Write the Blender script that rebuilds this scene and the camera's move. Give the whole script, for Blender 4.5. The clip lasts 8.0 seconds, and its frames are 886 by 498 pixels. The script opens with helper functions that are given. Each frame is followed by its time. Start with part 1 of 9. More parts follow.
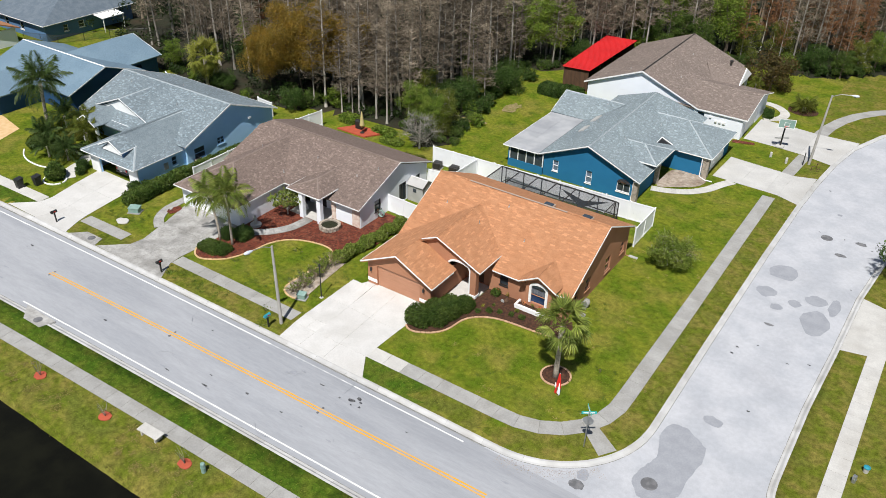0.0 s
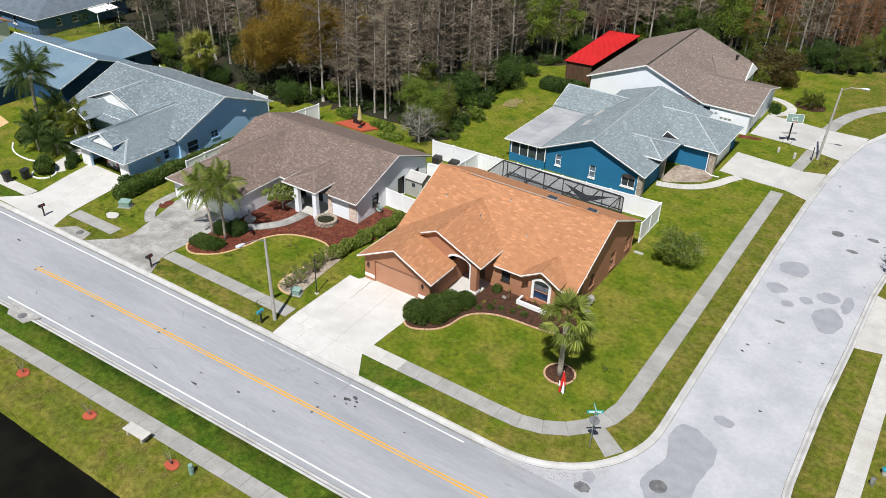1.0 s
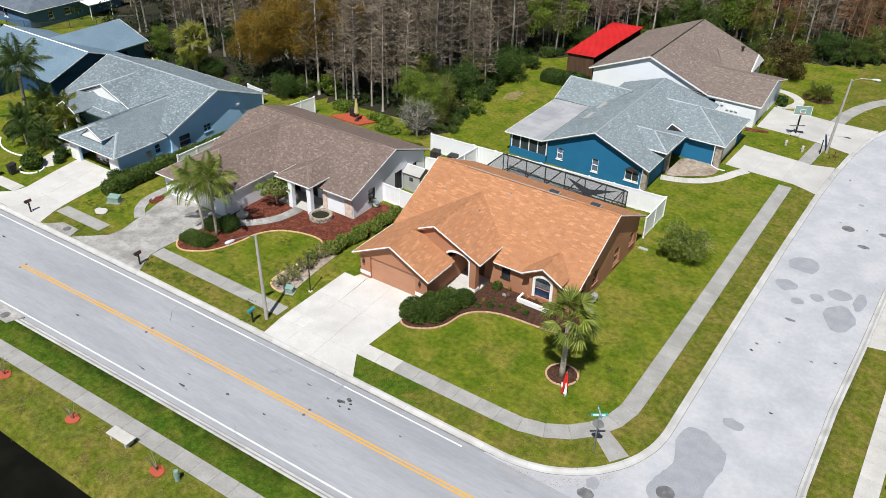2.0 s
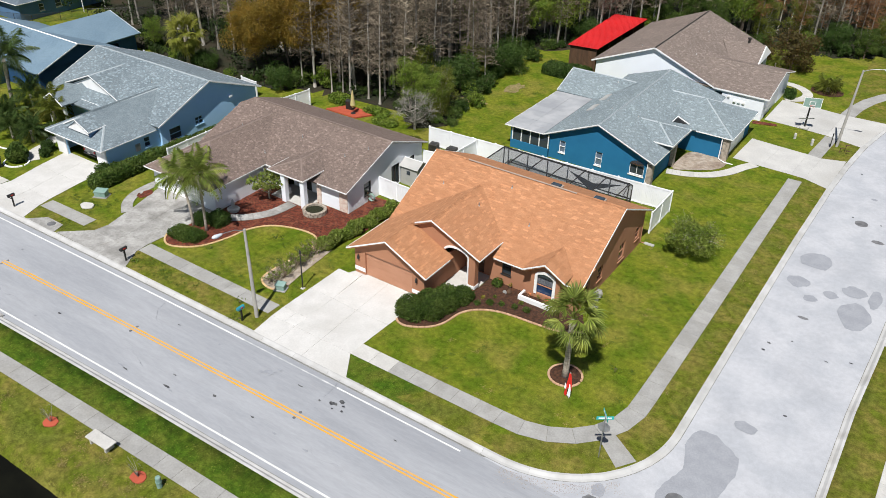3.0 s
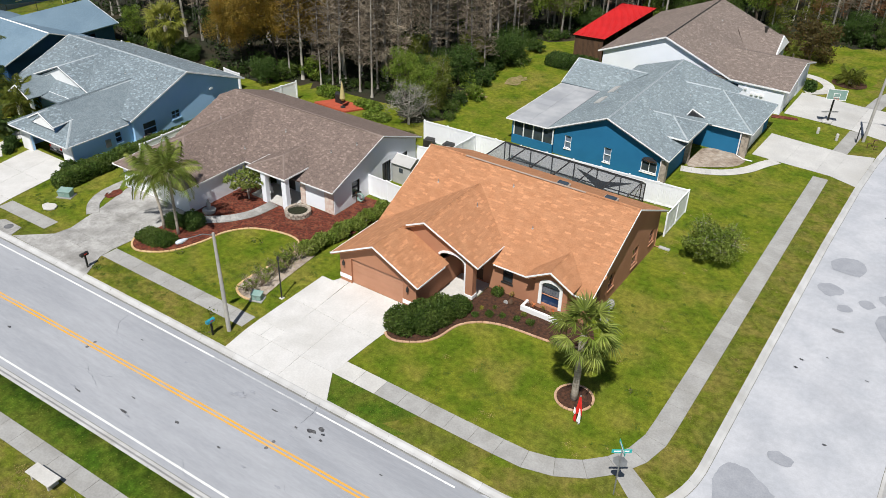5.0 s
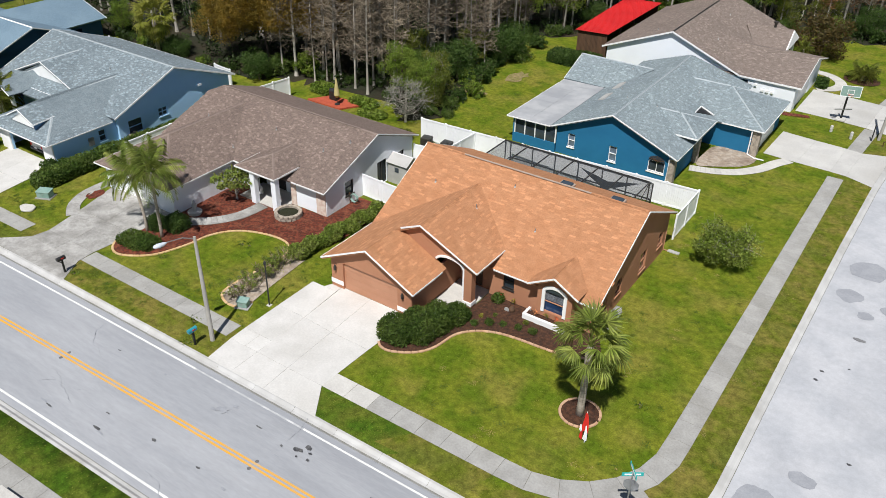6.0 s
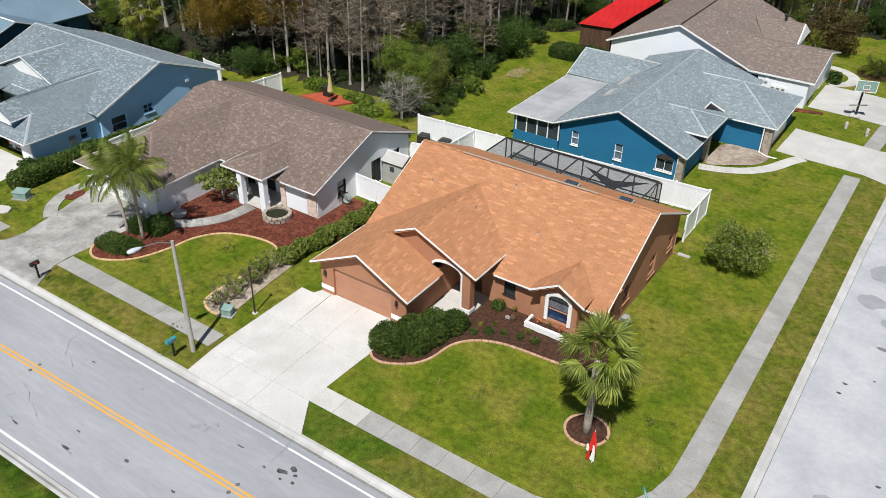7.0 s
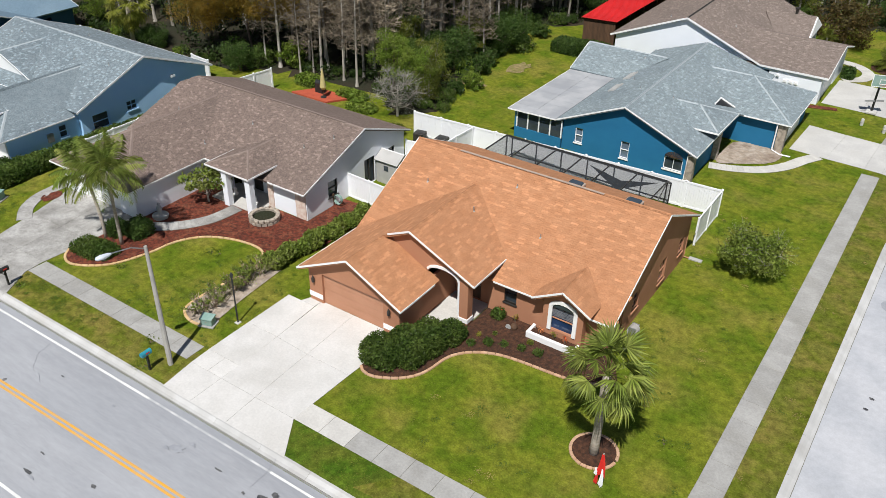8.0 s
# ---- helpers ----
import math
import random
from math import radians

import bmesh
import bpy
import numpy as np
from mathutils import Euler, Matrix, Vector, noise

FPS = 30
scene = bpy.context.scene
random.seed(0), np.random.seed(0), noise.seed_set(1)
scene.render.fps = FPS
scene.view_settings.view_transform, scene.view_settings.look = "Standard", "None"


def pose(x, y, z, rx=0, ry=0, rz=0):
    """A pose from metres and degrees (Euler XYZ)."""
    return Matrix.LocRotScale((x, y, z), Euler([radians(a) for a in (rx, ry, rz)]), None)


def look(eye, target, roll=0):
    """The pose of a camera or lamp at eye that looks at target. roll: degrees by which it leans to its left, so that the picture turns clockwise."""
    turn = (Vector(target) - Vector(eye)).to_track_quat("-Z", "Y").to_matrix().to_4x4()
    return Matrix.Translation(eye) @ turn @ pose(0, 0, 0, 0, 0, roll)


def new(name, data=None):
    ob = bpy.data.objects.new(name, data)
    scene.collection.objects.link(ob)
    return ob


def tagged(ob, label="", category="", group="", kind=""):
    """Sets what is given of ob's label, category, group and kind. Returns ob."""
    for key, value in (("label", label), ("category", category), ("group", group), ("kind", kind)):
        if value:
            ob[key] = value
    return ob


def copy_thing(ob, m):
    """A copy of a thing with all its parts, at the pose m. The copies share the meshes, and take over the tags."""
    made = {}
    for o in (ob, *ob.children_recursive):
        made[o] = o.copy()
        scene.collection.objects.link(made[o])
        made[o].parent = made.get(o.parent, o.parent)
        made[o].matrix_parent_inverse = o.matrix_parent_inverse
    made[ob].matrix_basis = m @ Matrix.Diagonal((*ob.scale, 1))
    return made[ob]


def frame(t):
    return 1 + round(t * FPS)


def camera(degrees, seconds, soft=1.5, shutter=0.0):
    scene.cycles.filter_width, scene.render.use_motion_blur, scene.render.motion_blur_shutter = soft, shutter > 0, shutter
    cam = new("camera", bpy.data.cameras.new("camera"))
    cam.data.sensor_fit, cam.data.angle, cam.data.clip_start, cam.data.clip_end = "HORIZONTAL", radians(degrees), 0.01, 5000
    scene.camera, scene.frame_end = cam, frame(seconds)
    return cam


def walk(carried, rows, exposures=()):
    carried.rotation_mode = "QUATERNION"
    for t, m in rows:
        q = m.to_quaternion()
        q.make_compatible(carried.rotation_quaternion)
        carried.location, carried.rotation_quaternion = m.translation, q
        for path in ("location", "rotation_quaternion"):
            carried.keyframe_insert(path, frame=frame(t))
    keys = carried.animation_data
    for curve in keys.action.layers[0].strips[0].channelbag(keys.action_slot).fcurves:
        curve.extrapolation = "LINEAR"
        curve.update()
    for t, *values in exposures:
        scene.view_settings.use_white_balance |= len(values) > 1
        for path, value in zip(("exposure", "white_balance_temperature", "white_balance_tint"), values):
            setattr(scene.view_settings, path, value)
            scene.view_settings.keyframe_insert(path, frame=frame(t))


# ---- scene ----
cam = camera(57.5, 8.0, soft=0.68)
PATH = [
    (0, (31.048, -36.686, 40.264), (30.119, -35.277, 39.191), 1.5),
    (0.5, (30.603, -36.082, 39.335), (29.674, -34.67, 38.267), 1.6),
    (1, (30.225, -35.424, 38.391), (29.294, -34.01, 37.326), 1.6),
    (1.5, (29.827, -34.563, 37.834), (28.896, -33.152, 36.765), 1.5),
    (3, (28.506, -31.942, 35.536), (27.574, -30.535, 34.463), 1.4),
    (3.5, (27.898, -30.839, 34.813), (26.966, -29.432, 33.74), 1.4),
    (4, (27.292, -29.666, 34.113), (26.36, -28.26, 33.039), 1.4),
    (4.5, (26.64, -28.466, 33.354), (25.706, -27.06, 32.28), 1.3),
    (6, (24.579, -24.867, 31.21), (23.645, -23.462, 30.136), 1.3),
    (6.5, (23.924, -23.639, 30.447), (22.988, -22.235, 29.373), 1.2),
    (7, (23.225, -22.396, 29.756), (22.29, -20.993, 28.681), 1.2),
    (7.5, (22.515, -21.13, 29.02), (21.579, -19.727, 27.944), 1.2),
    (8, (21.846, -19.869, 28.306), (20.91, -18.467, 27.229), 1.1),
]
walk(cam, [(t, look(eye, target, roll)) for t, eye, target, roll in PATH], exposures=[(0, 0.1), (4, 0.08), (8, 0.02)])

# ---------------------------------------------------------------- light
SUN_WAY = Vector((0.28, -0.95, 1.65)).normalized()   # towards the sun, from the posts' shadows
world = bpy.data.worlds.new("sky")
scene.world = world
world.use_nodes = True
wn = world.node_tree
sky = wn.nodes.new("ShaderNodeTexSky")
sky.sky_type = "NISHITA"
sky.sun_disc = False
sky.sun_elevation = math.asin(SUN_WAY.z)
sky.sun_rotation = math.atan2(SUN_WAY.x, SUN_WAY.y)
sky.air_density, sky.dust_density, sky.ozone_density = 1.0, 0.6, 1.0
wn.links.new(sky.outputs[0], wn.nodes["Background"].inputs[0])
wn.nodes["Background"].inputs[1].default_value = 0.052
sun = new("sun", bpy.data.lights.new("sun", "SUN"))
sun.data.energy, sun.data.angle, sun.data.color = 5.0, radians(0.55), (1.0, 0.978, 0.945)
sun.matrix_basis = look((0, 0, 60), Vector((0, 0, 60)) - SUN_WAY)
scene.view_settings.exposure = 0.0

# ---------------------------------------------------------------- mesh helpers
from mathutils.geometry import delaunay_2d_cdt

rnd = random.Random(7)


class Geo:
    """Vertices and faces of one part."""

    def __init__(self):
        self.v, self.f, self.uv = [], [], None

    def add(self, vs, fs):
        n = len(self.v)
        self.v.extend(tuple(p) for p in vs)
        self.f.extend(tuple(i + n for i in q) for q in fs)
        return self

    def box(self, x0, y0, z0, x1, y1, z1):
        vs = [(x, y, z) for z in (z0, z1) for x, y in ((x0, y0), (x1, y0), (x1, y1), (x0, y1))]
        return self.add(vs, [(3, 2, 1, 0), (4, 5, 6, 7), (0, 1, 5, 4), (1, 2, 6, 5), (2, 3, 7, 6), (3, 0, 4, 7)])

    def obox(self, m, sx, sy, sz):
        """A box of that size, centred on the pose m."""
        vs = [m @ Vector((x * sx / 2, y * sy / 2, z * sz / 2)) for z in (-1, 1) for x, y in ((-1, -1), (1, -1), (1, 1), (-1, 1))]
        return self.add(vs, [(3, 2, 1, 0), (4, 5, 6, 7), (0, 1, 5, 4), (1, 2, 6, 5), (2, 3, 7, 6), (3, 0, 4, 7)])

    def beam(self, a, b, w, h):
        """A bar from a to b, w wide and h high."""
        a, b = Vector(a), Vector(b)
        return self.obox(Matrix.Translation((a + b) / 2) @ (b - a).to_track_quat("X", "Z").to_matrix().to_4x4(), (b - a).length, w, h)

    def prism(self, poly, z0, z1):
        n = len(poly)
        vs = [(x, y, z0) for x, y in poly] + [(x, y, z1) for x, y in poly]
        fs = [tuple(range(n))[::-1], tuple(range(n, 2 * n))] + [(i, (i + 1) % n, n + (i + 1) % n, n + i) for i in range(n)]
        return self.add(vs, fs)

    def slab(self, pts, thick):
        """A flat sheet through pts, thickened away from its normal."""
        p = [Vector(q) for q in pts]
        nrm = (p[1] - p[0]).cross(p[2] - p[0]).normalized()
        n = len(p)
        vs = p + [q - nrm * thick for q in p]
        fs = [tuple(range(n)), tuple(range(2 * n - 1, n - 1, -1))] + [((i + 1) % n, i, n + i, n + (i + 1) % n) for i in range(n)]
        return self.add(vs, fs)

    def tube(self, pts, radii, n=6, caps=True):
        pts = [Vector(p) for p in pts]
        start = len(self.v)
        for i, p in enumerate(pts):
            d = (pts[min(i + 1, len(pts) - 1)] - pts[max(i - 1, 0)]).normalized()
            side = d.orthogonal().normalized() if abs(d.z) > 0.99 else d.cross(Vector((0, 0, 1))).normalized()
            other = d.cross(side)
            for k in range(n):
                a = 2 * math.pi * k / n
                self.v.append(tuple(p + (side * math.cos(a) + other * math.sin(a)) * radii[i]))
        for i in range(len(pts) - 1):
            for k in range(n):
                a, b = start + i * n + k, start + i * n + (k + 1) % n
                self.f.append((a, b, b + n, a + n))
        if caps:
            self.f.append(tuple(start + k for k in range(n))[::-1])
            self.f.append(tuple(start + (len(pts) - 1) * n + k for k in range(n)))
        return self

    def spike(self, a, b, r):
        """A twig that ends in a point."""
        d = (b - a).normalized()
        u = d.orthogonal() * r
        w = d.cross(u)
        return self.add([a + u, a - u * 0.5 + w * 0.87, a - u * 0.5 - w * 0.87, b], [(0, 1, 3), (1, 2, 3), (2, 0, 3)])

    def lathe(self, rows, n=16, at=(0, 0, 0)):
        """A turned shape: rows of radius and height."""
        return self.tube([(at[0], at[1], at[2] + z + 1e-5 * i) for i, (r, z) in enumerate(rows)], [r for r, z in rows], n)

    def move(self, m):
        self.v = [tuple(m @ Vector(p)) for p in self.v]
        return self


def mesh_of(name, g, material, smooth=False, bevel=0.0, weld=False):
    me = bpy.data.meshes.new(name)
    me.from_pydata(g.v, [], g.f)
    if weld:
        bm = bmesh.new()
        bm.from_mesh(me)
        bmesh.ops.remove_doubles(bm, verts=bm.verts, dist=0.001)
        bm.to_mesh(me)
        bm.free()
    if bevel:
        bm = bmesh.new()
        bm.from_mesh(me)
        bmesh.ops.recalc_face_normals(bm, faces=bm.faces)
        bmesh.ops.bevel(bm, geom=bm.edges, offset=bevel, segments=1, affect="EDGES", clamp_overlap=True)
        bm.to_mesh(me)
        bm.free()
    if g.uv:
        layer = me.uv_layers.new(name="UVMap")
        layer.data.foreach_set("uv", [c for p in g.f for i in p for c in g.uv[i]])
    if smooth:
        me.polygons.foreach_set("use_smooth", [True] * len(me.polygons))
    me.materials.append(material)
    return me


def part(name, g, material, parent=None, label="", smooth=False, bevel=0.0, kind=""):
    """One mesh object under a thing or under a part; with no parent, a thing of its own."""
    me = g if isinstance(g, bpy.types.Mesh) else mesh_of(name, g, material, smooth, bevel)
    ob = new(name, me)
    if parent is not None:
        ob.parent = parent
        if parent.parent is None:
            ob.matrix_parent_inverse = parent.matrix_basis.inverted()
    return tagged(ob, label=label, kind=kind)


def thing(name, label, category, at=(0, 0, 0), group="", kind=""):
    ob = new(name)
    ob.empty_display_size = 0.2
    ob.location = at
    ob.matrix_basis = Matrix.Translation(at)
    return tagged(ob, label, category, group, kind)


def inside(x, y, poly):
    hit = False
    for (ax, ay), (bx, by) in zip(poly, poly[1:] + poly[:1]):
        if (ay > y) != (by > y) and x < (bx - ax) * (y - ay) / (by - ay) + ax:
            hit = not hit
    return hit


def bend(x, y):
    """The main road swings a little to the south in the west, and widens."""
    w = min(max((-2.6 - y) / 3.5, 0.0), 1.0)
    q = min(max(x, -70.0), 22.0)
    return y - 0.00028 * min(q, 0.0) ** 2 + 0.018 * q * w


# ---------------------------------------------------------------- materials
def surf(name, c, c2=None, scale=3.0, rough=0.8, bump=0.15, bscale=40.0, c3=None, s3=0.35, amount3=0.6, island=0.0, each=0.0,
         metal=0.0, spec=0.4, cut=(0.35, 0.65), stretch=(1, 1, 1), far=0.02, fine=0.0, fscale=9.0, fleck=None):
    """A surface of two or three mixed tones at two scales, with grain; island and each vary the brightness from piece to piece."""
    m = bpy.data.materials.new(name)
    m.use_nodes = True
    nt = m.node_tree
    b = nt.nodes["Principled BSDF"]
    geo = nt.nodes.new("ShaderNodeNewGeometry")
    mp = nt.nodes.new("ShaderNodeMapping")
    mp.inputs["Scale"].default_value = stretch
    nt.links.new(geo.outputs["Position"], mp.inputs[0])

    def cloud(s, detail=4.0):
        n = nt.nodes.new("ShaderNodeTexNoise")
        n.inputs["Scale"].default_value, n.inputs["Detail"].default_value = s, detail
        nt.links.new(mp.outputs[0], n.inputs["Vector"])
        return n.outputs["Fac"]

    def ramp(fac, lo, hi):
        r = nt.nodes.new("ShaderNodeMapRange")
        r.inputs["From Min"].default_value, r.inputs["From Max"].default_value = lo, hi
        r.interpolation_type = "SMOOTHSTEP"
        nt.links.new(fac, r.inputs["Value"])
        return r.outputs[0]

    def mix(fac, a, bb):
        x = nt.nodes.new("ShaderNodeMix")
        x.data_type = "RGBA"
        nt.links.new(fac, x.inputs["Factor"])
        for sock, val in ((x.inputs["A"], a), (x.inputs["B"], bb)):
            if isinstance(val, tuple):
                sock.default_value = (*val, 1)
            else:
                nt.links.new(val, sock)
        return x.outputs["Result"]

    col = mix(ramp(cloud(scale), *cut), c, c2 or tuple(v * 0.8 for v in c))
    if c3:
        r = ramp(cloud(s3, 6.0), 0.45, 0.7)
        k = nt.nodes.new("ShaderNodeMath")
        k.operation = "MULTIPLY"
        k.inputs[1].default_value = amount3
        nt.links.new(r, k.inputs[0])
        col = mix(k.outputs[0], col, c3)
    if fine:
        for k, amt in ((fscale, fine), (fscale * 3.7, fine * 0.8)):
            r = nt.nodes.new("ShaderNodeMapRange")
            r.inputs["From Min"].default_value, r.inputs["From Max"].default_value = 0.3, 0.7
            r.inputs["To Min"].default_value, r.inputs["To Max"].default_value = 1 - amt, 1 + amt
            nt.links.new(cloud(k, 2.0), r.inputs["Value"])
            h = nt.nodes.new("ShaderNodeHueSaturation")
            nt.links.new(r.outputs[0], h.inputs["Value"])
            nt.links.new(col, h.inputs["Color"])
            col = h.outputs[0]
    for on, node, out in ((island, "ShaderNodeNewGeometry", "Random Per Island"), (each, "ShaderNodeObjectInfo", "Random")):
        if on:
            src = nt.nodes.new(node)
            r = nt.nodes.new("ShaderNodeMapRange")
            r.inputs["To Min"].default_value, r.inputs["To Max"].default_value = 1 - on, 1 + on
            nt.links.new(src.outputs[out], r.inputs["Value"])
            h = nt.nodes.new("ShaderNodeHueSaturation")
            nt.links.new(r.outputs[0], h.inputs["Value"])
            nt.links.new(col, h.inputs["Color"])
            col = h.outputs[0]
    if fleck:
        src = nt.nodes.new("ShaderNodeNewGeometry")
        k = nt.nodes.new("ShaderNodeMath")
        k.operation = "MULTIPLY"
        k.inputs[1].default_value = 7.31
        nt.links.new(src.outputs["Random Per Island"], k.inputs[0])
        fr = nt.nodes.new("ShaderNodeMath")
        fr.operation = "FRACT"
        nt.links.new(k.outputs[0], fr.inputs[0])
        r = nt.nodes.new("ShaderNodeMapRange")
        r.inputs["From Min"].default_value, r.inputs["From Max"].default_value = 1 - fleck[0], 1 - fleck[0] * 0.4
        r.inputs["To Min"].default_value, r.inputs["To Max"].default_value = 1.0, fleck[1]
        nt.links.new(fr.outputs[0], r.inputs["Value"])
        h = nt.nodes.new("ShaderNodeHueSaturation")
        h.inputs["Saturation"].default_value = 0.97
        nt.links.new(r.outputs[0], h.inputs["Value"])
        nt.links.new(col, h.inputs["Color"])
        col = h.outputs[0]
    nt.links.new(col, b.inputs["Base Color"])
    b.inputs["Roughness"].default_value, b.inputs["Metallic"].default_value = rough, metal
    b.inputs["Specular IOR Level"].default_value = spec
    if bump:
        bp = nt.nodes.new("ShaderNodeBump")
        bp.inputs["Strength"].default_value, bp.inputs["Distance"].default_value = bump, far
        nt.links.new(cloud(bscale, 3.0), bp.inputs["Height"])
        nt.links.new(bp.outputs[0], b.inputs["Normal"])
    return m


def leafy(name, c, c2, rough=0.6, each=0.12, island=0.35, glow=0.38):
    """Leaves: two greens from leaf to leaf, and some light through them."""
    m = surf(name, c, c2, 0.9, rough, 0, island=island, each=each, spec=0.3)
    m.node_tree.nodes["Principled BSDF"].inputs["Subsurface Weight"].default_value = 0.0
    nt = m.node_tree
    b, out = nt.nodes["Principled BSDF"], nt.nodes["Material Output"]
    tr = nt.nodes.new("ShaderNodeBsdfTranslucent")
    nt.links.new(b.inputs["Base Color"].links[0].from_socket, tr.inputs["Color"])
    mx = nt.nodes.new("ShaderNodeMixShader")
    mx.inputs[0].default_value = glow
    nt.links.new(b.outputs[0], mx.inputs[1])
    nt.links.new(tr.outputs[0], mx.inputs[2])
    nt.links.new(mx.outputs[0], out.inputs["Surface"])
    return m


def glass(name, tint=(0.03, 0.04, 0.05), rough=0.06):
    m = surf(name, tint, tuple(v * 1.6 for v in tint), 0.8, rough, 0, spec=0.6)
    return m


def screen_mesh(name, c, cover):
    """Insect screen: a fine net that lets part of the light through."""
    m = bpy.data.materials.new(name)
    m.use_nodes = True
    b = m.node_tree.nodes["Principled BSDF"]
    b.inputs["Base Color"].default_value, b.inputs["Roughness"].default_value, b.inputs["Alpha"].default_value = (*c, 1), 0.9, cover
    return m


GRASS = surf("grass", (0.086, 0.131, 0.008), (0.152, 0.172, 0.016), 0.55, 0.95, 0.8, 24.0, c3=(0.225, 0.187, 0.042), s3=0.26, amount3=0.58, spec=0.1, far=0.05, fine=0.27, fscale=2.6)
VERGE = surf("verge_grass", (0.108, 0.13, 0.013), (0.185, 0.158, 0.036), 0.8, 0.95, 0.8, 24.0, c3=(0.062, 0.108, 0.009), s3=0.4, amount3=0.6, spec=0.1, far=0.05, fine=0.3, fscale=2.6)
LUSH = surf("lush_grass", (0.048, 0.095, 0.007), (0.078, 0.12, 0.011), 0.9, 0.95, 0.8, 24.0, c3=(0.13, 0.135, 0.022), s3=0.5, amount3=0.55, spec=0.1, far=0.05, fine=0.32, fscale=2.6)
ASPHALT = surf("asphalt", (0.318, 0.328, 0.35), (0.362, 0.37, 0.39), 0.35, 0.85, 0.3, 55.0, c3=(0.25, 0.258, 0.278), s3=0.13, amount3=0.45, stretch=(0.22, 1.3, 1.0), fine=0.05, fscale=3.5)
ASPHALT2 = surf("worn_asphalt", (0.405, 0.416, 0.442), (0.475, 0.481, 0.503), 0.4, 0.85, 0.3, 55.0, c3=(0.345, 0.353, 0.377), s3=0.18, amount3=0.45, fine=0.05, fscale=3.0)
PATCH = surf("asphalt_patch", (0.285, 0.295, 0.32), (0.32, 0.33, 0.355), 1.2, 0.85, 0.25, 50.0, fine=0.06)
DARKPATCH = surf("dark_patch", (0.12, 0.12, 0.125), (0.19, 0.19, 0.195), 2.5, 0.8, 0.25, 50.0)
OIL = surf("oil_stain", (0.05, 0.05, 0.055), (0.12, 0.12, 0.12), 4.0, 0.6, 0.1, 40.0)
YELLOW = surf("yellow_paint", (0.72, 0.36, 0.045), (0.62, 0.34, 0.09), 1.4, 0.7, 0.1, 40.0, c3=(0.5, 0.4, 0.28), s3=0.7, amount3=0.5)
LINE = surf("white_paint", (0.78, 0.78, 0.76), (0.68, 0.68, 0.66), 1.2, 0.7, 0.1, 40.0, c3=(0.45, 0.45, 0.45), s3=0.5, amount3=0.4)
WORNLINE = surf("worn_white_paint", (0.60, 0.60, 0.60), (0.42, 0.43, 0.44), 2.2, 0.75, 0.1, 40.0, c3=(0.40, 0.41, 0.42), s3=0.9, amount3=0.7)
CURB = surf("curb_concrete", (0.45, 0.445, 0.433), (0.52, 0.515, 0.503), 0.8, 0.85, 0.2, 45.0, c3=(0.33, 0.31, 0.28), s3=0.5, amount3=0.45, each=0.07)
WALK = surf("walk_concrete", (0.315, 0.308, 0.292), (0.36, 0.353, 0.335), 1.1, 0.85, 0.2, 45.0, c3=(0.255, 0.245, 0.22), s3=0.5, amount3=0.5, each=0.06, fine=0.08)
WALKPALE = surf("pale_concrete", (0.50, 0.485, 0.455), (0.56, 0.545, 0.51), 0.9, 0.85, 0.15, 45.0, c3=(0.42, 0.40, 0.365), s3=0.35, amount3=0.6, each=0.06, fine=0.06)
DRIVE = surf("drive_concrete", (0.56, 0.547, 0.522), (0.615, 0.60, 0.577), 0.7, 0.85, 0.15, 45.0, c3=(0.475, 0.46, 0.43), s3=0.3, amount3=0.6, each=0.05, fine=0.05)
OLDDRIVE = surf("weathered_concrete", (0.39, 0.38, 0.362), (0.31, 0.30, 0.282), 1.1, 0.85, 0.2, 45.0, c3=(0.19, 0.182, 0.168), s3=0.5, amount3=0.75, each=0.08, fine=0.14, fscale=4.0)
JOINT = surf("joint_dirt", (0.20, 0.19, 0.165), (0.15, 0.15, 0.12), 3.0, 0.95, 0.2, 30.0)
DRIVEGREY = surf("grey_drive_concrete", (0.46, 0.45, 0.43), (0.52, 0.51, 0.485), 0.7, 0.85, 0.15, 45.0, c3=(0.38, 0.365, 0.34), s3=0.35, amount3=0.6, each=0.06, fine=0.06)
DRYGRASS = surf("dry_patch", (0.25, 0.19, 0.09), (0.16, 0.15, 0.04), 1.6, 0.95, 0.7, 20.0, c3=(0.30, 0.22, 0.13), s3=0.8, fine=0.25, fscale=4.0)
MULCHRED = surf("red_mulch", (0.165, 0.036, 0.017), (0.075, 0.02, 0.011), 5.0, 0.95, 1.0, 22.0, c3=(0.24, 0.085, 0.045), s3=1.5, amount3=0.5, far=0.06, fine=0.3, fscale=6.0)
MULCH = surf("brown_mulch", (0.085, 0.036, 0.018), (0.046, 0.021, 0.012), 5.0, 0.95, 1.0, 22.0, far=0.06, fine=0.3, fscale=6.0)
DIRT = surf("bare_dirt", (0.40, 0.34, 0.28), (0.32, 0.26, 0.20), 2.2, 0.95, 0.6, 18.0, c3=(0.14, 0.09, 0.06), s3=0.6, fine=0.15, fscale=4.0)
# leaf litter with the canopy's deep shade put into its near-black colour
SHADELITTER = surf("shade_toned_litter", (0.024, 0.021, 0.010), (0.018, 0.022, 0.008), 0.6, 0.95, 1.0, 9.0, c3=(0.045, 0.03, 0.015), s3=0.2, far=0.1)
EDGING = surf("edging_stone", (0.55, 0.36, 0.17), (0.60, 0.42, 0.23), 2.0, 0.85, 0.2, 40.0, each=0.1)
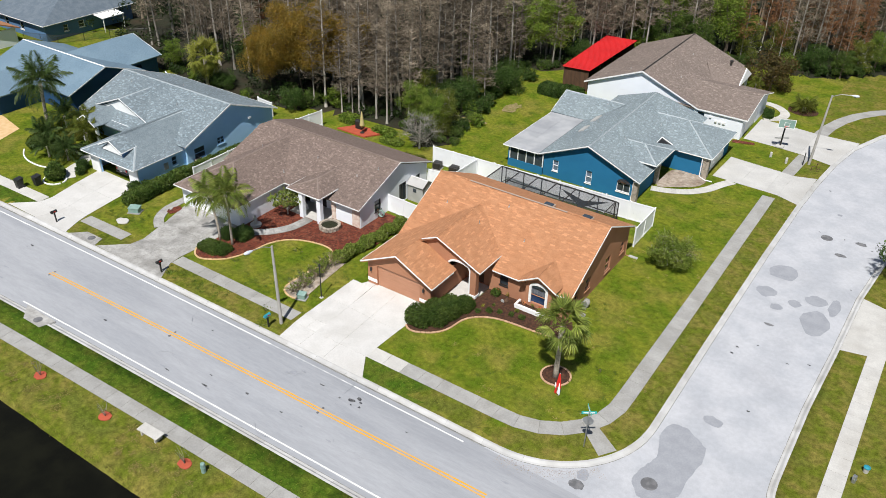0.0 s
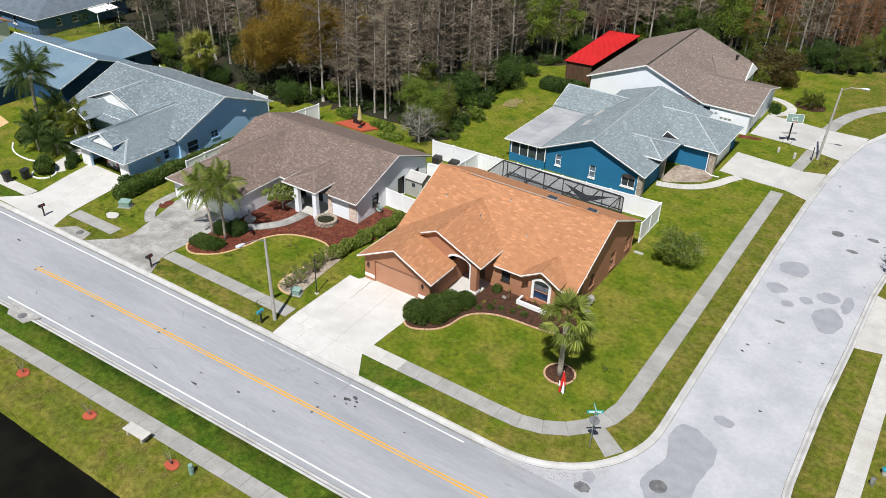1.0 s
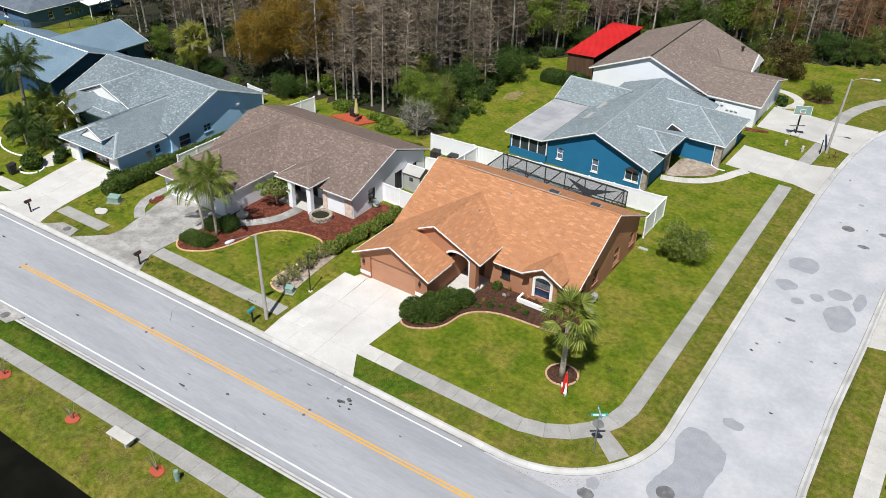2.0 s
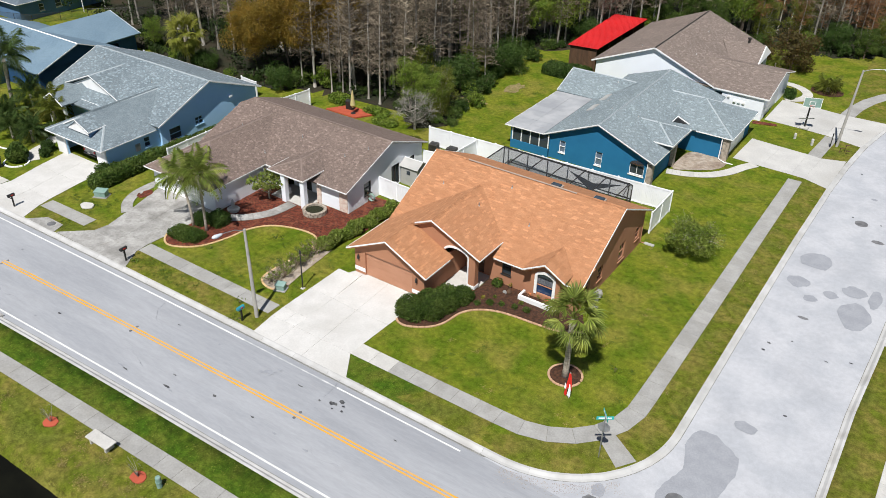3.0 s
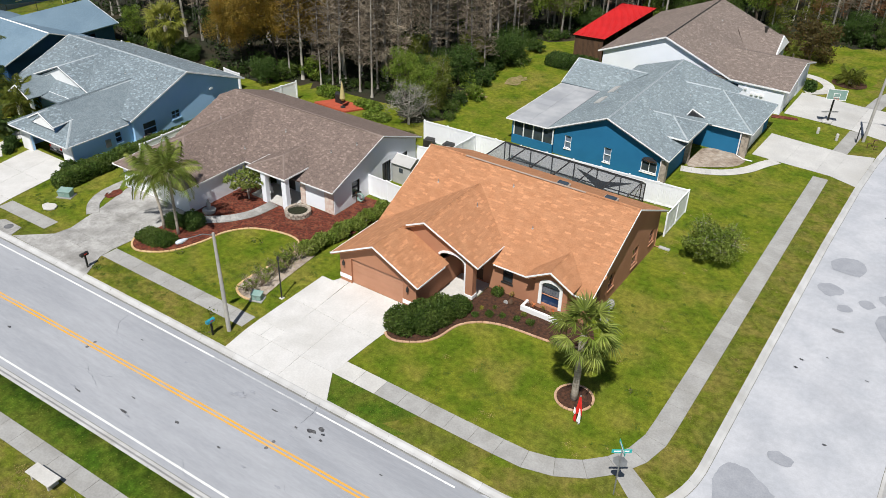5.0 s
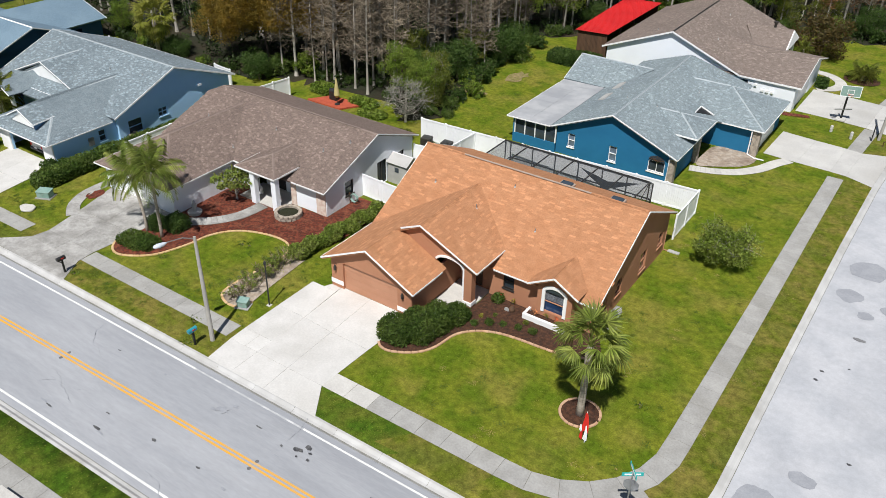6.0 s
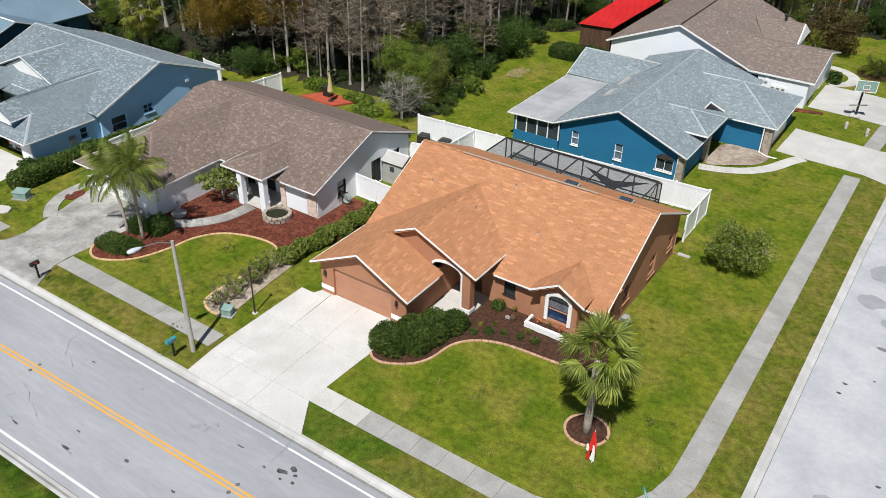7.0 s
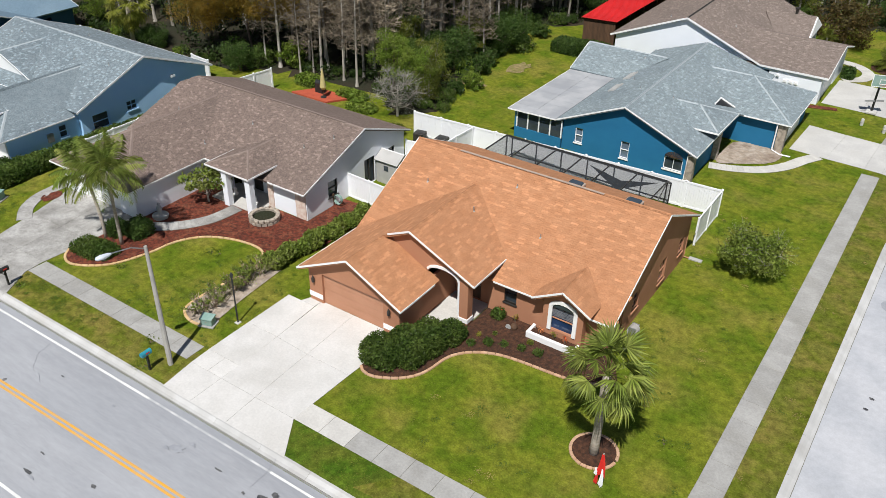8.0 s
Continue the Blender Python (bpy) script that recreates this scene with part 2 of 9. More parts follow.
EDGINGPINK = surf("edging_brick", (0.47, 0.28, 0.17), (0.53, 0.34, 0.22), 2.0, 0.85, 0.2, 40.0, each=0.1)
STUCCO = surf("terracotta_stucco", (0.44, 0.215, 0.125), (0.40, 0.19, 0.11), 0.6, 0.9, 0.35, 60.0, spec=0.2)
STUCCODOOR = surf("terracotta_door_paint", (0.47, 0.235, 0.14), (0.44, 0.215, 0.125), 0.9, 0.6, 0.05, 30.0)
WHITE = surf("white_trim", (0.90, 0.90, 0.89), (0.85, 0.85, 0.84), 1.1, 0.5, 0.03, 30.0)
VINYL = surf("white_vinyl", (0.91, 0.92, 0.935), (0.88, 0.89, 0.91), 0.4, 0.35, 0.02, 12.0)
CREAM = surf("white_stucco", (0.87, 0.90, 0.945), (0.84, 0.87, 0.915), 0.5, 0.9, 0.25, 55.0, spec=0.2)
SKYBLUE = surf("pale_blue_stucco", (0.44, 0.70, 0.97), (0.41, 0.67, 0.95), 0.5, 0.9, 0.3, 55.0, spec=0.2)
TEAL = surf("deep_blue_stucco", (0.02, 0.16, 0.31), (0.018, 0.145, 0.285), 0.6, 0.8, 0.3, 55.0, spec=0.25)
NAVY = surf("navy_stucco", (0.016, 0.07, 0.17), (0.014, 0.06, 0.15), 0.6, 0.85, 0.3, 55.0)
GREYBLUE = surf("grey_blue_siding", (0.10, 0.20, 0.36), (0.085, 0.175, 0.32), 0.5, 0.85, 0.2, 40.0)
STONE = surf("stacked_stone", (0.42, 0.36, 0.29), (0.22, 0.19, 0.16), 5.0, 0.9, 0.6, 14.0, c3=(0.5, 0.42, 0.34), s3=2.5, far=0.04)
PINKSTONE = surf("pink_cut_stone", (0.62, 0.46, 0.38), (0.72, 0.62, 0.54), 4.0, 0.9, 0.5, 14.0, far=0.03)
SHINGLE_T = surf("terracotta_shingle", (0.395, 0.181, 0.085), (0.43, 0.205, 0.10), 1.6, 0.9, 0.4, 70.0, c3=(0.355, 0.16, 0.076), s3=0.3, amount3=0.35, island=0.06, each=0.06, spec=0.15, fine=0.1, fscale=12.0, fleck=(0.24, 1.22))
SHINGLE_B = surf("brown_shingle", (0.175, 0.131, 0.111), (0.198, 0.15, 0.127), 2.5, 0.9, 0.4, 70.0, c3=(0.145, 0.111, 0.095), s3=0.25, amount3=0.4, island=0.08, spec=0.15, fine=0.24, fscale=10.0, fleck=(0.22, 1.42))
SHINGLE_G = surf("blue_grey_shingle", (0.206, 0.25, 0.267), (0.236, 0.279, 0.295), 2.5, 0.9, 0.4, 70.0, c3=(0.168, 0.203, 0.223), s3=0.25, amount3=0.5, island=0.07, spec=0.15, fine=0.2, fscale=10.0, fleck=(0.22, 1.34))
SHINGLE_P = surf("slate_blue_shingle", (0.168, 0.208, 0.23), (0.195, 0.235, 0.256), 2.5, 0.9, 0.4, 70.0, c3=(0.135, 0.168, 0.19), s3=0.25, amount3=0.5, island=0.08, spec=0.15, fine=0.2, fscale=10.0, fleck=(0.25, 1.5))
SHINGLE_W = surf("taupe_shingle", (0.192, 0.153, 0.131), (0.217, 0.175, 0.151), 2.5, 0.9, 0.4, 70.0, c3=(0.162, 0.13, 0.112), s3=0.25, amount3=0.4, island=0.08, spec=0.15, fine=0.22, fscale=10.0, fleck=(0.25, 1.34))
METALBLUE = surf("pale_blue_roof", (0.135, 0.205, 0.265), (0.16, 0.235, 0.295), 0.4, 0.85, 0.2, 60.0, c3=(0.11, 0.175, 0.235), s3=0.2, island=0.1, fine=0.14, fscale=8.0)
PANEL = surf("grey_roof_panel", (0.36, 0.37, 0.385), (0.43, 0.435, 0.445), 0.8, 0.6, 0.1, 30.0, c3=(0.28, 0.29, 0.31), s3=0.35, each=0.06)
REDMETAL = surf("red_metal_roof", (0.58, 0.028, 0.03), (0.52, 0.024, 0.026), 0.5, 0.45, 0.05, 20.0)
WOODDARK = surf("dark_wood", (0.12, 0.065, 0.035), (0.08, 0.045, 0.026), 2.0, 0.8, 0.3, 20.0, stretch=(1, 1, 0.2))
REDDECK = surf("red_deck", (0.45, 0.09, 0.045), (0.38, 0.075, 0.04), 1.5, 0.8, 0.2, 20.0)
BRONZE = surf("bronze_frame", (0.03, 0.028, 0.026), (0.045, 0.04, 0.036), 2.0, 0.45, 0.03, 30.0)
BLACK = surf("black_paint", (0.018, 0.018, 0.018), (0.03, 0.03, 0.03), 3.0, 0.45, 0.05, 30.0)
GREYMETAL = surf("galvanised_metal", (0.42, 0.43, 0.44), (0.34, 0.35, 0.36), 3.0, 0.4, 0.05, 30.0, metal=0.7)
POLE = surf("pole_concrete", (0.40, 0.38, 0.345), (0.33, 0.315, 0.29), 1.5, 0.85, 0.2, 40.0)
LAMPHEAD = surf("lamp_housing", (0.62, 0.66, 0.72), (0.55, 0.6, 0.66), 3.0, 0.35, 0.03, 20.0)
TEALBOX = surf("teal_box", (0.20, 0.32, 0.28), (0.26, 0.37, 0.33), 2.0, 0.6, 0.05, 20.0)
TURQ = surf("turquoise_paint", (0.03, 0.28, 0.36), (0.03, 0.24, 0.31), 2.0, 0.4, 0.05, 20.0)
SIGNGREEN = surf("street_sign_face", (0.02, 0.42, 0.40), (0.02, 0.38, 0.36), 2.0, 0.4, 0, 20.0)
FLAGRED = surf("red_cloth", (0.72, 0.03, 0.02), (0.62, 0.025, 0.018), 4.0, 0.8, 0.2, 20.0)
SHEDGREY = surf("grey_resin", (0.44, 0.435, 0.42), (0.39, 0.385, 0.37), 1.2, 0.6, 0.1, 20.0)
CLOTHYELLOW = surf("yellow_canvas", (0.55, 0.45, 0.20), (0.48, 0.40, 0.18), 3.0, 0.85, 0.1, 20.0)
GLASS = glass("window_glass")
GLASSBLUE = glass("blue_window_glass", (0.015, 0.035, 0.085))
GLASSPALE = glass("curtained_window_glass", (0.09, 0.12, 0.16))
BLIND = surf("grey_blind", (0.17, 0.18, 0.20), (0.11, 0.12, 0.14), 3.0, 0.7, 0.05, 20.0)
SCREEN = screen_mesh("cage_screen", (0.04, 0.05, 0.06), 0.34)
WATER = surf("pond_water", (0.006, 0.006, 0.004), (0.010, 0.010, 0.006), 0.4, 0.12, 0.1, 1.6, spec=0.12, far=0.05)
POOL = surf("pool_water", (0.05, 0.14, 0.20), (0.06, 0.17, 0.24), 1.0, 0.08, 0.1, 3.0)
BARKGREY = surf("grey_bark", (0.42, 0.39, 0.34), (0.27, 0.245, 0.21), 1.2, 0.95, 0.4, 14.0, each=0.3, stretch=(1, 1, 0.25))
TWIG = surf("bare_twigs", (0.27, 0.222, 0.162), (0.145, 0.113, 0.08), 0.5, 0.95, 0, each=0.3, island=0.5)
TWIGRUST = surf("rust_twigs", (0.27, 0.125, 0.05), (0.17, 0.085, 0.04), 0.6, 0.95, 0, each=0.3, island=0.4)
BARK = surf("brown_bark", (0.16, 0.12, 0.09), (0.11, 0.085, 0.065), 2.0, 0.95, 0.4, 14.0, each=0.1, stretch=(1, 1, 0.25))
CUTWOOD = surf("cut_wood_stems", (0.34, 0.27, 0.19), (0.22, 0.165, 0.115), 4.0, 0.95, 0.3, 20.0, island=0.3)
PALMBARK = surf("palm_bark", (0.41, 0.36, 0.30), (0.29, 0.25, 0.205), 3.0, 0.95, 0.5, 10.0, stretch=(1, 1, 3))
LEAF_SABAL = leafy("sabal_frond", (0.15, 0.205, 0.03), (0.25, 0.28, 0.06), rough=0.6, island=0.5, glow=0.35)
LEAF_QUEEN = leafy("queen_frond", (0.17, 0.24, 0.04), (0.27, 0.30, 0.07), rough=0.6, island=0.4, glow=0.35)
LEAF_DARK = leafy("dark_leaves", (0.042, 0.085, 0.014), (0.075, 0.125, 0.026), island=0.45)
# near-black leaves: the shade inside the wood is put into their colour
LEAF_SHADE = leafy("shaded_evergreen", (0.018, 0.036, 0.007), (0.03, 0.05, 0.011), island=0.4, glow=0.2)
LEAF_MID = leafy("mid_leaves", (0.062, 0.112, 0.017), (0.11, 0.16, 0.03), island=0.5)
LEAF_LIGHT = leafy("light_leaves", (0.15, 0.235, 0.026), (0.21, 0.275, 0.042), island=0.5)
LEAF_OCHRE = leafy("ochre_leaves", (0.26, 0.155, 0.02), (0.32, 0.20, 0.03))
LEAF_RUST = leafy("rust_leaves", (0.115, 0.075, 0.022), (0.085, 0.07, 0.022))
LEAF_YELLOWGREEN = leafy("yellow_green_leaves", (0.12, 0.15, 0.02), (0.165, 0.178, 0.03), island=0.4)
LEAF_FAN = leafy("yellow_green_fans", (0.22, 0.24, 0.03), (0.28, 0.275, 0.05), island=0.3)
LEAF_GREY = leafy("grey_green_leaves", (0.14, 0.15, 0.11), (0.20, 0.20, 0.16))
FLOWER = leafy("orange_flowers", (0.65, 0.12, 0.04), (0.7, 0.3, 0.12))
LEAF_CROTON = leafy("variegated_leaves", (0.30, 0.24, 0.03), (0.12, 0.16, 0.03))
RIDGELIGHT = surf("pale_ridge_shingle", (0.40, 0.44, 0.46), (0.34, 0.38, 0.40), 2.0, 0.9, 0.3, 60.0)
RIDGETAN = surf("pale_tan_metal", (0.42, 0.34, 0.28), (0.36, 0.29, 0.24), 2.0, 0.6, 0.1, 30.0)
RIDGEPINK = surf("pale_ridge_strip", (0.245, 0.188, 0.16), (0.21, 0.16, 0.137), 2.0, 0.8, 0.2, 40.0)
SLATE = surf("slate_grey_shingle", (0.105, 0.135, 0.165), (0.135, 0.165, 0.195), 1.2, 0.9, 0.4, 60.0, fine=0.1)
LEAF_PALM = leafy("dark_palm_frond", (0.06, 0.105, 0.026), (0.10, 0.145, 0.04), rough=0.5, island=0.4)
LEAF_GOLD = leafy("gold_leaves", (0.34, 0.205, 0.026), (0.21, 0.155, 0.026), island=0.25, glow=0.35)
LEAF_HEDGE = leafy("bright_hedge_leaves", (0.15, 0.21, 0.03), (0.21, 0.25, 0.05), island=0.5, glow=0.35)
TUFT = leafy("grass_tuft", (0.16, 0.20, 0.02), (0.23, 0.235, 0.04), island=0.3, glow=0.45)
DRYLEAF = leafy("dry_thatch", (0.30, 0.245, 0.075), (0.23, 0.20, 0.055), island=0.4, glow=0.3)
WEED = leafy("weed_leaves", (0.095, 0.155, 0.014), (0.13, 0.175, 0.022), island=0.35)

# ---------------------------------------------------------------- ground, roads, pavements
def arc(cx, cy, r, a0, a1, n):
    return [(cx + r * math.cos(radians(a0 + (a1 - a0) * i / n)), cy + r * math.sin(radians(a0 + (a1 - a0) * i / n))) for i in range(n + 1)]


def smooth(x, lo, hi):
    t = min(max((x - lo) / (hi - lo), 0.0), 1.0)
    return t * t * (3 - 2 * t)


def along(pts, step):
    """The polyline cut into equal steps."""
    out, carry = [Vector(pts[0])], 0.0
    for a, b in zip(pts, pts[1:]):
        a, b = Vector(a), Vector(b)
        d, s = (b - a).length, step - carry
        while s <= d + 1e-6:
            out.append(a.lerp(b, s / d))
            s += step
        carry = d - (s - step)
    return out


NORTH = [(x, bend(x, -2.1)) for x in range(-120, 13, 3)]
WEST_EDGE = arc(13.1, 5.65, 7.75, -90, 0, 12) + [(20.87, 18), (20.95, 33), (21.15, 44.8), (21.45, 51), (22.0, 57.5), (22.9, 63), (25.2, 69.5), (29.5, 75.5), (37, 80), (60, 84)]
EAST_EDGE = [(60, 72), (45, 68), (37, 61), (32.5, 50), (30.6, 38), (29.95, 31), (29.75, 22), (29.45, 14)] + arc(37.2, 5.6, 7.75, 180, 270, 10) + [(60, -2.1)]
SOUTH = [(x, bend(x, -11.1)) for x in range(60, -121, -3)]
NW_CURB, SE_CURB = NORTH + WEST_EDGE, EAST_EDGE
ROAD_PLAN = NW_CURB + EAST_EDGE + SOUTH
WOODS = [(-75, 34), (-56, 31), (-46, 30.5), (-41, 31.5), (-33, 34.5), (-26, 35.5), (-22, 34.8), (-18.6, 32.8), (-16.4, 34.2), (-16.6, 38), (-17.9, 41.5), (-18.8, 48.5), (-19.4, 57), (-21.5, 62), (-17.5, 65.5), (-15.5, 70),
         (-15, 78), (-4, 81), (5, 84.5), (14, 85.5), (22, 93), (40, 98), (160, 110), (160, 260), (-220, 260), (-220, 60)]


def lift(x, y):
    z = 0.02 * noise.noise(Vector((x * 0.12, y * 0.12, 0.0)))
    z *= smooth(y, 2, 6) if y > -2.2 else 0.0
    if y < -14.5:
        z -= 1.3 * smooth(-bend(0, y), 17.0, 20.5) + 0.12 * smooth(-y, 14.5, 17.0)
    return z


def make_ground():
    pts = [(x * 1.6, y * 1.6) for x in range(-45, 30) for y in range(-16, 63)]
    pts = [(x + 0.3 * rnd.uniform(-1, 1), y + 0.3 * rnd.uniform(-1, 1)) for x, y in pts]
    pts += [(x * 20.0, y * 20.0) for x in range(-40, 41) for y in range(-30, 41) if not (-74 < x * 20 < 49 and -27 < y * 20 < 102)]
    pts = [p for p in pts if not inside(*p, ROAD_PLAN)]
    loops = [along(ROAD_PLAN + ROAD_PLAN[:1], 1.0)[:-1]]
    inner = [p for p in loops[0]]
    lower = []
    for i, p in enumerate(inner):
        d = (inner[(i + 1) % len(inner)] - inner[i - 1]).normalized()
        lower.append(p + Vector((d.y, -d.x)) * 0.06)
    if not inside(*lower[10], ROAD_PLAN):
        lower = [2 * a - b for a, b in zip(inner, lower)]
    verts, edges = [Vector(p) for p in pts], []
    for ring in (inner, lower):
        k = len(verts)
        verts += ring
        edges += [(k + i, k + (i + 1) % len(ring)) for i in range(len(ring))]
    for line in ([(x, 0.65) for x in range(-70, 12)], arc(11.95, 6.86, 6.2, -88, 0, 10) + [(18.15, y) for y in range(8, 60)], [(x, bend(x, -13.6)) for x in range(-100, 40, 2)]):
        k = len(verts)
        verts += [Vector(p) for p in line]
        edges += [(k + i, k + i + 1) for i in range(len(line) - 1)]
    vs, _, fs, *_ = delaunay_2d_cdt(verts, edges, [], 0, 1e-4)
    inlow = [inside(*p, ROAD_PLAN) and min((p - q).length_squared for q in inner[:: 1]) > 0.0009 for p in vs]
    g = Geo()
    g.v = [(p.x, p.y, -0.35 if low else lift(p.x, p.y)) for p, low in zip(vs, inlow)]
    g.f = [tuple(f) for f in fs]
    me = mesh_of("ground", g, GRASS)
    for m in (VERGE, LUSH, SHADELITTER):
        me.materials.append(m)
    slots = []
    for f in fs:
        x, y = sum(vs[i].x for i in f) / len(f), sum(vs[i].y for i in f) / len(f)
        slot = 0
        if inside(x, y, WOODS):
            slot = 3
        elif y < bend(x, -13.6):
            slot = 1
        elif y < bend(x, -11):
            slot = 2
        elif -2.2 < y < 0.7 and x < 11:
            slot = 2 if -1 < x < 6 or x < -40 else 1
        elif x > 18.1 and y > 1 or (x > 9 and math.hypot(x - 11.95, y - 6.86) > 6.2 and y < 7 and x > 11.95):
            slot = 1
        slots.append(slot)
    me.polygons.foreach_set("material_index", slots)
    me.polygons.foreach_set("use_smooth", [True] * len(slots))
    bm = bmesh.new()
    bm.from_mesh(me)
    bmesh.ops.recalc_face_normals(bm, faces=bm.faces)
    if sum(f.normal.z for f in bm.faces) < 0:
        bmesh.ops.reverse_faces(bm, faces=bm.faces)
    bm.to_mesh(me)
    bm.free()
    tagged(new("ground", me), "green and yellowing lawn over sandy ground with woodland floor toned dark for shade", "ground", kind="structure")


make_ground()
g = Geo()
g.add([(-300, -18.0 + 2, -0.62), (80, -18.0 + 2, -0.62), (80, -300, -0.62), (-300, -300, -0.62)], [(3, 2, 1, 0)])
tagged(part("water", g, WATER), "dark still pond water beside a grass bank", "pond", kind="structure")


def flat(name, poly, z, material, parent=None, label="", category="", kind="structure"):
    g = Geo()
    g.add([(x, y, z) for x, y in poly], [tuple(range(len(poly)))])
    a = sum(p[0] * q[1] - q[0] * p[1] for p, q in zip(poly, poly[1:] + poly[:1]))
    if a < 0:
        g.f = [f[::-1] for f in g.f]
    return tagged(part(name, g, material, parent, label), category=category, kind=kind)


ROAD_Z = -0.115
g = Geo()
xs = list(range(-120, 61, 3))
ys = [-2.6, -3.2, -4.8, -6.4, -8.6, -10.4, -11.05]
for x in xs:
    for y in ys:
        g.v.append((x, bend(x, y), ROAD_Z + 0.05 * (1 - abs(y + 6.7) / 4.4)))
for i in range(len(xs) - 1):
    for j in range(len(ys) - 1):
        a = i * len(ys) + j
        g.f.append((a + 1, a + len(ys) + 1, a + len(ys), a))
road = tagged(part("road", g, ASPHALT, smooth=True), "sun-bleached grey asphalt road with painted lines", "road", kind="structure")
side_plan = [(12.2 + 0.8 * i, -2.62 - (0.35 * abs(noise.noise(Vector((i * 0.7, 0.3, 5.0)))) if i % 32 else 0)) for i in range(33)] + EAST_EDGE[::-1][1:] + WEST_EDGE[::-1]
flat("side_road", side_plan, ROAD_Z + 0.01, ASPHALT2, None, "pale worn asphalt side street with darker patches", "road")


def road_strip(name, y, w, x0, x1, material, label=""):
    g = Geo()
    q = [x0 + (x1 - x0) * i / 40 for i in range(41)]
    for x in q:
        for s in (-1, 1):
            g.v.append((x, bend(x, y) + s * w / 2, ROAD_Z + 0.05 * (1 - abs(y + 6.7) / 4.4) + 0.006))
    g.f = [(2 * i, 2 * i + 2, 2 * i + 3, 2 * i + 1) for i in range(40)]
    part(name, g, material, road, label)


for y in (-6.26, -6.5):
    road_strip("centre_line", y, 0.13, -29.4, 14.6, YELLOW, "faded yellow double centre line")
road_strip("edge_line", -10.22, 0.13, -27.5, 26, LINE, "white edge line")
road_strip("edge_line", -3.02, 0.13, -110, -7.0, LINE, "white edge line")
road_strip("edge_line", -3.02, 0.11, -7.0, 1.4, WORNLINE, "worn white edge line past the driveway")
road_strip("edge_line", -3.02, 0.12, 1.4, 10.9, LINE, "worn white edge line")
for x in (-29.2, -14.1, 1.06):
    for y in (-6.1, -6.66):
        g = Geo().lathe([(0.11, 0), (0.1, 0.012), (0.055, 0.03)], 10, (x, bend(x, y), ROAD_Z + 0.05))
        part("road_marker", g, DARKPATCH, road, "small grey raised road marker")


def blob(cx, cy, rx, ry, n=14, wob=0.2, turn=0.0):
    out = []
    for i in range(n):
        a = 2 * math.pi * i / n
        k = 1 + rnd.uniform(-wob, wob)
        x, y = rx * k * math.cos(a), ry * k * math.sin(a)
        out.append((cx + x * math.cos(turn) - y * math.sin(turn), cy + x * math.sin(turn) + y * math.cos(turn)))
    return out


def stain(cx, cy, rx, ry, material, wob=0.2, z=0.0, on=None, label="", name="patch"):
    g = Geo()
    z += rnd.uniform(0.0, 0.006)
    g.add([(x, y, ROAD_Z + 0.009 + z) for x, y in blob(cx, cy, rx, ry, 14, wob)], [tuple(range(14))])
    part(name, g, material, on or road, label)


side = bpy.data.objects["side_road"]
for x, y, rx, ry, m in ((24.2, 8.8, 0.75, 0.5, PATCH), (23.3, 31.3, 1.35, 1.3, PATCH), (22.8, 27.4, 0.8, 0.85, PATCH),
                        (24.1, 25.5, 0.5, 0.5, PATCH), (25.3, 26.9, 0.55, 0.55, PATCH), (27.4, 25.0, 1.2, 1.9, PATCH), (26.8, 28.4, 0.9, 0.8, PATCH), (28.3, 28.2, 0.5, 1.3, PATCH),
                        (26.9, 37.4, 0.5, 0.28, DARKPATCH), (28.1, 40.7, 0.5, 0.35, DARKPATCH), (25.2, 45.5, 0.3, 0.2, PATCH), (24.3, 22.6, 0.42, 0.16, DARKPATCH)):
    stain(x, y, rx, ry, m, 0.16, 0.012, side, "darker repaired patch of asphalt")
for x, y, r in ((22.66, 0.85, 0.55), (25.1, 40.0, 0.55)):
    g = Geo().lathe([(r, 0), (r, 0.012), (r - 0.05, 0.016)], 20, (x, y, ROAD_Z + 0.012))
    part("manhole_cover", g, DARKPATCH, side, "dark iron manhole cover")
stain(18.85, -1.9, 0.5, 0.42, DARKPATCH, 0.12, 0.012, side, "dark square utility patch")
stain(18.85, -0.95, 0.42, 0.5, PATCH, 0.15, 0.012, side, "darker repaired patch of asphalt")
big = [(21.6, 5.35), (21.75, 6.6), (22.12, 7.1), (22.9, 7.15), (23.6, 6.74), (24.65, 6.07), (24.89, 4.52), (24.57, 2.65), (24.6, 1.0), (23.9, -0.4), (22.4, -0.5), (21.5, 0.5), (21.68, 1.57), (22.21, 3.28), (21.9, 4.5)]
ragged = [Vector(p) + Vector((0.09 * noise.noise(Vector((i * 0.9, 1.7, 0.0))), 0.12 * noise.noise(Vector((i * 0.9, 7.7, 0.0))))) for i, p in enumerate(along(big + big[:1], 0.3))]
part("patch", Geo().add([(p.x, p.y, ROAD_Z + 0.0165) for p in ragged], [tuple(range(len(ragged)))]), PATCH, side, "large darker resurfaced patch of asphalt")
# loose gravel swept against the corner kerb
grit, gr = Geo(), random.Random(61)
for k in range(900):
    a = radians(gr.uniform(-88, -40))
    r_ = 7.75 + 0.55 + abs(gr.gauss(0, 0.45))
    q = gr.uniform(0.012, 0.035)
    grit.obox(pose(13.1 + r_ * math.cos(a), 5.65 + r_ * math.sin(a), ROAD_Z + 0.02, 0, 0, gr.uniform(0, 90)), q, q * 0.7, q * 0.5)
part("loose_gravel", grit, DIRT, side, "loose gravel swept against the kerb", kind="stuff")
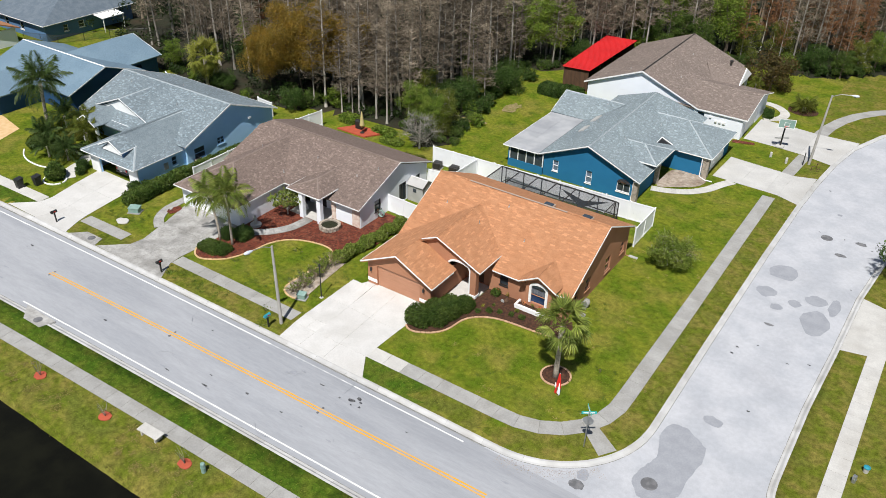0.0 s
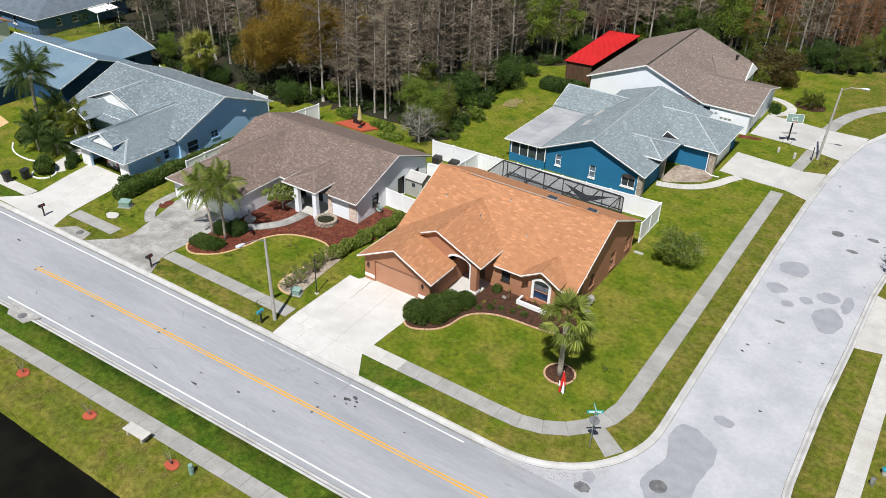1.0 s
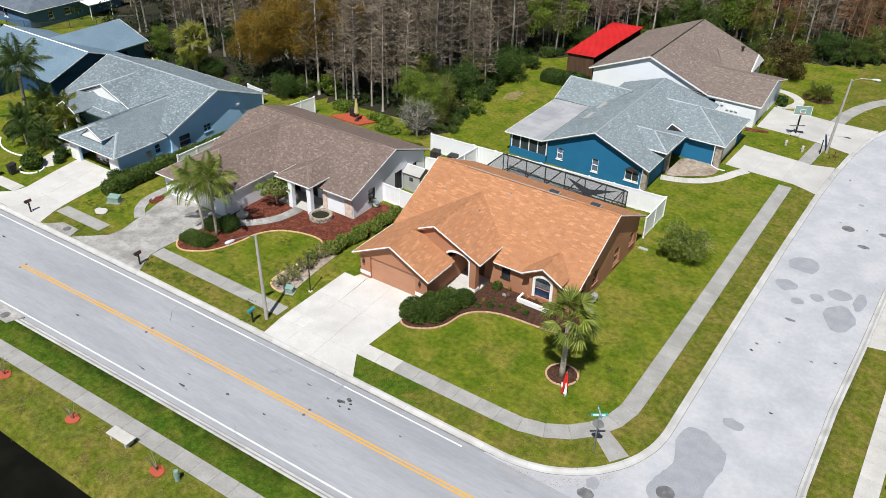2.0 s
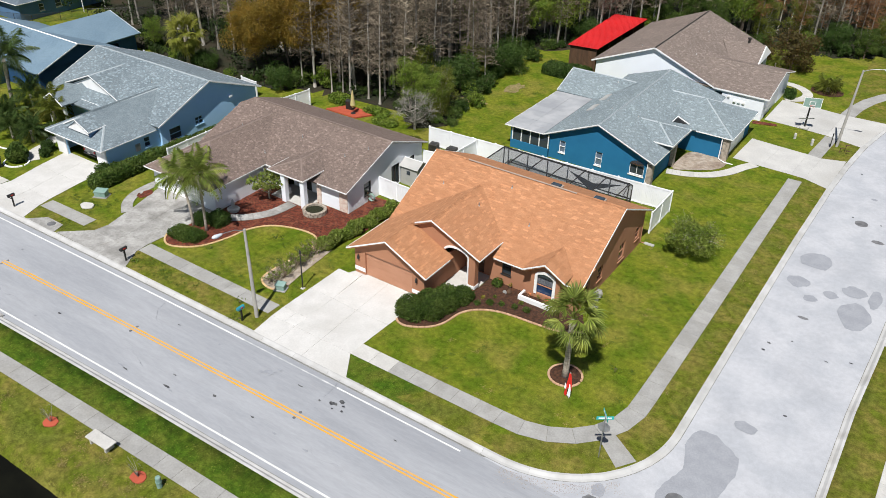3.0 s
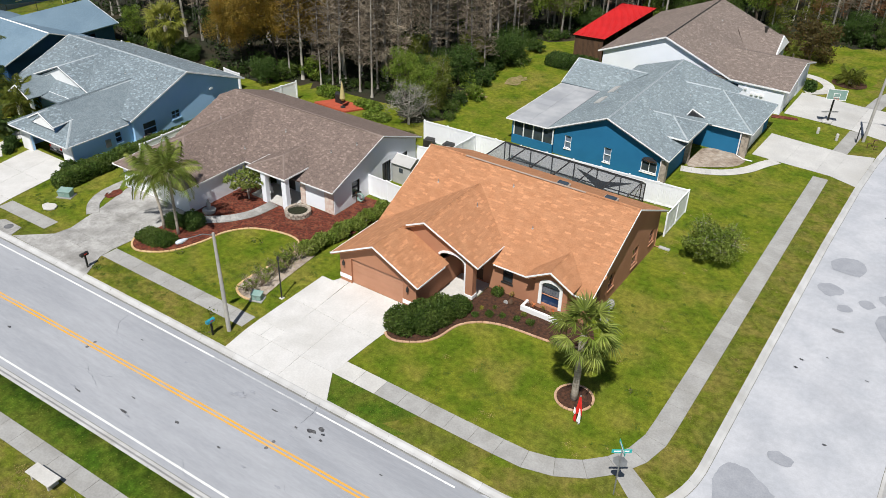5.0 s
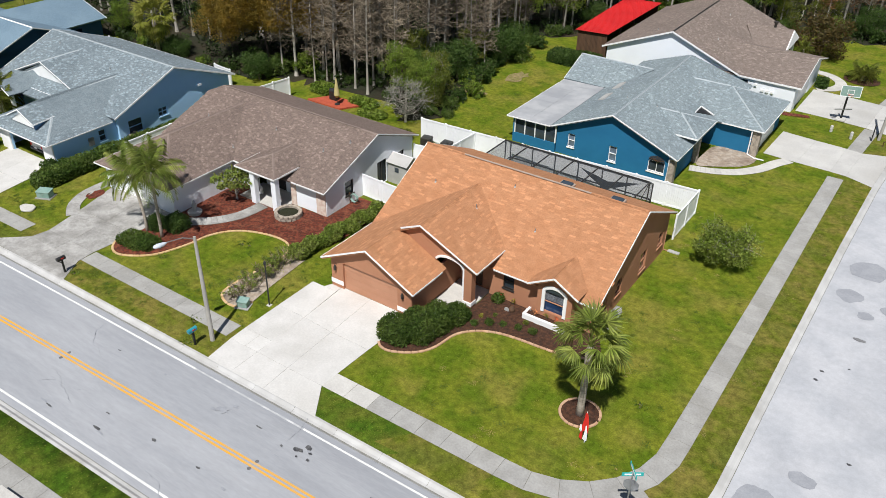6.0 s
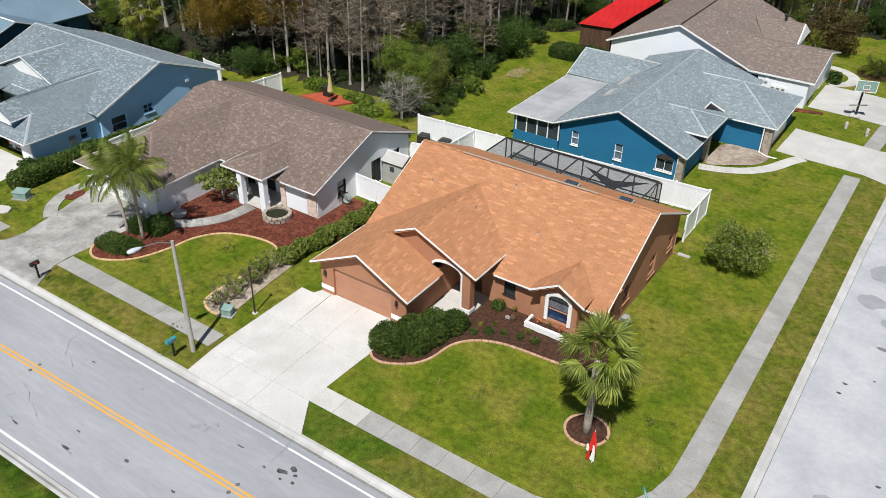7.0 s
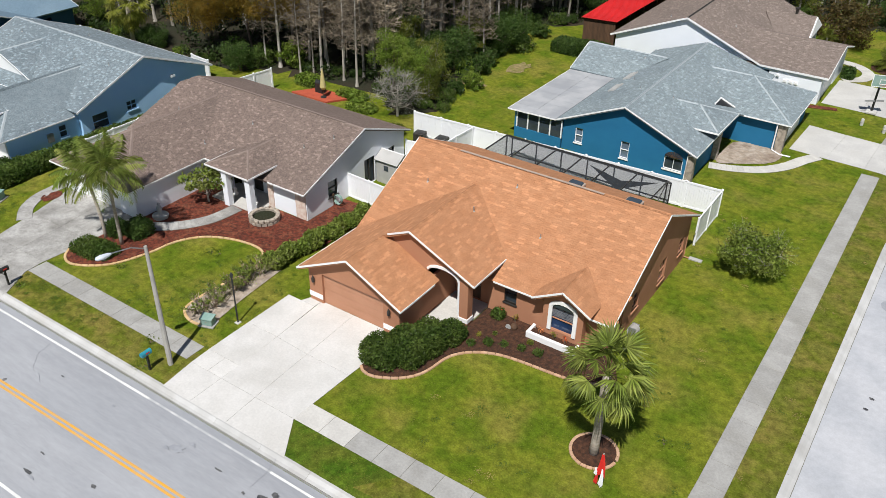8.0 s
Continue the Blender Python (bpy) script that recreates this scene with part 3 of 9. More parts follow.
for k in range(11):
    x, y = rnd.uniform(21.6, 29.2), rnd.uniform(8, 58)
    stain(x, y, rnd.uniform(0.05, 0.16), rnd.uniform(0.04, 0.1), OIL, 0.3, 0.012, side, name="spot")
for x, y, r in ((2.6, -3.9, 0.22), (2.2, -4.3, 0.25), (2.9, -4.15, 0.1), (1.3, -4.6, 0.1), (3.1, -4.55, 0.12), (2.45, -4.7, 0.09), (-3.1, -4.5, 0.38), (-2.75, -3.95, 0.2), (-3.6, -4.75, 0.16)):
    stain(x, y, r * 0.95, r * 0.6, OIL if x > 0 else PATCH, 0.4, 0.05, road, "black oil drips", "oil_stain")
for k in range(34):
    x = rnd.uniform(-45, 16)
    y = rnd.choice((-4.4, -4.7, -5.3, -8.2, -9.3)) + rnd.uniform(-0.3, 0.3)
    stain(x, bend(x, y), rnd.uniform(0.08, 0.3), rnd.uniform(0.03, 0.09), PATCH if k % 3 else OIL, 0.35, 0.046, road, name="spot")
# fine cracks, drawn as thin dark seams
for k in range(7):
    x, y = rnd.uniform(-30, 16), rnd.uniform(-10, -3.6)
    g, p = Geo(), Vector((x, y, 0))
    a = rnd.choice((0.1, 1.5, 3.0)) + rnd.uniform(-0.3, 0.3)
    pts = [p.copy()]
    for i in range(14):
        a += rnd.uniform(-0.45, 0.45)
        p = p + Vector((math.cos(a), math.sin(a), 0)) * rnd.uniform(0.15, 0.35)
        pts.append(p.copy())
    for u, v in zip(pts, pts[1:]):
        s = Vector((u.y - v.y, v.x - u.x, 0)).normalized() * 0.007
        g.add([(q.x, bend(q.x, q.y), ROAD_Z + 0.055) for q in (u - s, v - s, v + s, u + s)], [(0, 1, 2, 3)])
    part("crack", g, PATCH, road)


def curb(line, inward):
    """A sloped kerb with its gutter, in lengths of three metres, along the line."""
    pts = along(line, 0.6)
    nrm = []
    for i in range(len(pts)):
        d = (pts[min(i + 1, len(pts) - 1)] - pts[max(i - 1, 0)]).normalized()
        nrm.append(Vector((d.y, -d.x)) * inward)
    profile = ((-0.1, -0.2), (-0.1, 0.03), (0.05, 0.035), (0.22, -0.085), (0.4, -0.096), (0.4, -0.25))
    root = thing("curb", "pale concrete kerb and gutter with dirt-stained joints", "kerb", kind="structure")
    for k in range(0, len(pts) - 1, 5):
        g, row = Geo(), pts[k:k + 6]
        for i in range(len(row)):
            q = row[i].copy()
            if i == len(row) - 1 and len(row) == 6:
                q = q + (row[i - 1] - q).normalized() * 0.008
            for s, z in profile:
                g.v.append((*(q + nrm[min(k + i, len(nrm) - 1)] * s), z))
        n = len(profile)
        for i in range(len(row) - 1):
            for j in range(n - 1):
                a = i * n + j
                g.f.append((a, a + 1, a + n + 1, a + n) if inward < 0 else (a + n, a + n + 1, a + 1, a))
        part("curb_length", g, CURB, root)
        seam = Geo()
        for i in range(len(row)):
            for s in (0.39, 0.42 + 0.015 * noise.noise(Vector((row[i].x * 0.9, row[i].y * 0.9, 2.0)))):
                seam.v.append((*(row[i] + nrm[min(k + i, len(nrm) - 1)] * s), -0.0945))
        seam.f = [(2 * i + 2, 2 * i + 3, 2 * i + 1, 2 * i) for i in range(len(row) - 1)]
        part("gutter_seam", seam, JOINT, root)


curb([p for p in NW_CURB if p[0] > -75], 1)
curb([p for p in EAST_EDGE if p[1] < 60], 1)
curb([p for p in SOUTH if -60 < p[0] < 30], 1)


KEEP_CLEAR = [ROAD_PLAN]


def slabs(root, quads, material, z=0.03, name="slab", gap=0.012):
    bedding = Geo()
    for q in quads:
        KEEP_CLEAR.append([tuple(p) for p in q])
        bedding.prism([tuple(p) for p in q], z - 0.13, z - 0.016)
    part("joint_sand", bedding, JOINT, root)
    for q in quads:
        c = sum((Vector(p) for p in q), Vector((0, 0))) / len(q)
        ins = [Vector(p) + (c - Vector(p)).normalized() * gap for p in q]
        g = Geo().prism([tuple(p) for p in ins], z - 0.12, z)
        part(name, g, material, root, bevel=0.008)


def walkway(line, w, step, material, label, z=0.03, breaks=()):
    root = thing("sidewalk", label, "sidewalk", (line[0][0], line[0][1], 0), kind="structure")
    pts = along(line, step)
    nrm = []
    for i in range(len(pts)):
        d = (pts[min(i + 1, len(pts) - 1)] - pts[max(i - 1, 0)]).normalized()
        nrm.append(Vector((-d.y, d.x)) * w / 2)
    quads = []
    for i in range(len(pts) - 1):
        quads.append([pts[i] - nrm[i], pts[i + 1] - nrm[i + 1], pts[i + 1] + nrm[i + 1], pts[i] + nrm[i]])
    slabs(root, quads, material, z)
    return root


# a slab bed under the joints keeps the grass out of them
walkway([(0.0, 0.66), (3.2, 0.66)], 1.32, 1.6, WALKPALE, "pale new concrete sidewalk slabs beside the driveway")
walkway([(3.2, 0.66)] + arc(12.2, 6.66, 6.0, -90, 0, 14) + [(18.2, 8), (18.2, 20), (18.15, 34), (18.15, 45.8)], 1.3, 1.62, WALK, "grey weathered concrete sidewalk slabs curving round the corner")
walkway([(18.4, 51.6), (18.8, 57.6)], 1.35, 1.5, WALK, "grey concrete sidewalk slabs by the street lamp")
walkway([(18.9, 64.9), (19.3, 68), (20.1, 71), (21.4, 74), (23.3, 76.8), (25.9, 79.3), (29, 81.3), (33, 83), (40, 85), (60, 88.5)], 1.55, 1.6, WALK, "pale sidewalk curving away with the street")
walkway([(-22.1, 0.62), (-7.4, 0.62)], 1.25, 1.6, WALK, "grey concrete sidewalk slabs along the front lawn")
walkway([(-34.9, bend(-35, 0.62)), (-27.5, bend(-27, 0.62))], 1.25, 1.5, WALK, "grey concrete sidewalk slabs along the front lawn")
walkway([(-75, bend(-70, 0.62)), (-41.3, bend(-41, 0.62))], 1.25, 1.6, WALKPALE, "pale concrete sidewalk slabs along the front lawn")
walkway([(x, bend(x, -13.65)) for x in range(-60, 27, 3)], 1.2, 1.55, WALK, "grey concrete sidewalk slabs along the pond bank")
walkway([(32.5, 4), (32.45, 23.6)], 1.3, 1.6, WALKPALE, "pale concrete sidewalk slabs beside the side street")
root = thing("curb_ramp", "grey concrete kerb ramp at the street corner", "kerb ramp", (18, 2, 0), kind="structure")
slabs(root, [[(17.2, 2.6), (19.0, 1.05), (19.8, 2.2), (17.8, 3.55)]], WALK, 0.026)


def driveway(label, rows, cols, material, at):
    """Rows of (y, left, right) cut into slabs at the fractions cols."""
    root = thing("driveway", label, "driveway", (*at, 0), kind="structure")
    quads = []
    for (y0, l0, r0), (y1, l1, r1) in zip(rows, rows[1:]):
        for a, b in zip(cols, cols[1:]):
            quads.append([(l0 + (r0 - l0) * a, y0), (l0 + (r0 - l0) * b, y0), (l1 + (r1 - l1) * b, y1), (l1 + (r1 - l1) * a, y1)])
    slabs(root, quads, material, 0.034)
    return root


driveway("stained grey weathered concrete driveway", [(bend(-26, -2.0), -29.9, -20.9), (bend(-25, 0.0), -27.6, -22.1), (bend(-25, 1.25), -27.4, -22.2), (4.3, -28.2, -22.0), (8.2, -29.4, -21.9)], (0, 0.5, 1.0), OLDDRIVE, (-25, 3))
driveway("bright pale concrete driveway", [(bend(-38, -2.0), -43.6, -34.2), (bend(-38, 0.0), -41.4, -35.0), (bend(-38, 1.25), -41.2, -35.3), (4.2, -42.0, -35.8), (7.6, -42.6, -36.2)], (0, 0.5, 1.0), DRIVE, (-39, 3))


def yslabs(label, polys, material, at):
    root = thing("driveway", label, "driveway", (*at, 0), kind="structure")
    slabs(root, polys, material, 0.034, gap=0.008)


yslabs("bright pale concrete double driveway in large slabs", [
    [(-7.05, -2.1), (-5.05, -2.1), (-5.05, 0), (-7.3, 0)], [(-5.05, -2.1), (-2.5, -2.1), (-2.6, 0), (-5.05, 0)], [(-2.5, -2.1), (1.4, -2.1), (0.03, 0), (-2.6, 0)],
    [(-7.3, 0), (-6.07, 0), (-6.07, 1.25), (-7.35, 1.25)], [(-6.07, 0), (-5.05, 0), (-5.05, 1.25), (-6.07, 1.25)], [(-7.35, 1.25), (-5.05, 1.25), (-5.1, 4.15), (-7.35, 4.15)],
    [(-7.35, 4.15), (-5.1, 4.15), (-5.3, 7.45), (-7.35, 7.45)], [(-6.35, 7.45), (-5.3, 7.45), (-5.3, 8.1), (-6.06, 8.1)], [(-5.05, 0), (-2.6, 0), (-2.75, 4.0), (-5.1, 4.15)],
    [(-2.6, 0), (0.03, 0), (0.18, 4.0), (-2.75, 4.0)], [(-5.1, 4.15), (-2.75, 4.0), (-2.9, 8.1), (-5.3, 8.1)], [(-2.75, 4.0), (0.18, 4.0), (0.45, 8.1), (-2.9, 8.1)]], DRIVE, (-3, 3))


yslabs("pale concrete driveway of the blue house in large slabs", [[(11.7, 46.2), (14.6, 46.0), (15.0, 51.9), (11.9, 52.2)], [(14.6, 46.0), (17.5, 45.9), (17.7, 51.7), (15.0, 51.9)],
        [(17.5, 45.9), (18.8, 45.8), (19.1, 51.5), (17.7, 51.7)], [(18.8, 45.8), (21.05, 44.9), (21.4, 52.3), (19.1, 51.5)]], DRIVEGREY, (16, 49))
yslabs("pale concrete driveway of the white house in large slabs", [[(11.5, 58.2), (15.0, 58.1), (15.0, 65.4), (11.6, 65.5)], [(15.0, 58.1), (18.2, 57.8), (18.6, 65.0), (15.0, 65.4)],
        [(18.2, 57.8), (21.9, 56.8), (23.4, 65.2), (18.6, 65.0)]], DRIVEGREY, (16, 61))
yslabs("pale concrete driveway beside the side street", [[(29.86, 22.4), (35, 23.6), (35, 29.5), (30.06, 31.0)], [(35, 23.6), (44, 23.8), (44, 29), (35, 29.5)]], WALKPALE, (34, 26))

# ---------------------------------------------------------------- houses
class Roof:
    """Sheets of a roof, with their shingle courses laid only where no other sheet lies over them."""

    def __init__(self, house, material, thick=0.16):
        self.house, self.material, self.thick, self.sheets = house, material, thick, []

    def sheet(self, *pts, courses=True, material=None):
        p = [Vector(q) for q in pts]
        nrm = (p[1] - p[0]).cross(p[2] - p[0]).normalized()
        if nrm.z < 0:
            p, nrm = p[::-1], -nrm
        self.sheets.append((p, nrm, courses))
        part("roof", Geo().slab(p, self.thick), material or self.material, self.house)
        return self

    def height(self, sheet, x, y):
        p, nrm, _ = sheet
        return p[0].z - (nrm.x * (x - p[0].x) + nrm.y * (y - p[0].y)) / nrm.z

    def shingles(self, wide=0.45, exposure=0.145, proud=0.011, single=None):
        """The tabs of all sheets in one mesh; single: a plan box whose tabs are pieces of their own."""
        g, singles = Geo(), []
        for n, (p, nrm, courses) in enumerate(self.sheets):
            if not courses:
                continue
            up = (Vector((0, 0, 1)) - nrm * nrm.z).normalized()
            side = up.cross(nrm).normalized()
            us, ws = [q.dot(side) for q in p], [q.dot(up) for q in p]
            plan = [(q.dot(side), q.dot(up)) for q in p]
            off = p[0].dot(nrm)
            row = 0
            w = min(ws)
            while w < max(ws) - 0.02:
                u = min(us) - wide * rnd.random()
                wc = w + exposure / 2
                cross = sorted((p0[0] + (p1[0] - p0[0]) * (wc - p0[1]) / (p1[1] - p0[1])) for p0, p1 in zip(plan, plan[1:] + plan[:1]) if (p0[1] > wc) != (p1[1] > wc))
                while u < max(us):
                    uc = u + wide / 2
                    if inside(uc, wc, plan):
                        lo = max([q for q in cross if q <= uc], default=u)
                        hi = min([q for q in cross if q > uc], default=u + wide)
                        c = side * uc + up * wc + nrm * off
                        if all(k == n or not inside(c.x, c.y, [(q.x, q.y) for q in s[0]]) or self.height(s, c.x, c.y) < c.z + 0.02 for k, s in enumerate(self.sheets)):
                            a, b = max(u + 0.001, lo), min(u + wide - 0.001, hi)
                            low, high = w + 0.001, w + exposure + 0.02
                            if single and single[0] < c.x < single[2] and single[1] < c.y < single[3] and len(singles) < 300:
                                singles.append((c, side, up, nrm))
                            else:
                                base = side * a + up * low + nrm * off
                                e1, e2 = side * (b - a), up * (high - low)
                                top = nrm * (proud + rnd.uniform(-0.003, 0.004))
                                vs = [base, base + e1, base + top, base + e1 + top, base + e2 + nrm * 0.003, base + e1 + e2 + nrm * 0.003]
                                g.add(vs, [(0, 1, 3, 2), (2, 3, 5, 4), (1, 5, 3), (0, 2, 4)])
                    u += wide
                row += 1
                w += exposure
        part("shingles", g, self.material, self.house, kind="stuff")
        shared = {}
        for c, side, up, nrm in singles:
            key = tuple(round(v, 3) for v in nrm)
            if key not in shared:
                t = Geo()
                a, w0 = wide / 2 - 0.001, exposure / 2
                vs = [(-a, -w0, 0), (a, -w0, 0), (-a, -w0, proud), (a, -w0, proud), (-a, w0 + 0.02, 0.003), (a, w0 + 0.02, 0.003)]
                t.add([side * x + up * y + nrm * z for x, y, z in vs], [(0, 1, 3, 2), (2, 3, 5, 4), (1, 5, 3), (0, 2, 4)])
                shared[key] = mesh_of("shingle", t, self.material)
            ob = part("shingle", shared[key], self.material, self.house)
            ob.location = c

    def ridge(self, a, b, material=None):
        """Cap shingles along a ridge or hip."""
        a, b = Vector(a), Vector(b)
        n = max(int((b - a).length / 0.2), 1)
        g = Geo()
        d = (b - a).normalized()
        side = d.cross(Vector((0, 0, 1))).normalized()
        for i in range(n):
            p, q = a + d * (i * 0.2), a + d * (i * 0.2 + 0.21)
            drop = Vector((0, 0, -0.03))
            up = Vector((0, 0, 0.05))
            g.add([p + side * 0.11 + drop, p + up, p - side * 0.11 + drop, q + side * 0.11 + drop, q + up * 0.6, q - side * 0.11 + drop],
                  [(0, 1, 4, 3), (1, 2, 5, 4), (0, 2, 1)])
        part("ridge_cap", g, material or {"blue_grey_shingle": RIDGELIGHT, "slate_blue_shingle": RIDGELIGHT, "brown_shingle": RIDGEPINK}.get(self.material.name, self.material), self.house, kind="stuff")


def fascia(house, pts, material, h=0.1, w=0.04, name="fascia"):
    for a, b in zip(pts, pts[1:]):
        a, b = Vector(a) - Vector((0, 0, h / 2 - 0.02)), Vector(b) - Vector((0, 0, h / 2 - 0.02))
        part(name, Geo().beam(a, b, w, h), material, house)


def wall(house, a, b, z0, z1, material, openings=(), thick=0.2, z1b=None, label="", name="wall"):
    """An upright wall from a to b (plan), its outer face on that line, its body to the left of the way; openings (s0, s1, low, high) go through."""
    a, b = Vector(a), Vector(b)
    d = (b - a).normalized()
    nrm = Vector((-d.y, d.x)) * thick
    a, b = a + d * 0.003, b - d * 0.003
    full = (b - a).length
    z1b = z1 if z1b is None else z1b
    g = Geo()

    def block(s0, s1, lo, hi, hi2=None):
        hi2 = hi if hi2 is None else hi2
        p, q = a + d * s0, a + d * s1
        vs = [(*p, lo), (*q, lo), (*(q + nrm), lo), (*(p + nrm), lo), (*p, hi), (*q, hi2), (*(q + nrm), hi2), (*(p + nrm), hi)]
        g.add(vs, [(3, 2, 1, 0), (4, 5, 6, 7), (0, 1, 5, 4), (1, 2, 6, 5), (2, 3, 7, 6), (3, 0, 4, 7)])

    def top(s):
        return z1 + (z1b - z1) * s / full

    s = 0.0
    for s0, s1, lo, hi in sorted(openings):
        if s0 > s:
            block(s, s0, z0, top(s), top(s0))
        if lo > z0:
            block(s0, s1, z0, lo)
        block(s0, s1, hi, top(s0), top(s1))
        s = s1
    if s < full:
        block(s, full, z0, top(s), top(full))
    return part(name, mesh_of(name, g, material, weld=True), material, house, label)


def window(house, a, b, s0, s1, lo, hi, frame_mat, pane_mat, bars=1, cols=1, sill=True, deep=0.09, trim=0.0, blind=0.0):
    """A window in the opening of a wall from a to b."""
    a, b = Vector(a), Vector(b)
    d = (b - a).normalized()
    m = Matrix.Translation((*(a + d * s0), 0)) @ Matrix.Rotation(math.atan2(d.y, d.x), 4, "Z")
    w = s1 - s0
    root = part("window", Geo().box(0, deep + 0.05, lo, w, deep + 0.09, hi).move(m), pane_mat, house)
    t = 0.055
    g = Geo().box(0, deep - 0.03, lo, t, deep + 0.04, hi).box(w - t, deep - 0.03, lo, w, deep + 0.04, hi).box(t, deep - 0.03, hi - t, w - t, deep + 0.04, hi).box(t, deep - 0.03, lo, w - t, deep + 0.04, lo + t)
    part("window_frame", g.move(m), frame_mat, root)
    for i in range(1, bars + 1):
        z = lo + (hi - lo) * i / (bars + 1)
        part("rail", Geo().box(t, deep - 0.02, z - 0.025, w - t, deep + 0.04, z + 0.025).move(m), frame_mat, root)
    for i in range(1, cols):
        x = w * i / cols
        part("mullion", Geo().box(x - 0.02, deep - 0.02, lo + t, x + 0.02, deep + 0.04, hi - t).move(m), frame_mat, root)
    if sill:
        part("sill", Geo().box(-0.06, -0.07, lo - 0.1, w + 0.06, deep, lo).move(m), frame_mat, root)
    if trim:
        g = Geo().box(-trim, -0.03, lo - trim, 0, 0.0, hi + trim).box(w, -0.03, lo - trim, w + trim, 0.0, hi + trim).box(0, -0.03, hi, w, 0.0, hi + trim)
        part("trim", g.move(m), frame_mat, root)
    if blind:
        for i in range(int((hi - lo) * blind / 0.09)):
            z = hi - t - 0.05 - i * 0.09
            part("blind_slat", Geo().box(t, deep + 0.02, z - 0.03, w - t, deep + 0.045, z + 0.03).move(m), BLIND, root)
    return root


def roof_vent(house, x, y, z, tall=0.35, r=0.045):
    part("vent_pipe", Geo().tube([(x, y, z - 0.2), (x, y, z + tall * 0.8)], [r * 0.8, r * 0.8], 8), GREYMETAL, house)
    part("vent_flashing", Geo().tube([(x, y, z - 0.06), (x, y, z + 0.05)], [r * 2.4, r * 1.0], 8), SHEDGREY, house)


def garage_door(house, x0, x1, y, z0, z1, material, rows=4, cols=8):
    door = part("garage_door", Geo().box(x0, y, z0, x1, y + 0.05, z1), material, house, "painted panelled garage door")
    h = (z1 - z0) / rows
    for r in range(rows):
        part("door_panel", Geo().box(x0 + 0.01, y - 0.014, z0 + r * h + 0.008, x1 - 0.01, y + 0.01, z0 + (r + 1) * h - 0.008), material, door, bevel=0.006)
    return door


# ---- the terracotta house
H = thing("house", "terracotta stucco bungalow with orange shingle roof and white trim", "house", (2, 17, 0))
R = Roof(H, SHINGLE_T)
RY, RZ = 19.55, 5.95
R.sheet((-6.5, 12.85, 2.32), (10.77, 12.85, 2.32), (10.77, RY, RZ), (-6.5, RY, RZ))
R.sheet((10.77, 25.8, 3.05), (-6.5, 25.8, 3.05), (-6.5, RY, RZ), (10.77, RY, RZ))
LS = (5.06 - 2.3) / 5.6
R.sheet((-6.5, 7.5, 2.3), (-2.75, 7.5, 2.3 + LS * 3.75), (-2.75, 10.78, 2.3 + LS * 3.75), (-0.9, 10.78, 5.06), (-0.9, 17.9, 5.06), (-6.5, 12.9, 2.3))
GR = 2.3 + LS * 3.75
R.sheet((0.92, 7.5, 2.28), (0.92, 11.2, 2.28), (-2.75, 11.2, GR), (-2.75, 7.5, GR))
R.sheet((3.44, 10.78, 3.08), (3.44, 14.25, 3.08), (-0.9, 17.9, 5.06), (-0.9, 10.78, 5.06))
R.sheet((6.2, 12.3, 2.7), (7.98, 12.3, 3.7), (7.98, 15.4, 3.7), (6.2, 13.55, 2.7))
R.sheet((9.68, 12.3, 2.74), (9.68, 13.62, 2.74), (7.98, 15.4, 3.7), (7.98, 12.3, 3.7))
R.shingles(single=(4.2, 13.0, 10.7, 14.6))
R.ridge((-6.5, RY, RZ + 0.02), (10.77, RY, RZ + 0.02))
R.ridge((-2.75, 7.5, GR), (-2.75, 10.7, GR))
R.ridge((-0.9, 10.78, 5.07), (-0.9, 17.8, 5.07))
R.ridge((7.95, 12.3, 3.69), (7.95, 15.3, 3.69))
part("ridge_vent", Geo().box(-3.2, RY - 0.12, RZ + 0.02, 6.7, RY + 0.02, RZ + 0.065), RIDGETAN, H, "pale metal ridge vent strip")
# eave and rake boards
fascia(H, [(-6.52, 7.48, 2.3), (-2.75, 7.48, GR), (0.94, 7.48, 2.28)], WHITE, 0.1, 0.045, "rake_board")
fascia(H, [(0.94, 7.5, 2.27), (0.94, 10.7, 2.27)], WHITE)
fascia(H, [(-6.52, 7.5, 2.29), (-6.52, 12.85, 2.29)], WHITE)
fascia(H, [(-2.4, 10.76, 4.38), (-0.9, 10.76, 5.06), (3.46, 10.76, 3.07)], WHITE, 0.1, 0.045, "rake_board")
fascia(H, [(3.46, 10.78, 3.06), (3.46, 14.2, 3.06)], WHITE)
fascia(H, [(3.46, 12.83, 2.31), (6.2, 12.83, 2.31)], WHITE)
fascia(H, [(9.5, 12.83, 2.31), (10.79, 12.83, 2.31), (10.79, RY, RZ), (10.79, 25.82, 3.04)], WHITE)
fascia(H, [(6.18, 12.28, 2.69), (7.98, 12.28, 3.7), (9.7, 12.28, 2.73)], WHITE, 0.1, 0.045, "rake_board")
fascia(H, [(-6.52, 13, 2.3), (-6.52, RY, RZ), (-6.52, 25.82, 3.04)], WHITE)
# walls: outer face on the line, seen from outside the way runs to the right
SO = 2.24
wall(H, (-6.05, 7.95), (0.5, 7.95), 0, SO, STUCCO, [(1.0, 5.45, 0, 2.1)])
g = Geo()
g.add([(-6.05, 7.95, SO), (0.5, 7.95, SO), (0.5, 7.95, 2.44), (-2.75, 7.95, GR - 0.16), (-6.05, 7.95, 2.44), (-6.05, 8.15, SO), (0.5, 8.15, SO), (0.5, 8.15, 2.44), (-2.75, 8.15, GR - 0.16), (-6.05, 8.15, 2.44)],
      [(0, 1, 2, 3, 4), (9, 8, 7, 6, 5), (1, 0, 5, 6)])
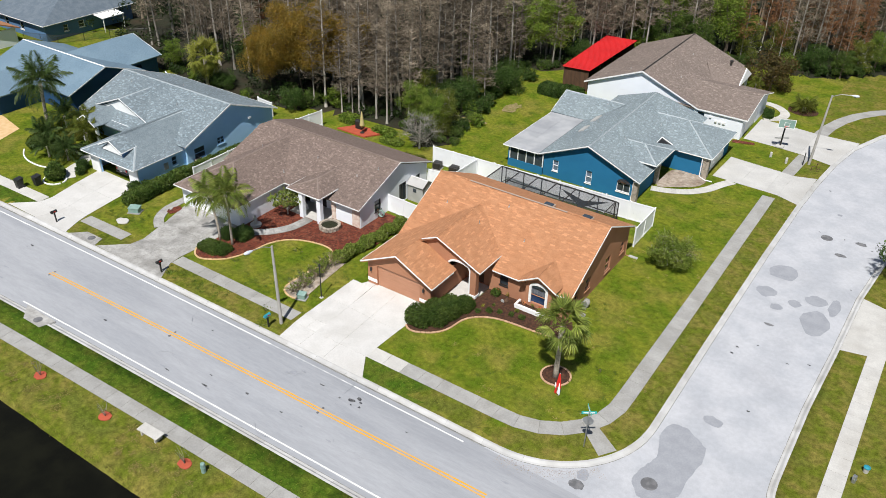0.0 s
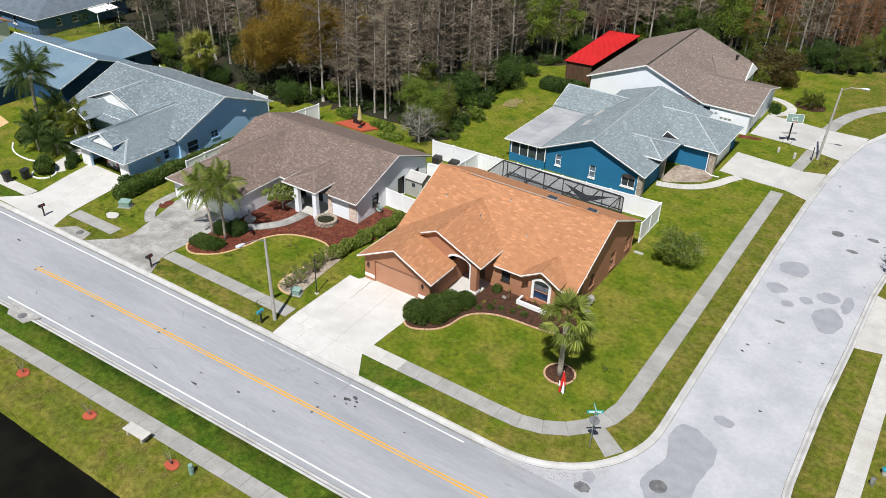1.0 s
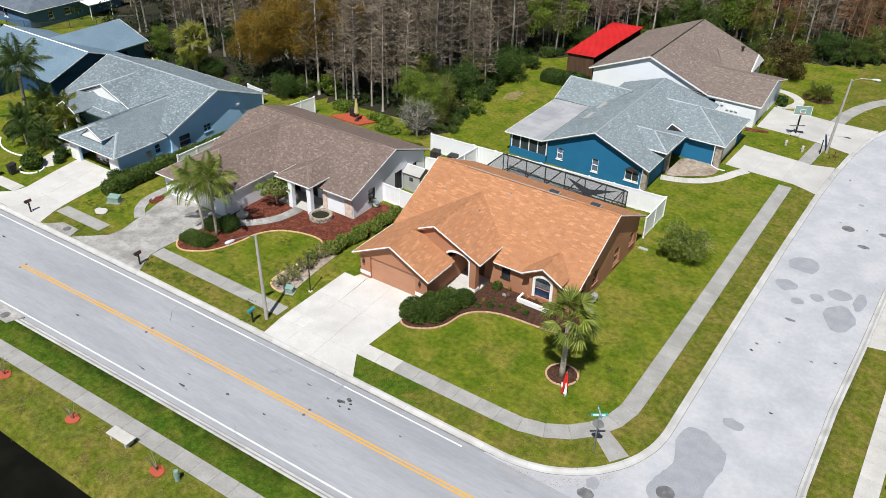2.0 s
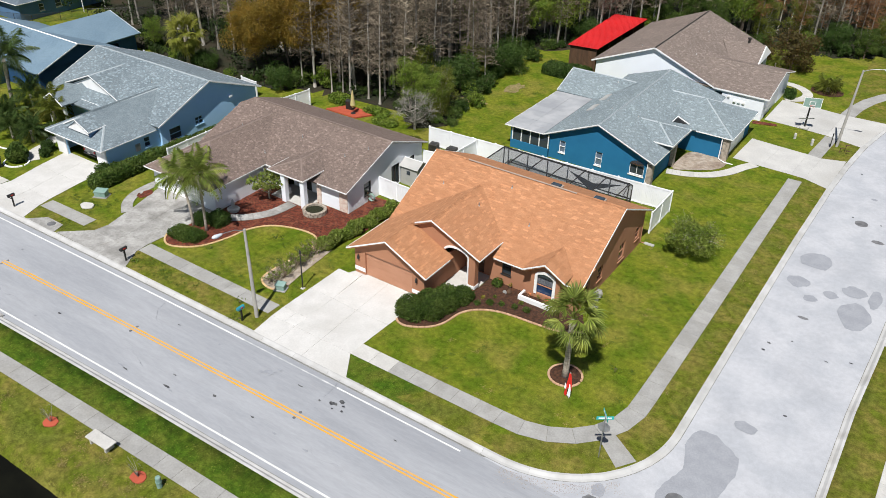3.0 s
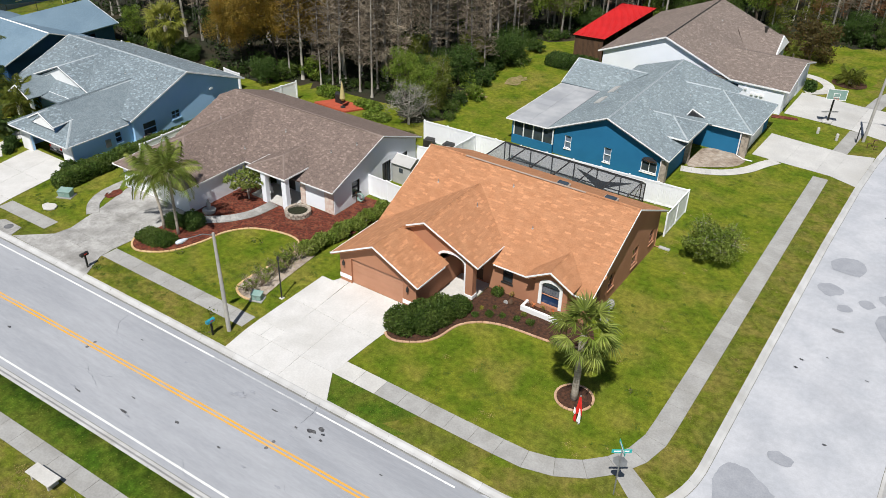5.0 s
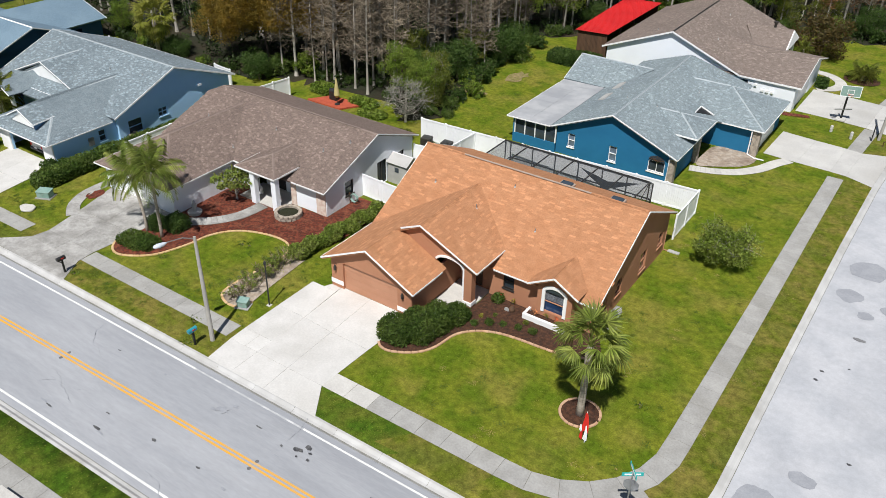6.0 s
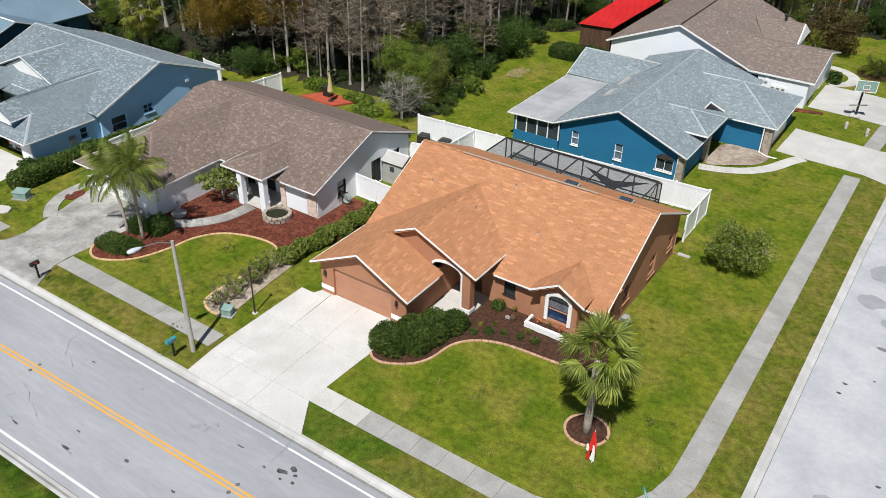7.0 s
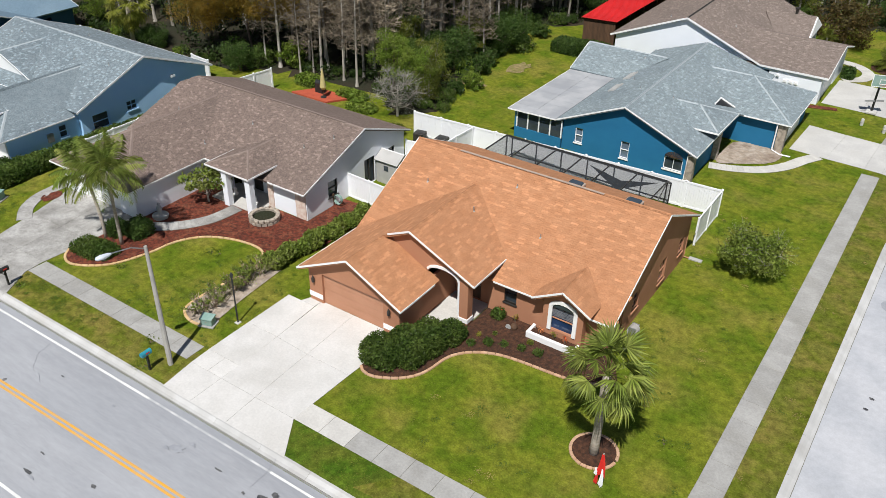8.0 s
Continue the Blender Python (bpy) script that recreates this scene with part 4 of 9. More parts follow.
part("gable_wall", g, STUCCO, H)
garage_door(H, -5.05, -0.6, 8.1, 0.04, 2.1, STUCCODOOR)
wall(H, (0.5, 7.95), (0.5, 13.5), 0, 2.38, STUCCO)
wall(H, (-6.05, 19.0), (-6.05, 7.95), 0, 2.4, STUCCO)
for x in (-5.65, -0.15):
    part("wall_lantern", Geo().lathe([(0.02, 0), (0.09, 0.06), (0.1, 0.3), (0.05, 0.42), (0.015, 0.5)], 8, (x, 7.84, 1.35)), BRONZE, H, "dark wall lantern")
    part("lantern_arm", Geo().box(x - 0.03, 7.84, 1.58, x + 0.03, 7.96, 1.64), BRONZE, H)
for x0, x1 in ((-6.07, -5.05), (-0.6, 0.52)):
    part("base_band", Geo().box(x0, 7.92, 0.3, x1, 7.952, 0.62), WHITE, H, "white painted base band")
# entry porch: gable wall with an arched opening
n = 14
arch = [(0.14, 2.64)] + [(1.22 - 1.07 * math.cos(math.pi * i / n), 2.72 + 0.5 * math.sin(math.pi * i / n)) for i in range(1, n)] + [(2.29, 2.72), (2.29, 0)]
poly = [(2.92, 0), (2.92, 3.14), (-0.9, 4.88), (-2.6, 4.08), (0.05, 2.66)] + arch
nn = len(poly)
tri = delaunay_2d_cdt([Vector(p) for p in poly], [(i, (i + 1) % nn) for i in range(nn)], [], 1, 1e-5)
k = len(tri[0])
g.v = [(p.x, 11.1, p.y) for p in tri[0]] + [(p.x, 11.4, p.y) for p in tri[0]]
g.f = [tuple(f) for f in tri[2]] + [tuple(i + k for i in f)[::-1] for f in tri[2]]
for a, b in zip(range(nn), list(range(1, nn)) + [0]):
    g.f.append((a, b, b + k, a + k))
part("gable_wall", g, STUCCO, H)
g = Geo()
for p, q in zip(arch[1:-2], arch[2:-1]):
    g.beam((p[0], 11.07, p[1] + 0.05), (q[0], 11.07, q[1] + 0.05), 0.1, 0.15)
part("arch_trim", g, WHITE, H, "white arched entry trim")
part("column_trim", Geo().box(2.25, 11.03, 0.5, 2.37, 11.1, 2.8), WHITE, H, "white vertical trim board")
part("column", Geo().box(2.38, 11.0, 0, 2.95, 11.55, 3.1), STUCCO, H, bevel=0.02)
part("base_band", Geo().box(2.34, 10.96, 0.2, 2.99, 11.59, 0.5), WHITE, H, "white painted base band", bevel=0.015)
part("porch_floor", Geo().box(0.52, 9.6, -0.05, 2.1, 13.48, 0.09).box(2.1, 11.6, -0.05, 2.94, 13.48, 0.085), WALKPALE, H, "pale concrete porch floor")
wall(H, (0.5, 13.5), (3.0, 13.5), 0, 3.1, STUCCO, [(0.8, 1.8, 0.1, 2.15)])
part("front_door", Geo().box(1.3, 13.6, 0.1, 2.3, 13.66, 2.15), WOODDARK, H, "dark entry door in the porch shade")
part("door_handle", Geo().lathe([(0.03, 0), (0.035, 0.03), (0.02, 0.06)], 8, (2.18, 13.56, 1.05)), GREYMETAL, bpy.data.objects["front_door"])
wall(H, (2.95, 13.25), (6.75, 13.25), 0, 2.4, STUCCO, [(1.05, 1.85, 0.95, 2.05)])
window(H, (2.95, 13.25), (6.75, 13.25), 1.05, 1.85, 0.95, 2.05, BRONZE, GLASS, 1)
wall(H, (6.75, 13.25), (6.75, 12.72), 0, 2.62, STUCCO)
wall(H, (6.75, 12.72), (9.15, 12.72), 0, 2.55, STUCCO, [(0.45, 1.95, 0.75, 2.3)])
wall(H, (9.15, 12.72), (9.15, 13.25), 0, 2.62, STUCCO)
wall(H, (9.15, 13.25), (10.42, 13.25), 0, 2.4, STUCCO)
g = Geo()
g.add([(6.75, 12.72, 2.55), (9.15, 12.72, 2.55), (9.15, 12.72, 2.72), (7.95, 12.72, 3.5), (6.75, 12.72, 2.72), (6.75, 12.9, 2.55), (9.15, 12.9, 2.55), (9.15, 12.9, 2.72), (7.95, 12.9, 3.5), (6.75, 12.9, 2.72)],
      [(0, 1, 2, 3, 4), (9, 8, 7, 6, 5)])
part("gable_wall", g, STUCCO, H)
bay = window(H, (6.75, 12.72), (9.15, 12.72), 0.45, 1.95, 0.75, 2.3, STUCCODOOR, GLASSBLUE, 1, 1, False, blind=0.45)
ga = Geo()
ring = [(7.2, 0.75), (7.2, 2.3)] + [(7.95 - 0.75 * math.cos(math.pi * i / 12), 2.3 + 0.42 * math.sin(math.pi * i / 12)) for i in range(1, 12)] + [(8.7, 2.3), (8.7, 0.75)]
for p, q in zip(ring, ring[1:]):
    ga.beam((p[0], 12.69, p[1]), (q[0], 12.69, q[1]), 0.08, 0.22)
part("window_surround", ga, WHITE, bay, "broad white arched window surround")
gf = Geo()
fan = [(7.2, 12.71, 2.3)] + [(7.95 - 0.75 * math.cos(math.pi * i / 12), 12.71, 2.3 + 0.42 * math.sin(math.pi * i / 12)) for i in range(1, 12)] + [(8.7, 12.71, 2.3)]
gf.add(fan, [tuple(range(len(fan)))])
part("fanlight", gf, GLASS, bay)
g = Geo().box(6.12, 12.1, 0, 6.3, 13.0, 0.45).box(6.3, 12.1, 0, 9.15, 12.28, 0.45).box(8.97, 12.28, 0, 9.15, 12.7, 0.45)
planter = tagged(part("planter_wall", g, WHITE, bevel=0.02), "low white painted planter wall under the bay window", "planter")
tagged(part("planter_soil", Geo().box(6.3, 12.28, 0.2, 8.97, 12.71, 0.38), MULCH, planter), label="dark planter soil")
wall(H, (10.42, 13.25), (10.42, 25.35), 0, 2.42, STUCCO, [(1.1, 1.9, 0.9, 2.0), (3.2, 4.1, 0.9, 2.1), (7.2, 8.3, 0.55, 2.1), (10.4, 11.3, 0.9, 2.05)])
for s0, s1, lo, hi in ((1.1, 1.9, 0.9, 2.0), (3.2, 4.1, 0.9, 2.1), (7.2, 8.3, 0.55, 2.1), (10.4, 11.3, 0.9, 2.05)):
    window(H, (10.42, 13.25), (10.42, 25.35), s0, s1, lo, hi, STUCCODOOR, GLASS, 1)
g = Geo()
g.add([(10.42, 13.25, 2.42), (10.42, 25.35, 2.42), (10.42, 25.35, 3.08), (10.42, RY, RZ - 0.18), (10.42, 13.25, 2.44), (10.22, 13.25, 2.42), (10.22, 25.35, 2.42), (10.22, 25.35, 3.08), (10.22, RY, RZ - 0.18), (10.22, 13.25, 2.44)],
      [(0, 1, 2, 3, 4), (9, 8, 7, 6, 5)])
part("gable_wall", g, STUCCO, H)
g = Geo()
g.add([(-6.05, 25.35, 2.3), (-6.05, 13.0, 2.3), (-6.05, 13.0, 2.35), (-6.05, RY, RZ - 0.18), (-6.05, 25.35, 3.08), (-5.85, 25.35, 2.3), (-5.85, 13.0, 2.3), (-5.85, 13.0, 2.35), (-5.85, RY, RZ - 0.18), (-5.85, 25.35, 3.08)],
      [(0, 1, 2, 3, 4), (9, 8, 7, 6, 5)])
part("gable_wall", g, STUCCO, H)
wall(H, (10.42, 25.35), (-6.05, 25.35), 0, 3.0, STUCCO)
wall(H, (-6.05, 25.35), (-6.05, 19.0), 0, 2.4, STUCCO)
part("downspout", Geo().tube([(10.42, 25.2, 2.9), (10.42, 25.2, 0.1), (10.8, 25.3, 0.05)], [0.05, 0.05, 0.05], 6), STUCCODOOR, H)
for x, y in ((1.6, 18.4), (4.6, 16.0), (-4.0, 17.0)):
    roof_vent(H, x, y, 2.32 + (y - 12.85) * 0.542, 0.25)
roof_vent(H, 0.3, 15.6, 4.5, 0.4)
for x in (4.6, 8.3):
    y = 20.15
    z = RZ - (y - RY) * 0.464
    v = part("skylight", Geo().box(x - 0.5, y - 0.36, z - 0.12, x + 0.5, y + 0.36, z + 0.09), RIDGETAN, H, "low curbed roof skylight", bevel=0.03)
    part("skylight_dome", Geo().box(x - 0.42, y - 0.26, z + 0.08, x + 0.42, y + 0.26, z + 0.2), GLASS, v, "dark acrylic dome", bevel=0.06)

# ---- the brown-roofed white house
H = thing("house", "white stucco bungalow with weathered brown shingle roof", "house", (-20, 16, 0))
R = Roof(H, SHINGLE_B)
BX, BY, BZ = -11.98, 20.6, 4.75
LX = -30.2
R.sheet((LX, 14.0, 2.3), (BX, 14.0, 2.3), (BX, BY, BZ), (-29.3, BY, BZ), (LX, 19.6, 4.3))
R.sheet((BX, 26.0, 2.75), (LX, 26.0, 2.75), (LX, 21.5, 4.3), (-29.3, BY, BZ), (BX, BY, BZ))
# garage wing, hipped
P, J = (-25.75, 11.55, 4.35), (-25.75, 19.6, 4.35)
R.sheet((-30.0, 7.3, 2.3), (-21.5, 7.3, 2.3), P)
R.sheet((-21.5, 7.3, 2.3), (-21.5, 14.2, 2.3), (-24.0, 19.0, 3.5), J, P)
R.sheet((-30.0, 7.3, 2.3), P, J, (-30.0, 19.6, 2.3))
# porch hip
Q, QJ = (-17.8, 14.85, 3.62), (-17.8, 17.6, 3.62)
R.sheet((-19.9, 12.65, 2.88), (-15.7, 12.65, 2.88), Q)
R.sheet((-15.7, 12.65, 2.88), (-15.7, 15.5, 2.88), QJ, Q)
R.sheet((-19.9, 12.65, 2.88), Q, QJ, (-19.9, 15.5, 2.88))
R.shingles(wide=0.22, exposure=0.15)
for a, b in (((BX, BY, BZ), (-29.3, BY, BZ)), (P, J), (P, (-30.0, 7.3, 2.3)), (P, (-21.5, 7.3, 2.3)), (Q, QJ), (Q, (-19.9, 12.65, 2.88)), (Q, (-15.7, 12.65, 2.88))):
    R.ridge(a, b)
part("ridge_vent", Geo().box(-28.6, BY - 0.12, BZ + 0.02, -13.6, BY + 0.02, BZ + 0.06), RIDGEPINK, H, "pale pinkish ridge strip")
fascia(H, [(-30.02, 7.28, 2.29), (-21.48, 7.28, 2.29), (-21.48, 14.0, 2.29)], WHITE)
fascia(H, [(-19.92, 15.4, 2.87), (-19.92, 12.63, 2.87), (-15.68, 12.63, 2.87), (-15.68, 15.4, 2.87)], WHITE, 0.12)
fascia(H, [(-21.5, 13.98, 2.29), (-19.9, 13.98, 2.29)], WHITE, 0.12)
fascia(H, [(-15.3, 13.98, 2.29), (BX + 0.02, 13.98, 2.29), (BX + 0.02, BY, BZ), (BX + 0.02, 26.02, 2.74)], WHITE)
fascia(H, [(-30.02, 19.6, 2.29), (-30.02, 7.28, 2.29)], WHITE)
wall(H, (-29.5, 7.9), (-21.64, 7.9), 0, 2.2, CREAM, [(1.2, 6.1, 0, 2.1)])
garage_door(H, -28.3, -23.4, 8.02, 0.04, 2.1, WHITE)
wall(H, (-21.64, 7.9), (-21.64, 14.7), 0, 2.3, CREAM)
wall(H, (-21.75, 14.7), (-19.7, 14.7), 0, 2.4, CREAM, [(0.6, 1.9, 0.7, 2.0)])
window(H, (-21.75, 14.7), (-19.7, 14.7), 0.6, 1.9, 0.7, 2.0, WHITE, GLASS, 1, 2)
wall(H, (-19.7, 15.6), (-16.2, 15.6), 0, 2.6, CREAM, [(1.2, 2.2, 0.05, 2.1)])
part("front_door", Geo().box(-18.5, 15.7, 0.05, -17.5, 15.75, 2.1), BRONZE, H, "dark entry door")
for x in (-18.25, -15.98):
    part("porch_column", Geo().box(x - 0.24, 12.75, 0, x + 0.24, 13.2, 2.82), CREAM, H, bevel=0.02)
wall(H, (-15.8, 15.6), (-15.8, 14.5), 0, 2.4, CREAM)
wall(H, (-15.8, 14.5), (-12.25, 14.5), 0, 2.4, CREAM)
part("stone_corner", Geo().box(-13.2, 14.42, 0, -12.3, 14.5, 2.2), PINKSTONE, H, "pink cut stone corner cladding")
part("stone_corner", Geo().box(-15.8, 14.42, 0, -15.3, 14.5, 2.2), PINKSTONE, H)
wall(H, (-12.25, 14.5), (-12.25, 25.5), 0, 2.45, CREAM, [(2.2, 3.2, 0.8, 2.0), (6.2, 7.4, 0.05, 2.1), (9.0, 9.8, 1.0, 2.0)])
window(H, (-12.25, 14.5), (-12.25, 25.5), 2.2, 3.2, 0.8, 2.0, BRONZE, GLASS, 1)
window(H, (-12.25, 14.5), (-12.25, 25.5), 6.2, 7.4, 0.05, 2.1, BRONZE, GLASS, 0, 2, False)
window(H, (-12.25, 14.5), (-12.25, 25.5), 9.0, 9.8, 1.0, 2.0, BRONZE, GLASS, 1)
g = Geo()
g.add([(-12.246, 14.5, 2.4), (-12.246, 25.5, 2.4), (-12.246, 25.5, 2.75), (-12.246, BY, BZ - 0.18), (-12.246, 14.5, 2.42), (-12.45, 14.5, 2.4), (-12.45, 25.5, 2.4), (-12.45, 25.5, 2.75), (-12.45, BY, BZ - 0.18), (-12.45, 14.5, 2.42)],
      [(0, 1, 2, 3, 4), (9, 8, 7, 6, 5)])
part("gable_wall", g, CREAM, H)
wall(H, (-12.25, 25.5), (-29.6, 25.5), 0, 2.7, CREAM)
wall(H, (-29.6, 25.5), (-29.6, 7.9), 0, 2.3, CREAM)
part("porch_floor", Geo().box(-20.1, 13.0, -0.05, -15.8, 15.6, 0.1), WALKPALE, H, "pale porch floor")
for x, y in ((-15.0, 17.5), (-20.5, 18.0), (-26.8, 16.5), (-13.5, 19.0), (-22.5, 15.0)):
    z = max(R.height(s, x, y) for s in R.sheets if inside(x, y, [(q.x, q.y) for q in s[0]]))
    roof_vent(H, x, y, z, 0.3)

# ---- the pale blue house
H = thing("house", "pale blue stucco bungalow with blue-grey shingle roof", "house", (-42, 16, 0))
R = Roof(H, SHINGLE_P)
AX, AY, AZ = -34.8, 19.85, 5.45
WX = -53.0
R.sheet((WX, 12.9, 2.75), (AX, 12.9, 2.75), (AX, AY, AZ), (WX, AY, AZ))
R.sheet((AX, 26.8, 2.75), (WX, 26.8, 2.75), (WX, AY, AZ), (AX, AY, AZ))
P, J = (-39.6, 9.2, 4.37), (-39.6, 17.4, 4.37)
R.sheet((-43.9, 6.65, 2.35), (-35.3, 6.65, 2.35), (-37.85, 9.2, 3.55), (-41.35, 9.2, 3.55))
R.sheet((-35.3, 6.65, 2.35), (-35.3, 13.0, 2.35), (-36.5, 13.6, 2.9), J, P, (-37.85, 9.2, 3.55))
R.sheet((-43.9, 6.65, 2.35), (-41.35, 9.2, 3.55), P, J, (-43.9, 17.0, 2.35))
# entry gables in the west, gablet over the garage
R.sheet((-46.9, 10.6, 2.7), (-48.6, 10.6, 3.6), (-48.6, 15.4, 3.75), (-46.9, 12.9, 2.7))
R.sheet((-50.3, 10.6, 2.7), (-50.3, 12.9, 2.7), (-48.6, 15.4, 3.75), (-48.6, 10.6, 3.6))
R.sheet((-42.35, 14.1, 3.2), (-46.85, 18.5, 4.93), (-46.85, 14.2, 4.93))
R.sheet((-51.35, 14.1, 3.2), (-46.85, 14.2, 4.93), (-46.85, 18.5, 4.93))
R.sheet((-50.6, 11.9, 2.55), (-43.6, 11.9, 2.55), (-43.4, 14.2, 3.0), (-50.6, 13.9, 3.0))
R.sheet((-39.6, 9.3, 4.38), (-39.6, 7.3, 4.3), (-37.7, 7.3, 3.4), (-37.75, 9.3, 3.5))
R.sheet((-39.6, 9.3, 4.38), (-41.45, 9.3, 3.5), (-41.5, 7.3, 3.4), (-39.6, 7.3, 4.3))
R.shingles(wide=0.22, exposure=0.15)
for a, b in (((AX, AY, AZ), (WX, AY, AZ)), ((-39.6, 7.3, 4.3), J), ((-41.35, 9.2, 3.55), (-43.9, 6.65, 2.35)), ((-37.85, 9.2, 3.55), (-35.3, 6.65, 2.35)), ((-46.85, 14.2, 4.93), (-46.85, 18.5, 4.93))):
    R.ridge(a, b)
for xs, y, zs in (((-43.0, -46.85, -50.7), 14.35, (3.1, 4.72, 3.1)), ((-37.95, -39.6, -41.25), 7.5, (2.95, 4.05, 2.95)), ((-47.2, -48.6, -50.0), 10.8, (2.75, 3.6, 2.75))):
    g = Geo().add([(xs[0], y, zs[0]), (xs[1], y, zs[1]), (xs[2], y, zs[2]), (xs[0], y + 0.1, zs[0]), (xs[1], y + 0.1, zs[1]), (xs[2], y + 0.1, zs[2])], [(0, 1, 2), (5, 4, 3)])
    part("gable_panel", g, WHITE, H, "white gable panel")
# cheek below the gablet eave: darker blue stands in for its shade
part("gable_cheek", Geo().add([(-37.9, 7.5, 2.7), (-37.9, 9.25, 3.5), (-37.9, 9.25, 3.45), (-37.9, 7.5, 3.35), (-38.0, 7.5, 2.7), (-38.0, 9.25, 3.5), (-38.0, 9.25, 3.45), (-38.0, 7.5, 3.35)], [(0, 1, 2, 3), (7, 6, 5, 4)]), GREYBLUE, H)
fascia(H, [(-42.35, 14.08, 3.2), (-46.85, 14.18, 4.95), (-51.35, 14.08, 3.2)], WHITE, 0.1, 0.045, "rake_board")
fascia(H, [(-37.72, 9.3, 3.5), (-37.68, 7.28, 3.4), (-39.6, 7.28, 4.32), (-41.52, 7.28, 3.4)], WHITE, 0.1, 0.045, "rake_board")
fascia(H, [(-46.88, 10.58, 2.7), (-48.6, 10.58, 3.75), (-50.32, 10.58, 2.7)], WHITE, 0.1, 0.045, "rake_board")
fascia(H, [(-43.92, 12.9, 2.34), (-43.92, 6.63, 2.34), (-35.28, 6.63, 2.34), (-35.28, 13.0, 2.34)], WHITE)
fascia(H, [(AX + 0.02, 12.88, 2.74), (AX + 0.02, AY, AZ), (AX + 0.02, 26.82, 2.74)], WHITE, 0.15, 0.05, "rake_board")
fascia(H, [(WX, 12.88, 2.74), (-43.9, 12.88, 2.74)], WHITE)
fascia(H, [(AX, 26.82, 2.74), (WX, 26.82, 2.74), (WX, AY, AZ), (WX, 12.88, 2.74)], WHITE)
wall(H, (-43.3, 7.3), (-35.55, 7.3), 0, 2.3, SKYBLUE, [(1.4, 6.3, 0, 2.1)])
# back wall is black, so the open garage's shade sits in its colour
g = Geo().box(-41.95, 12.0, 0.0, -36.95, 12.1, 2.2)
part("garage_back_wall", g, BLACK, H, "garage back wall, painted black for the interior's shade")
for x0, x1 in ((-43.3, -41.9), (-37.0, -35.55)):
    part("garage_pier", Geo().box(x0, 7.2, 0, x1, 7.3, 2.2), WHITE, H)
wall(H, (-35.55, 7.3), (-35.55, 13.4), 0, 2.35, SKYBLUE, [(4.3, 5.0, 0.9, 1.9)])
window(H, (-35.55, 7.3), (-35.55, 13.4), 4.3, 5.0, 0.9, 1.9, SKYBLUE, GLASS, 1)
wall(H, (-35.55, 13.4), (-35.22, 13.4), 0, 2.6, SKYBLUE)
wall(H, (-35.22, 13.4), (-35.22, 26.3), 0, 2.8, SKYBLUE, [(1.0, 2.5, 0.6, 1.9), (4.3, 5.3, 1.2, 2.0)])
window(H, (-35.22, 13.4), (-35.22, 26.3), 1.0, 2.5, 0.6, 1.9, SKYBLUE, GLASS, 1, 1)
window(H, (-35.22, 13.4), (-35.22, 26.3), 4.3, 5.3, 1.2, 2.0, SKYBLUE, GLASS, 1, 2)
g = Geo()
g.add([(-35.216, 13.4, 2.78), (-35.216, 26.3, 2.78), (-35.216, 26.3, 2.82), (-35.216, AY, AZ - 0.18), (-35.216, 13.4, 2.82), (-35.42, 13.4, 2.78), (-35.42, 26.3, 2.78), (-35.42, 26.3, 2.82), (-35.42, AY, AZ - 0.18), (-35.42, 13.4, 2.82)],
      [(0, 1, 2, 3, 4), (9, 8, 7, 6, 5)])
part("gable_wall", g, SKYBLUE, H)
wall(H, (-52.5, 13.4), (-43.3, 13.4), 0, 2.8, SKYBLUE, [(1.5, 2.7, 0.8, 2.0)])
wall(H, (-43.3, 13.4), (-43.3, 7.3), 0, 2.3, SKYBLUE)
wall(H, (-35.22, 26.3), (-52.5, 26.3), 0, 2.8, SKYBLUE)
wall(H, (-52.5, 26.3), (-52.5, 13.4), 0, 2.8, SKYBLUE)
for x in (-47.3, -49.9):
    part("porch_column", Geo().box(x - 0.15, 10.9, 0, x + 0.15, 11.2, 2.75), WHITE, H, bevel=0.02)
part("flood_lamp", Geo().box(-35.2, 22.4, 2.75, -35.0, 22.8, 2.95), WHITE, H)
part("meter_box", Geo().box(-35.55, 10.5, 0.9, -35.42, 11.0, 1.6), GREYMETAL, H, "grey meter box")
for x, y in ((-41.0, 17.5), (-44.5, 21.5), (-37.0, 18.0), (-50, 18.5)):
    z = max(R.height(s, x, y) for s in R.sheets if inside(x, y, [(q.x, q.y) for q in s[0]]))
    roof_vent(H, x, y, z, 0.3)

# ---- the deep blue house on the side street
H = thing("house", "deep blue stucco bungalow with blue-grey shingle roof", "house", (2, 44, 0))
R = Roof(H, SHINGLE_G)
CX, CZ, Y0, Y1 = 1.47, 4.94, 34.8, 53.6
R.sheet((7.48, Y0, 2.5), (7.48, Y1 + 2, 2.5), (CX, Y1, CZ), (CX, Y0, CZ))
R.sheet((-4.05, Y1 + 2, 2.55), (-4.05, Y0, 2.55), (CX, Y0, CZ), (CX, Y1, CZ))
R.sheet((7.48, Y1 + 2, 2.5), (-4.05, Y1 + 2, 2.55), (CX, Y1, CZ))
# garage wing, hipped to the street
E1, E0 = (7.0, 49.6, 4.2), (2.4, 49.6, 4.2)
R.sheet((11.65, 44.75, 2.5), (11.65, 53.6, 2.5), E1)
R.sheet((5.5, 44.75, 2.5), (11.65, 44.75, 2.5), E1, E0)
R.sheet((11.65, 53.6, 2.5), (5.5, 53.6, 2.5), E0, E1)
# entry porch hip with a small vent gable
R.sheet((7.8, 38.3, 3.17), (7.85, 43.1, 3.17), (5.35, 40.75, 4.13))
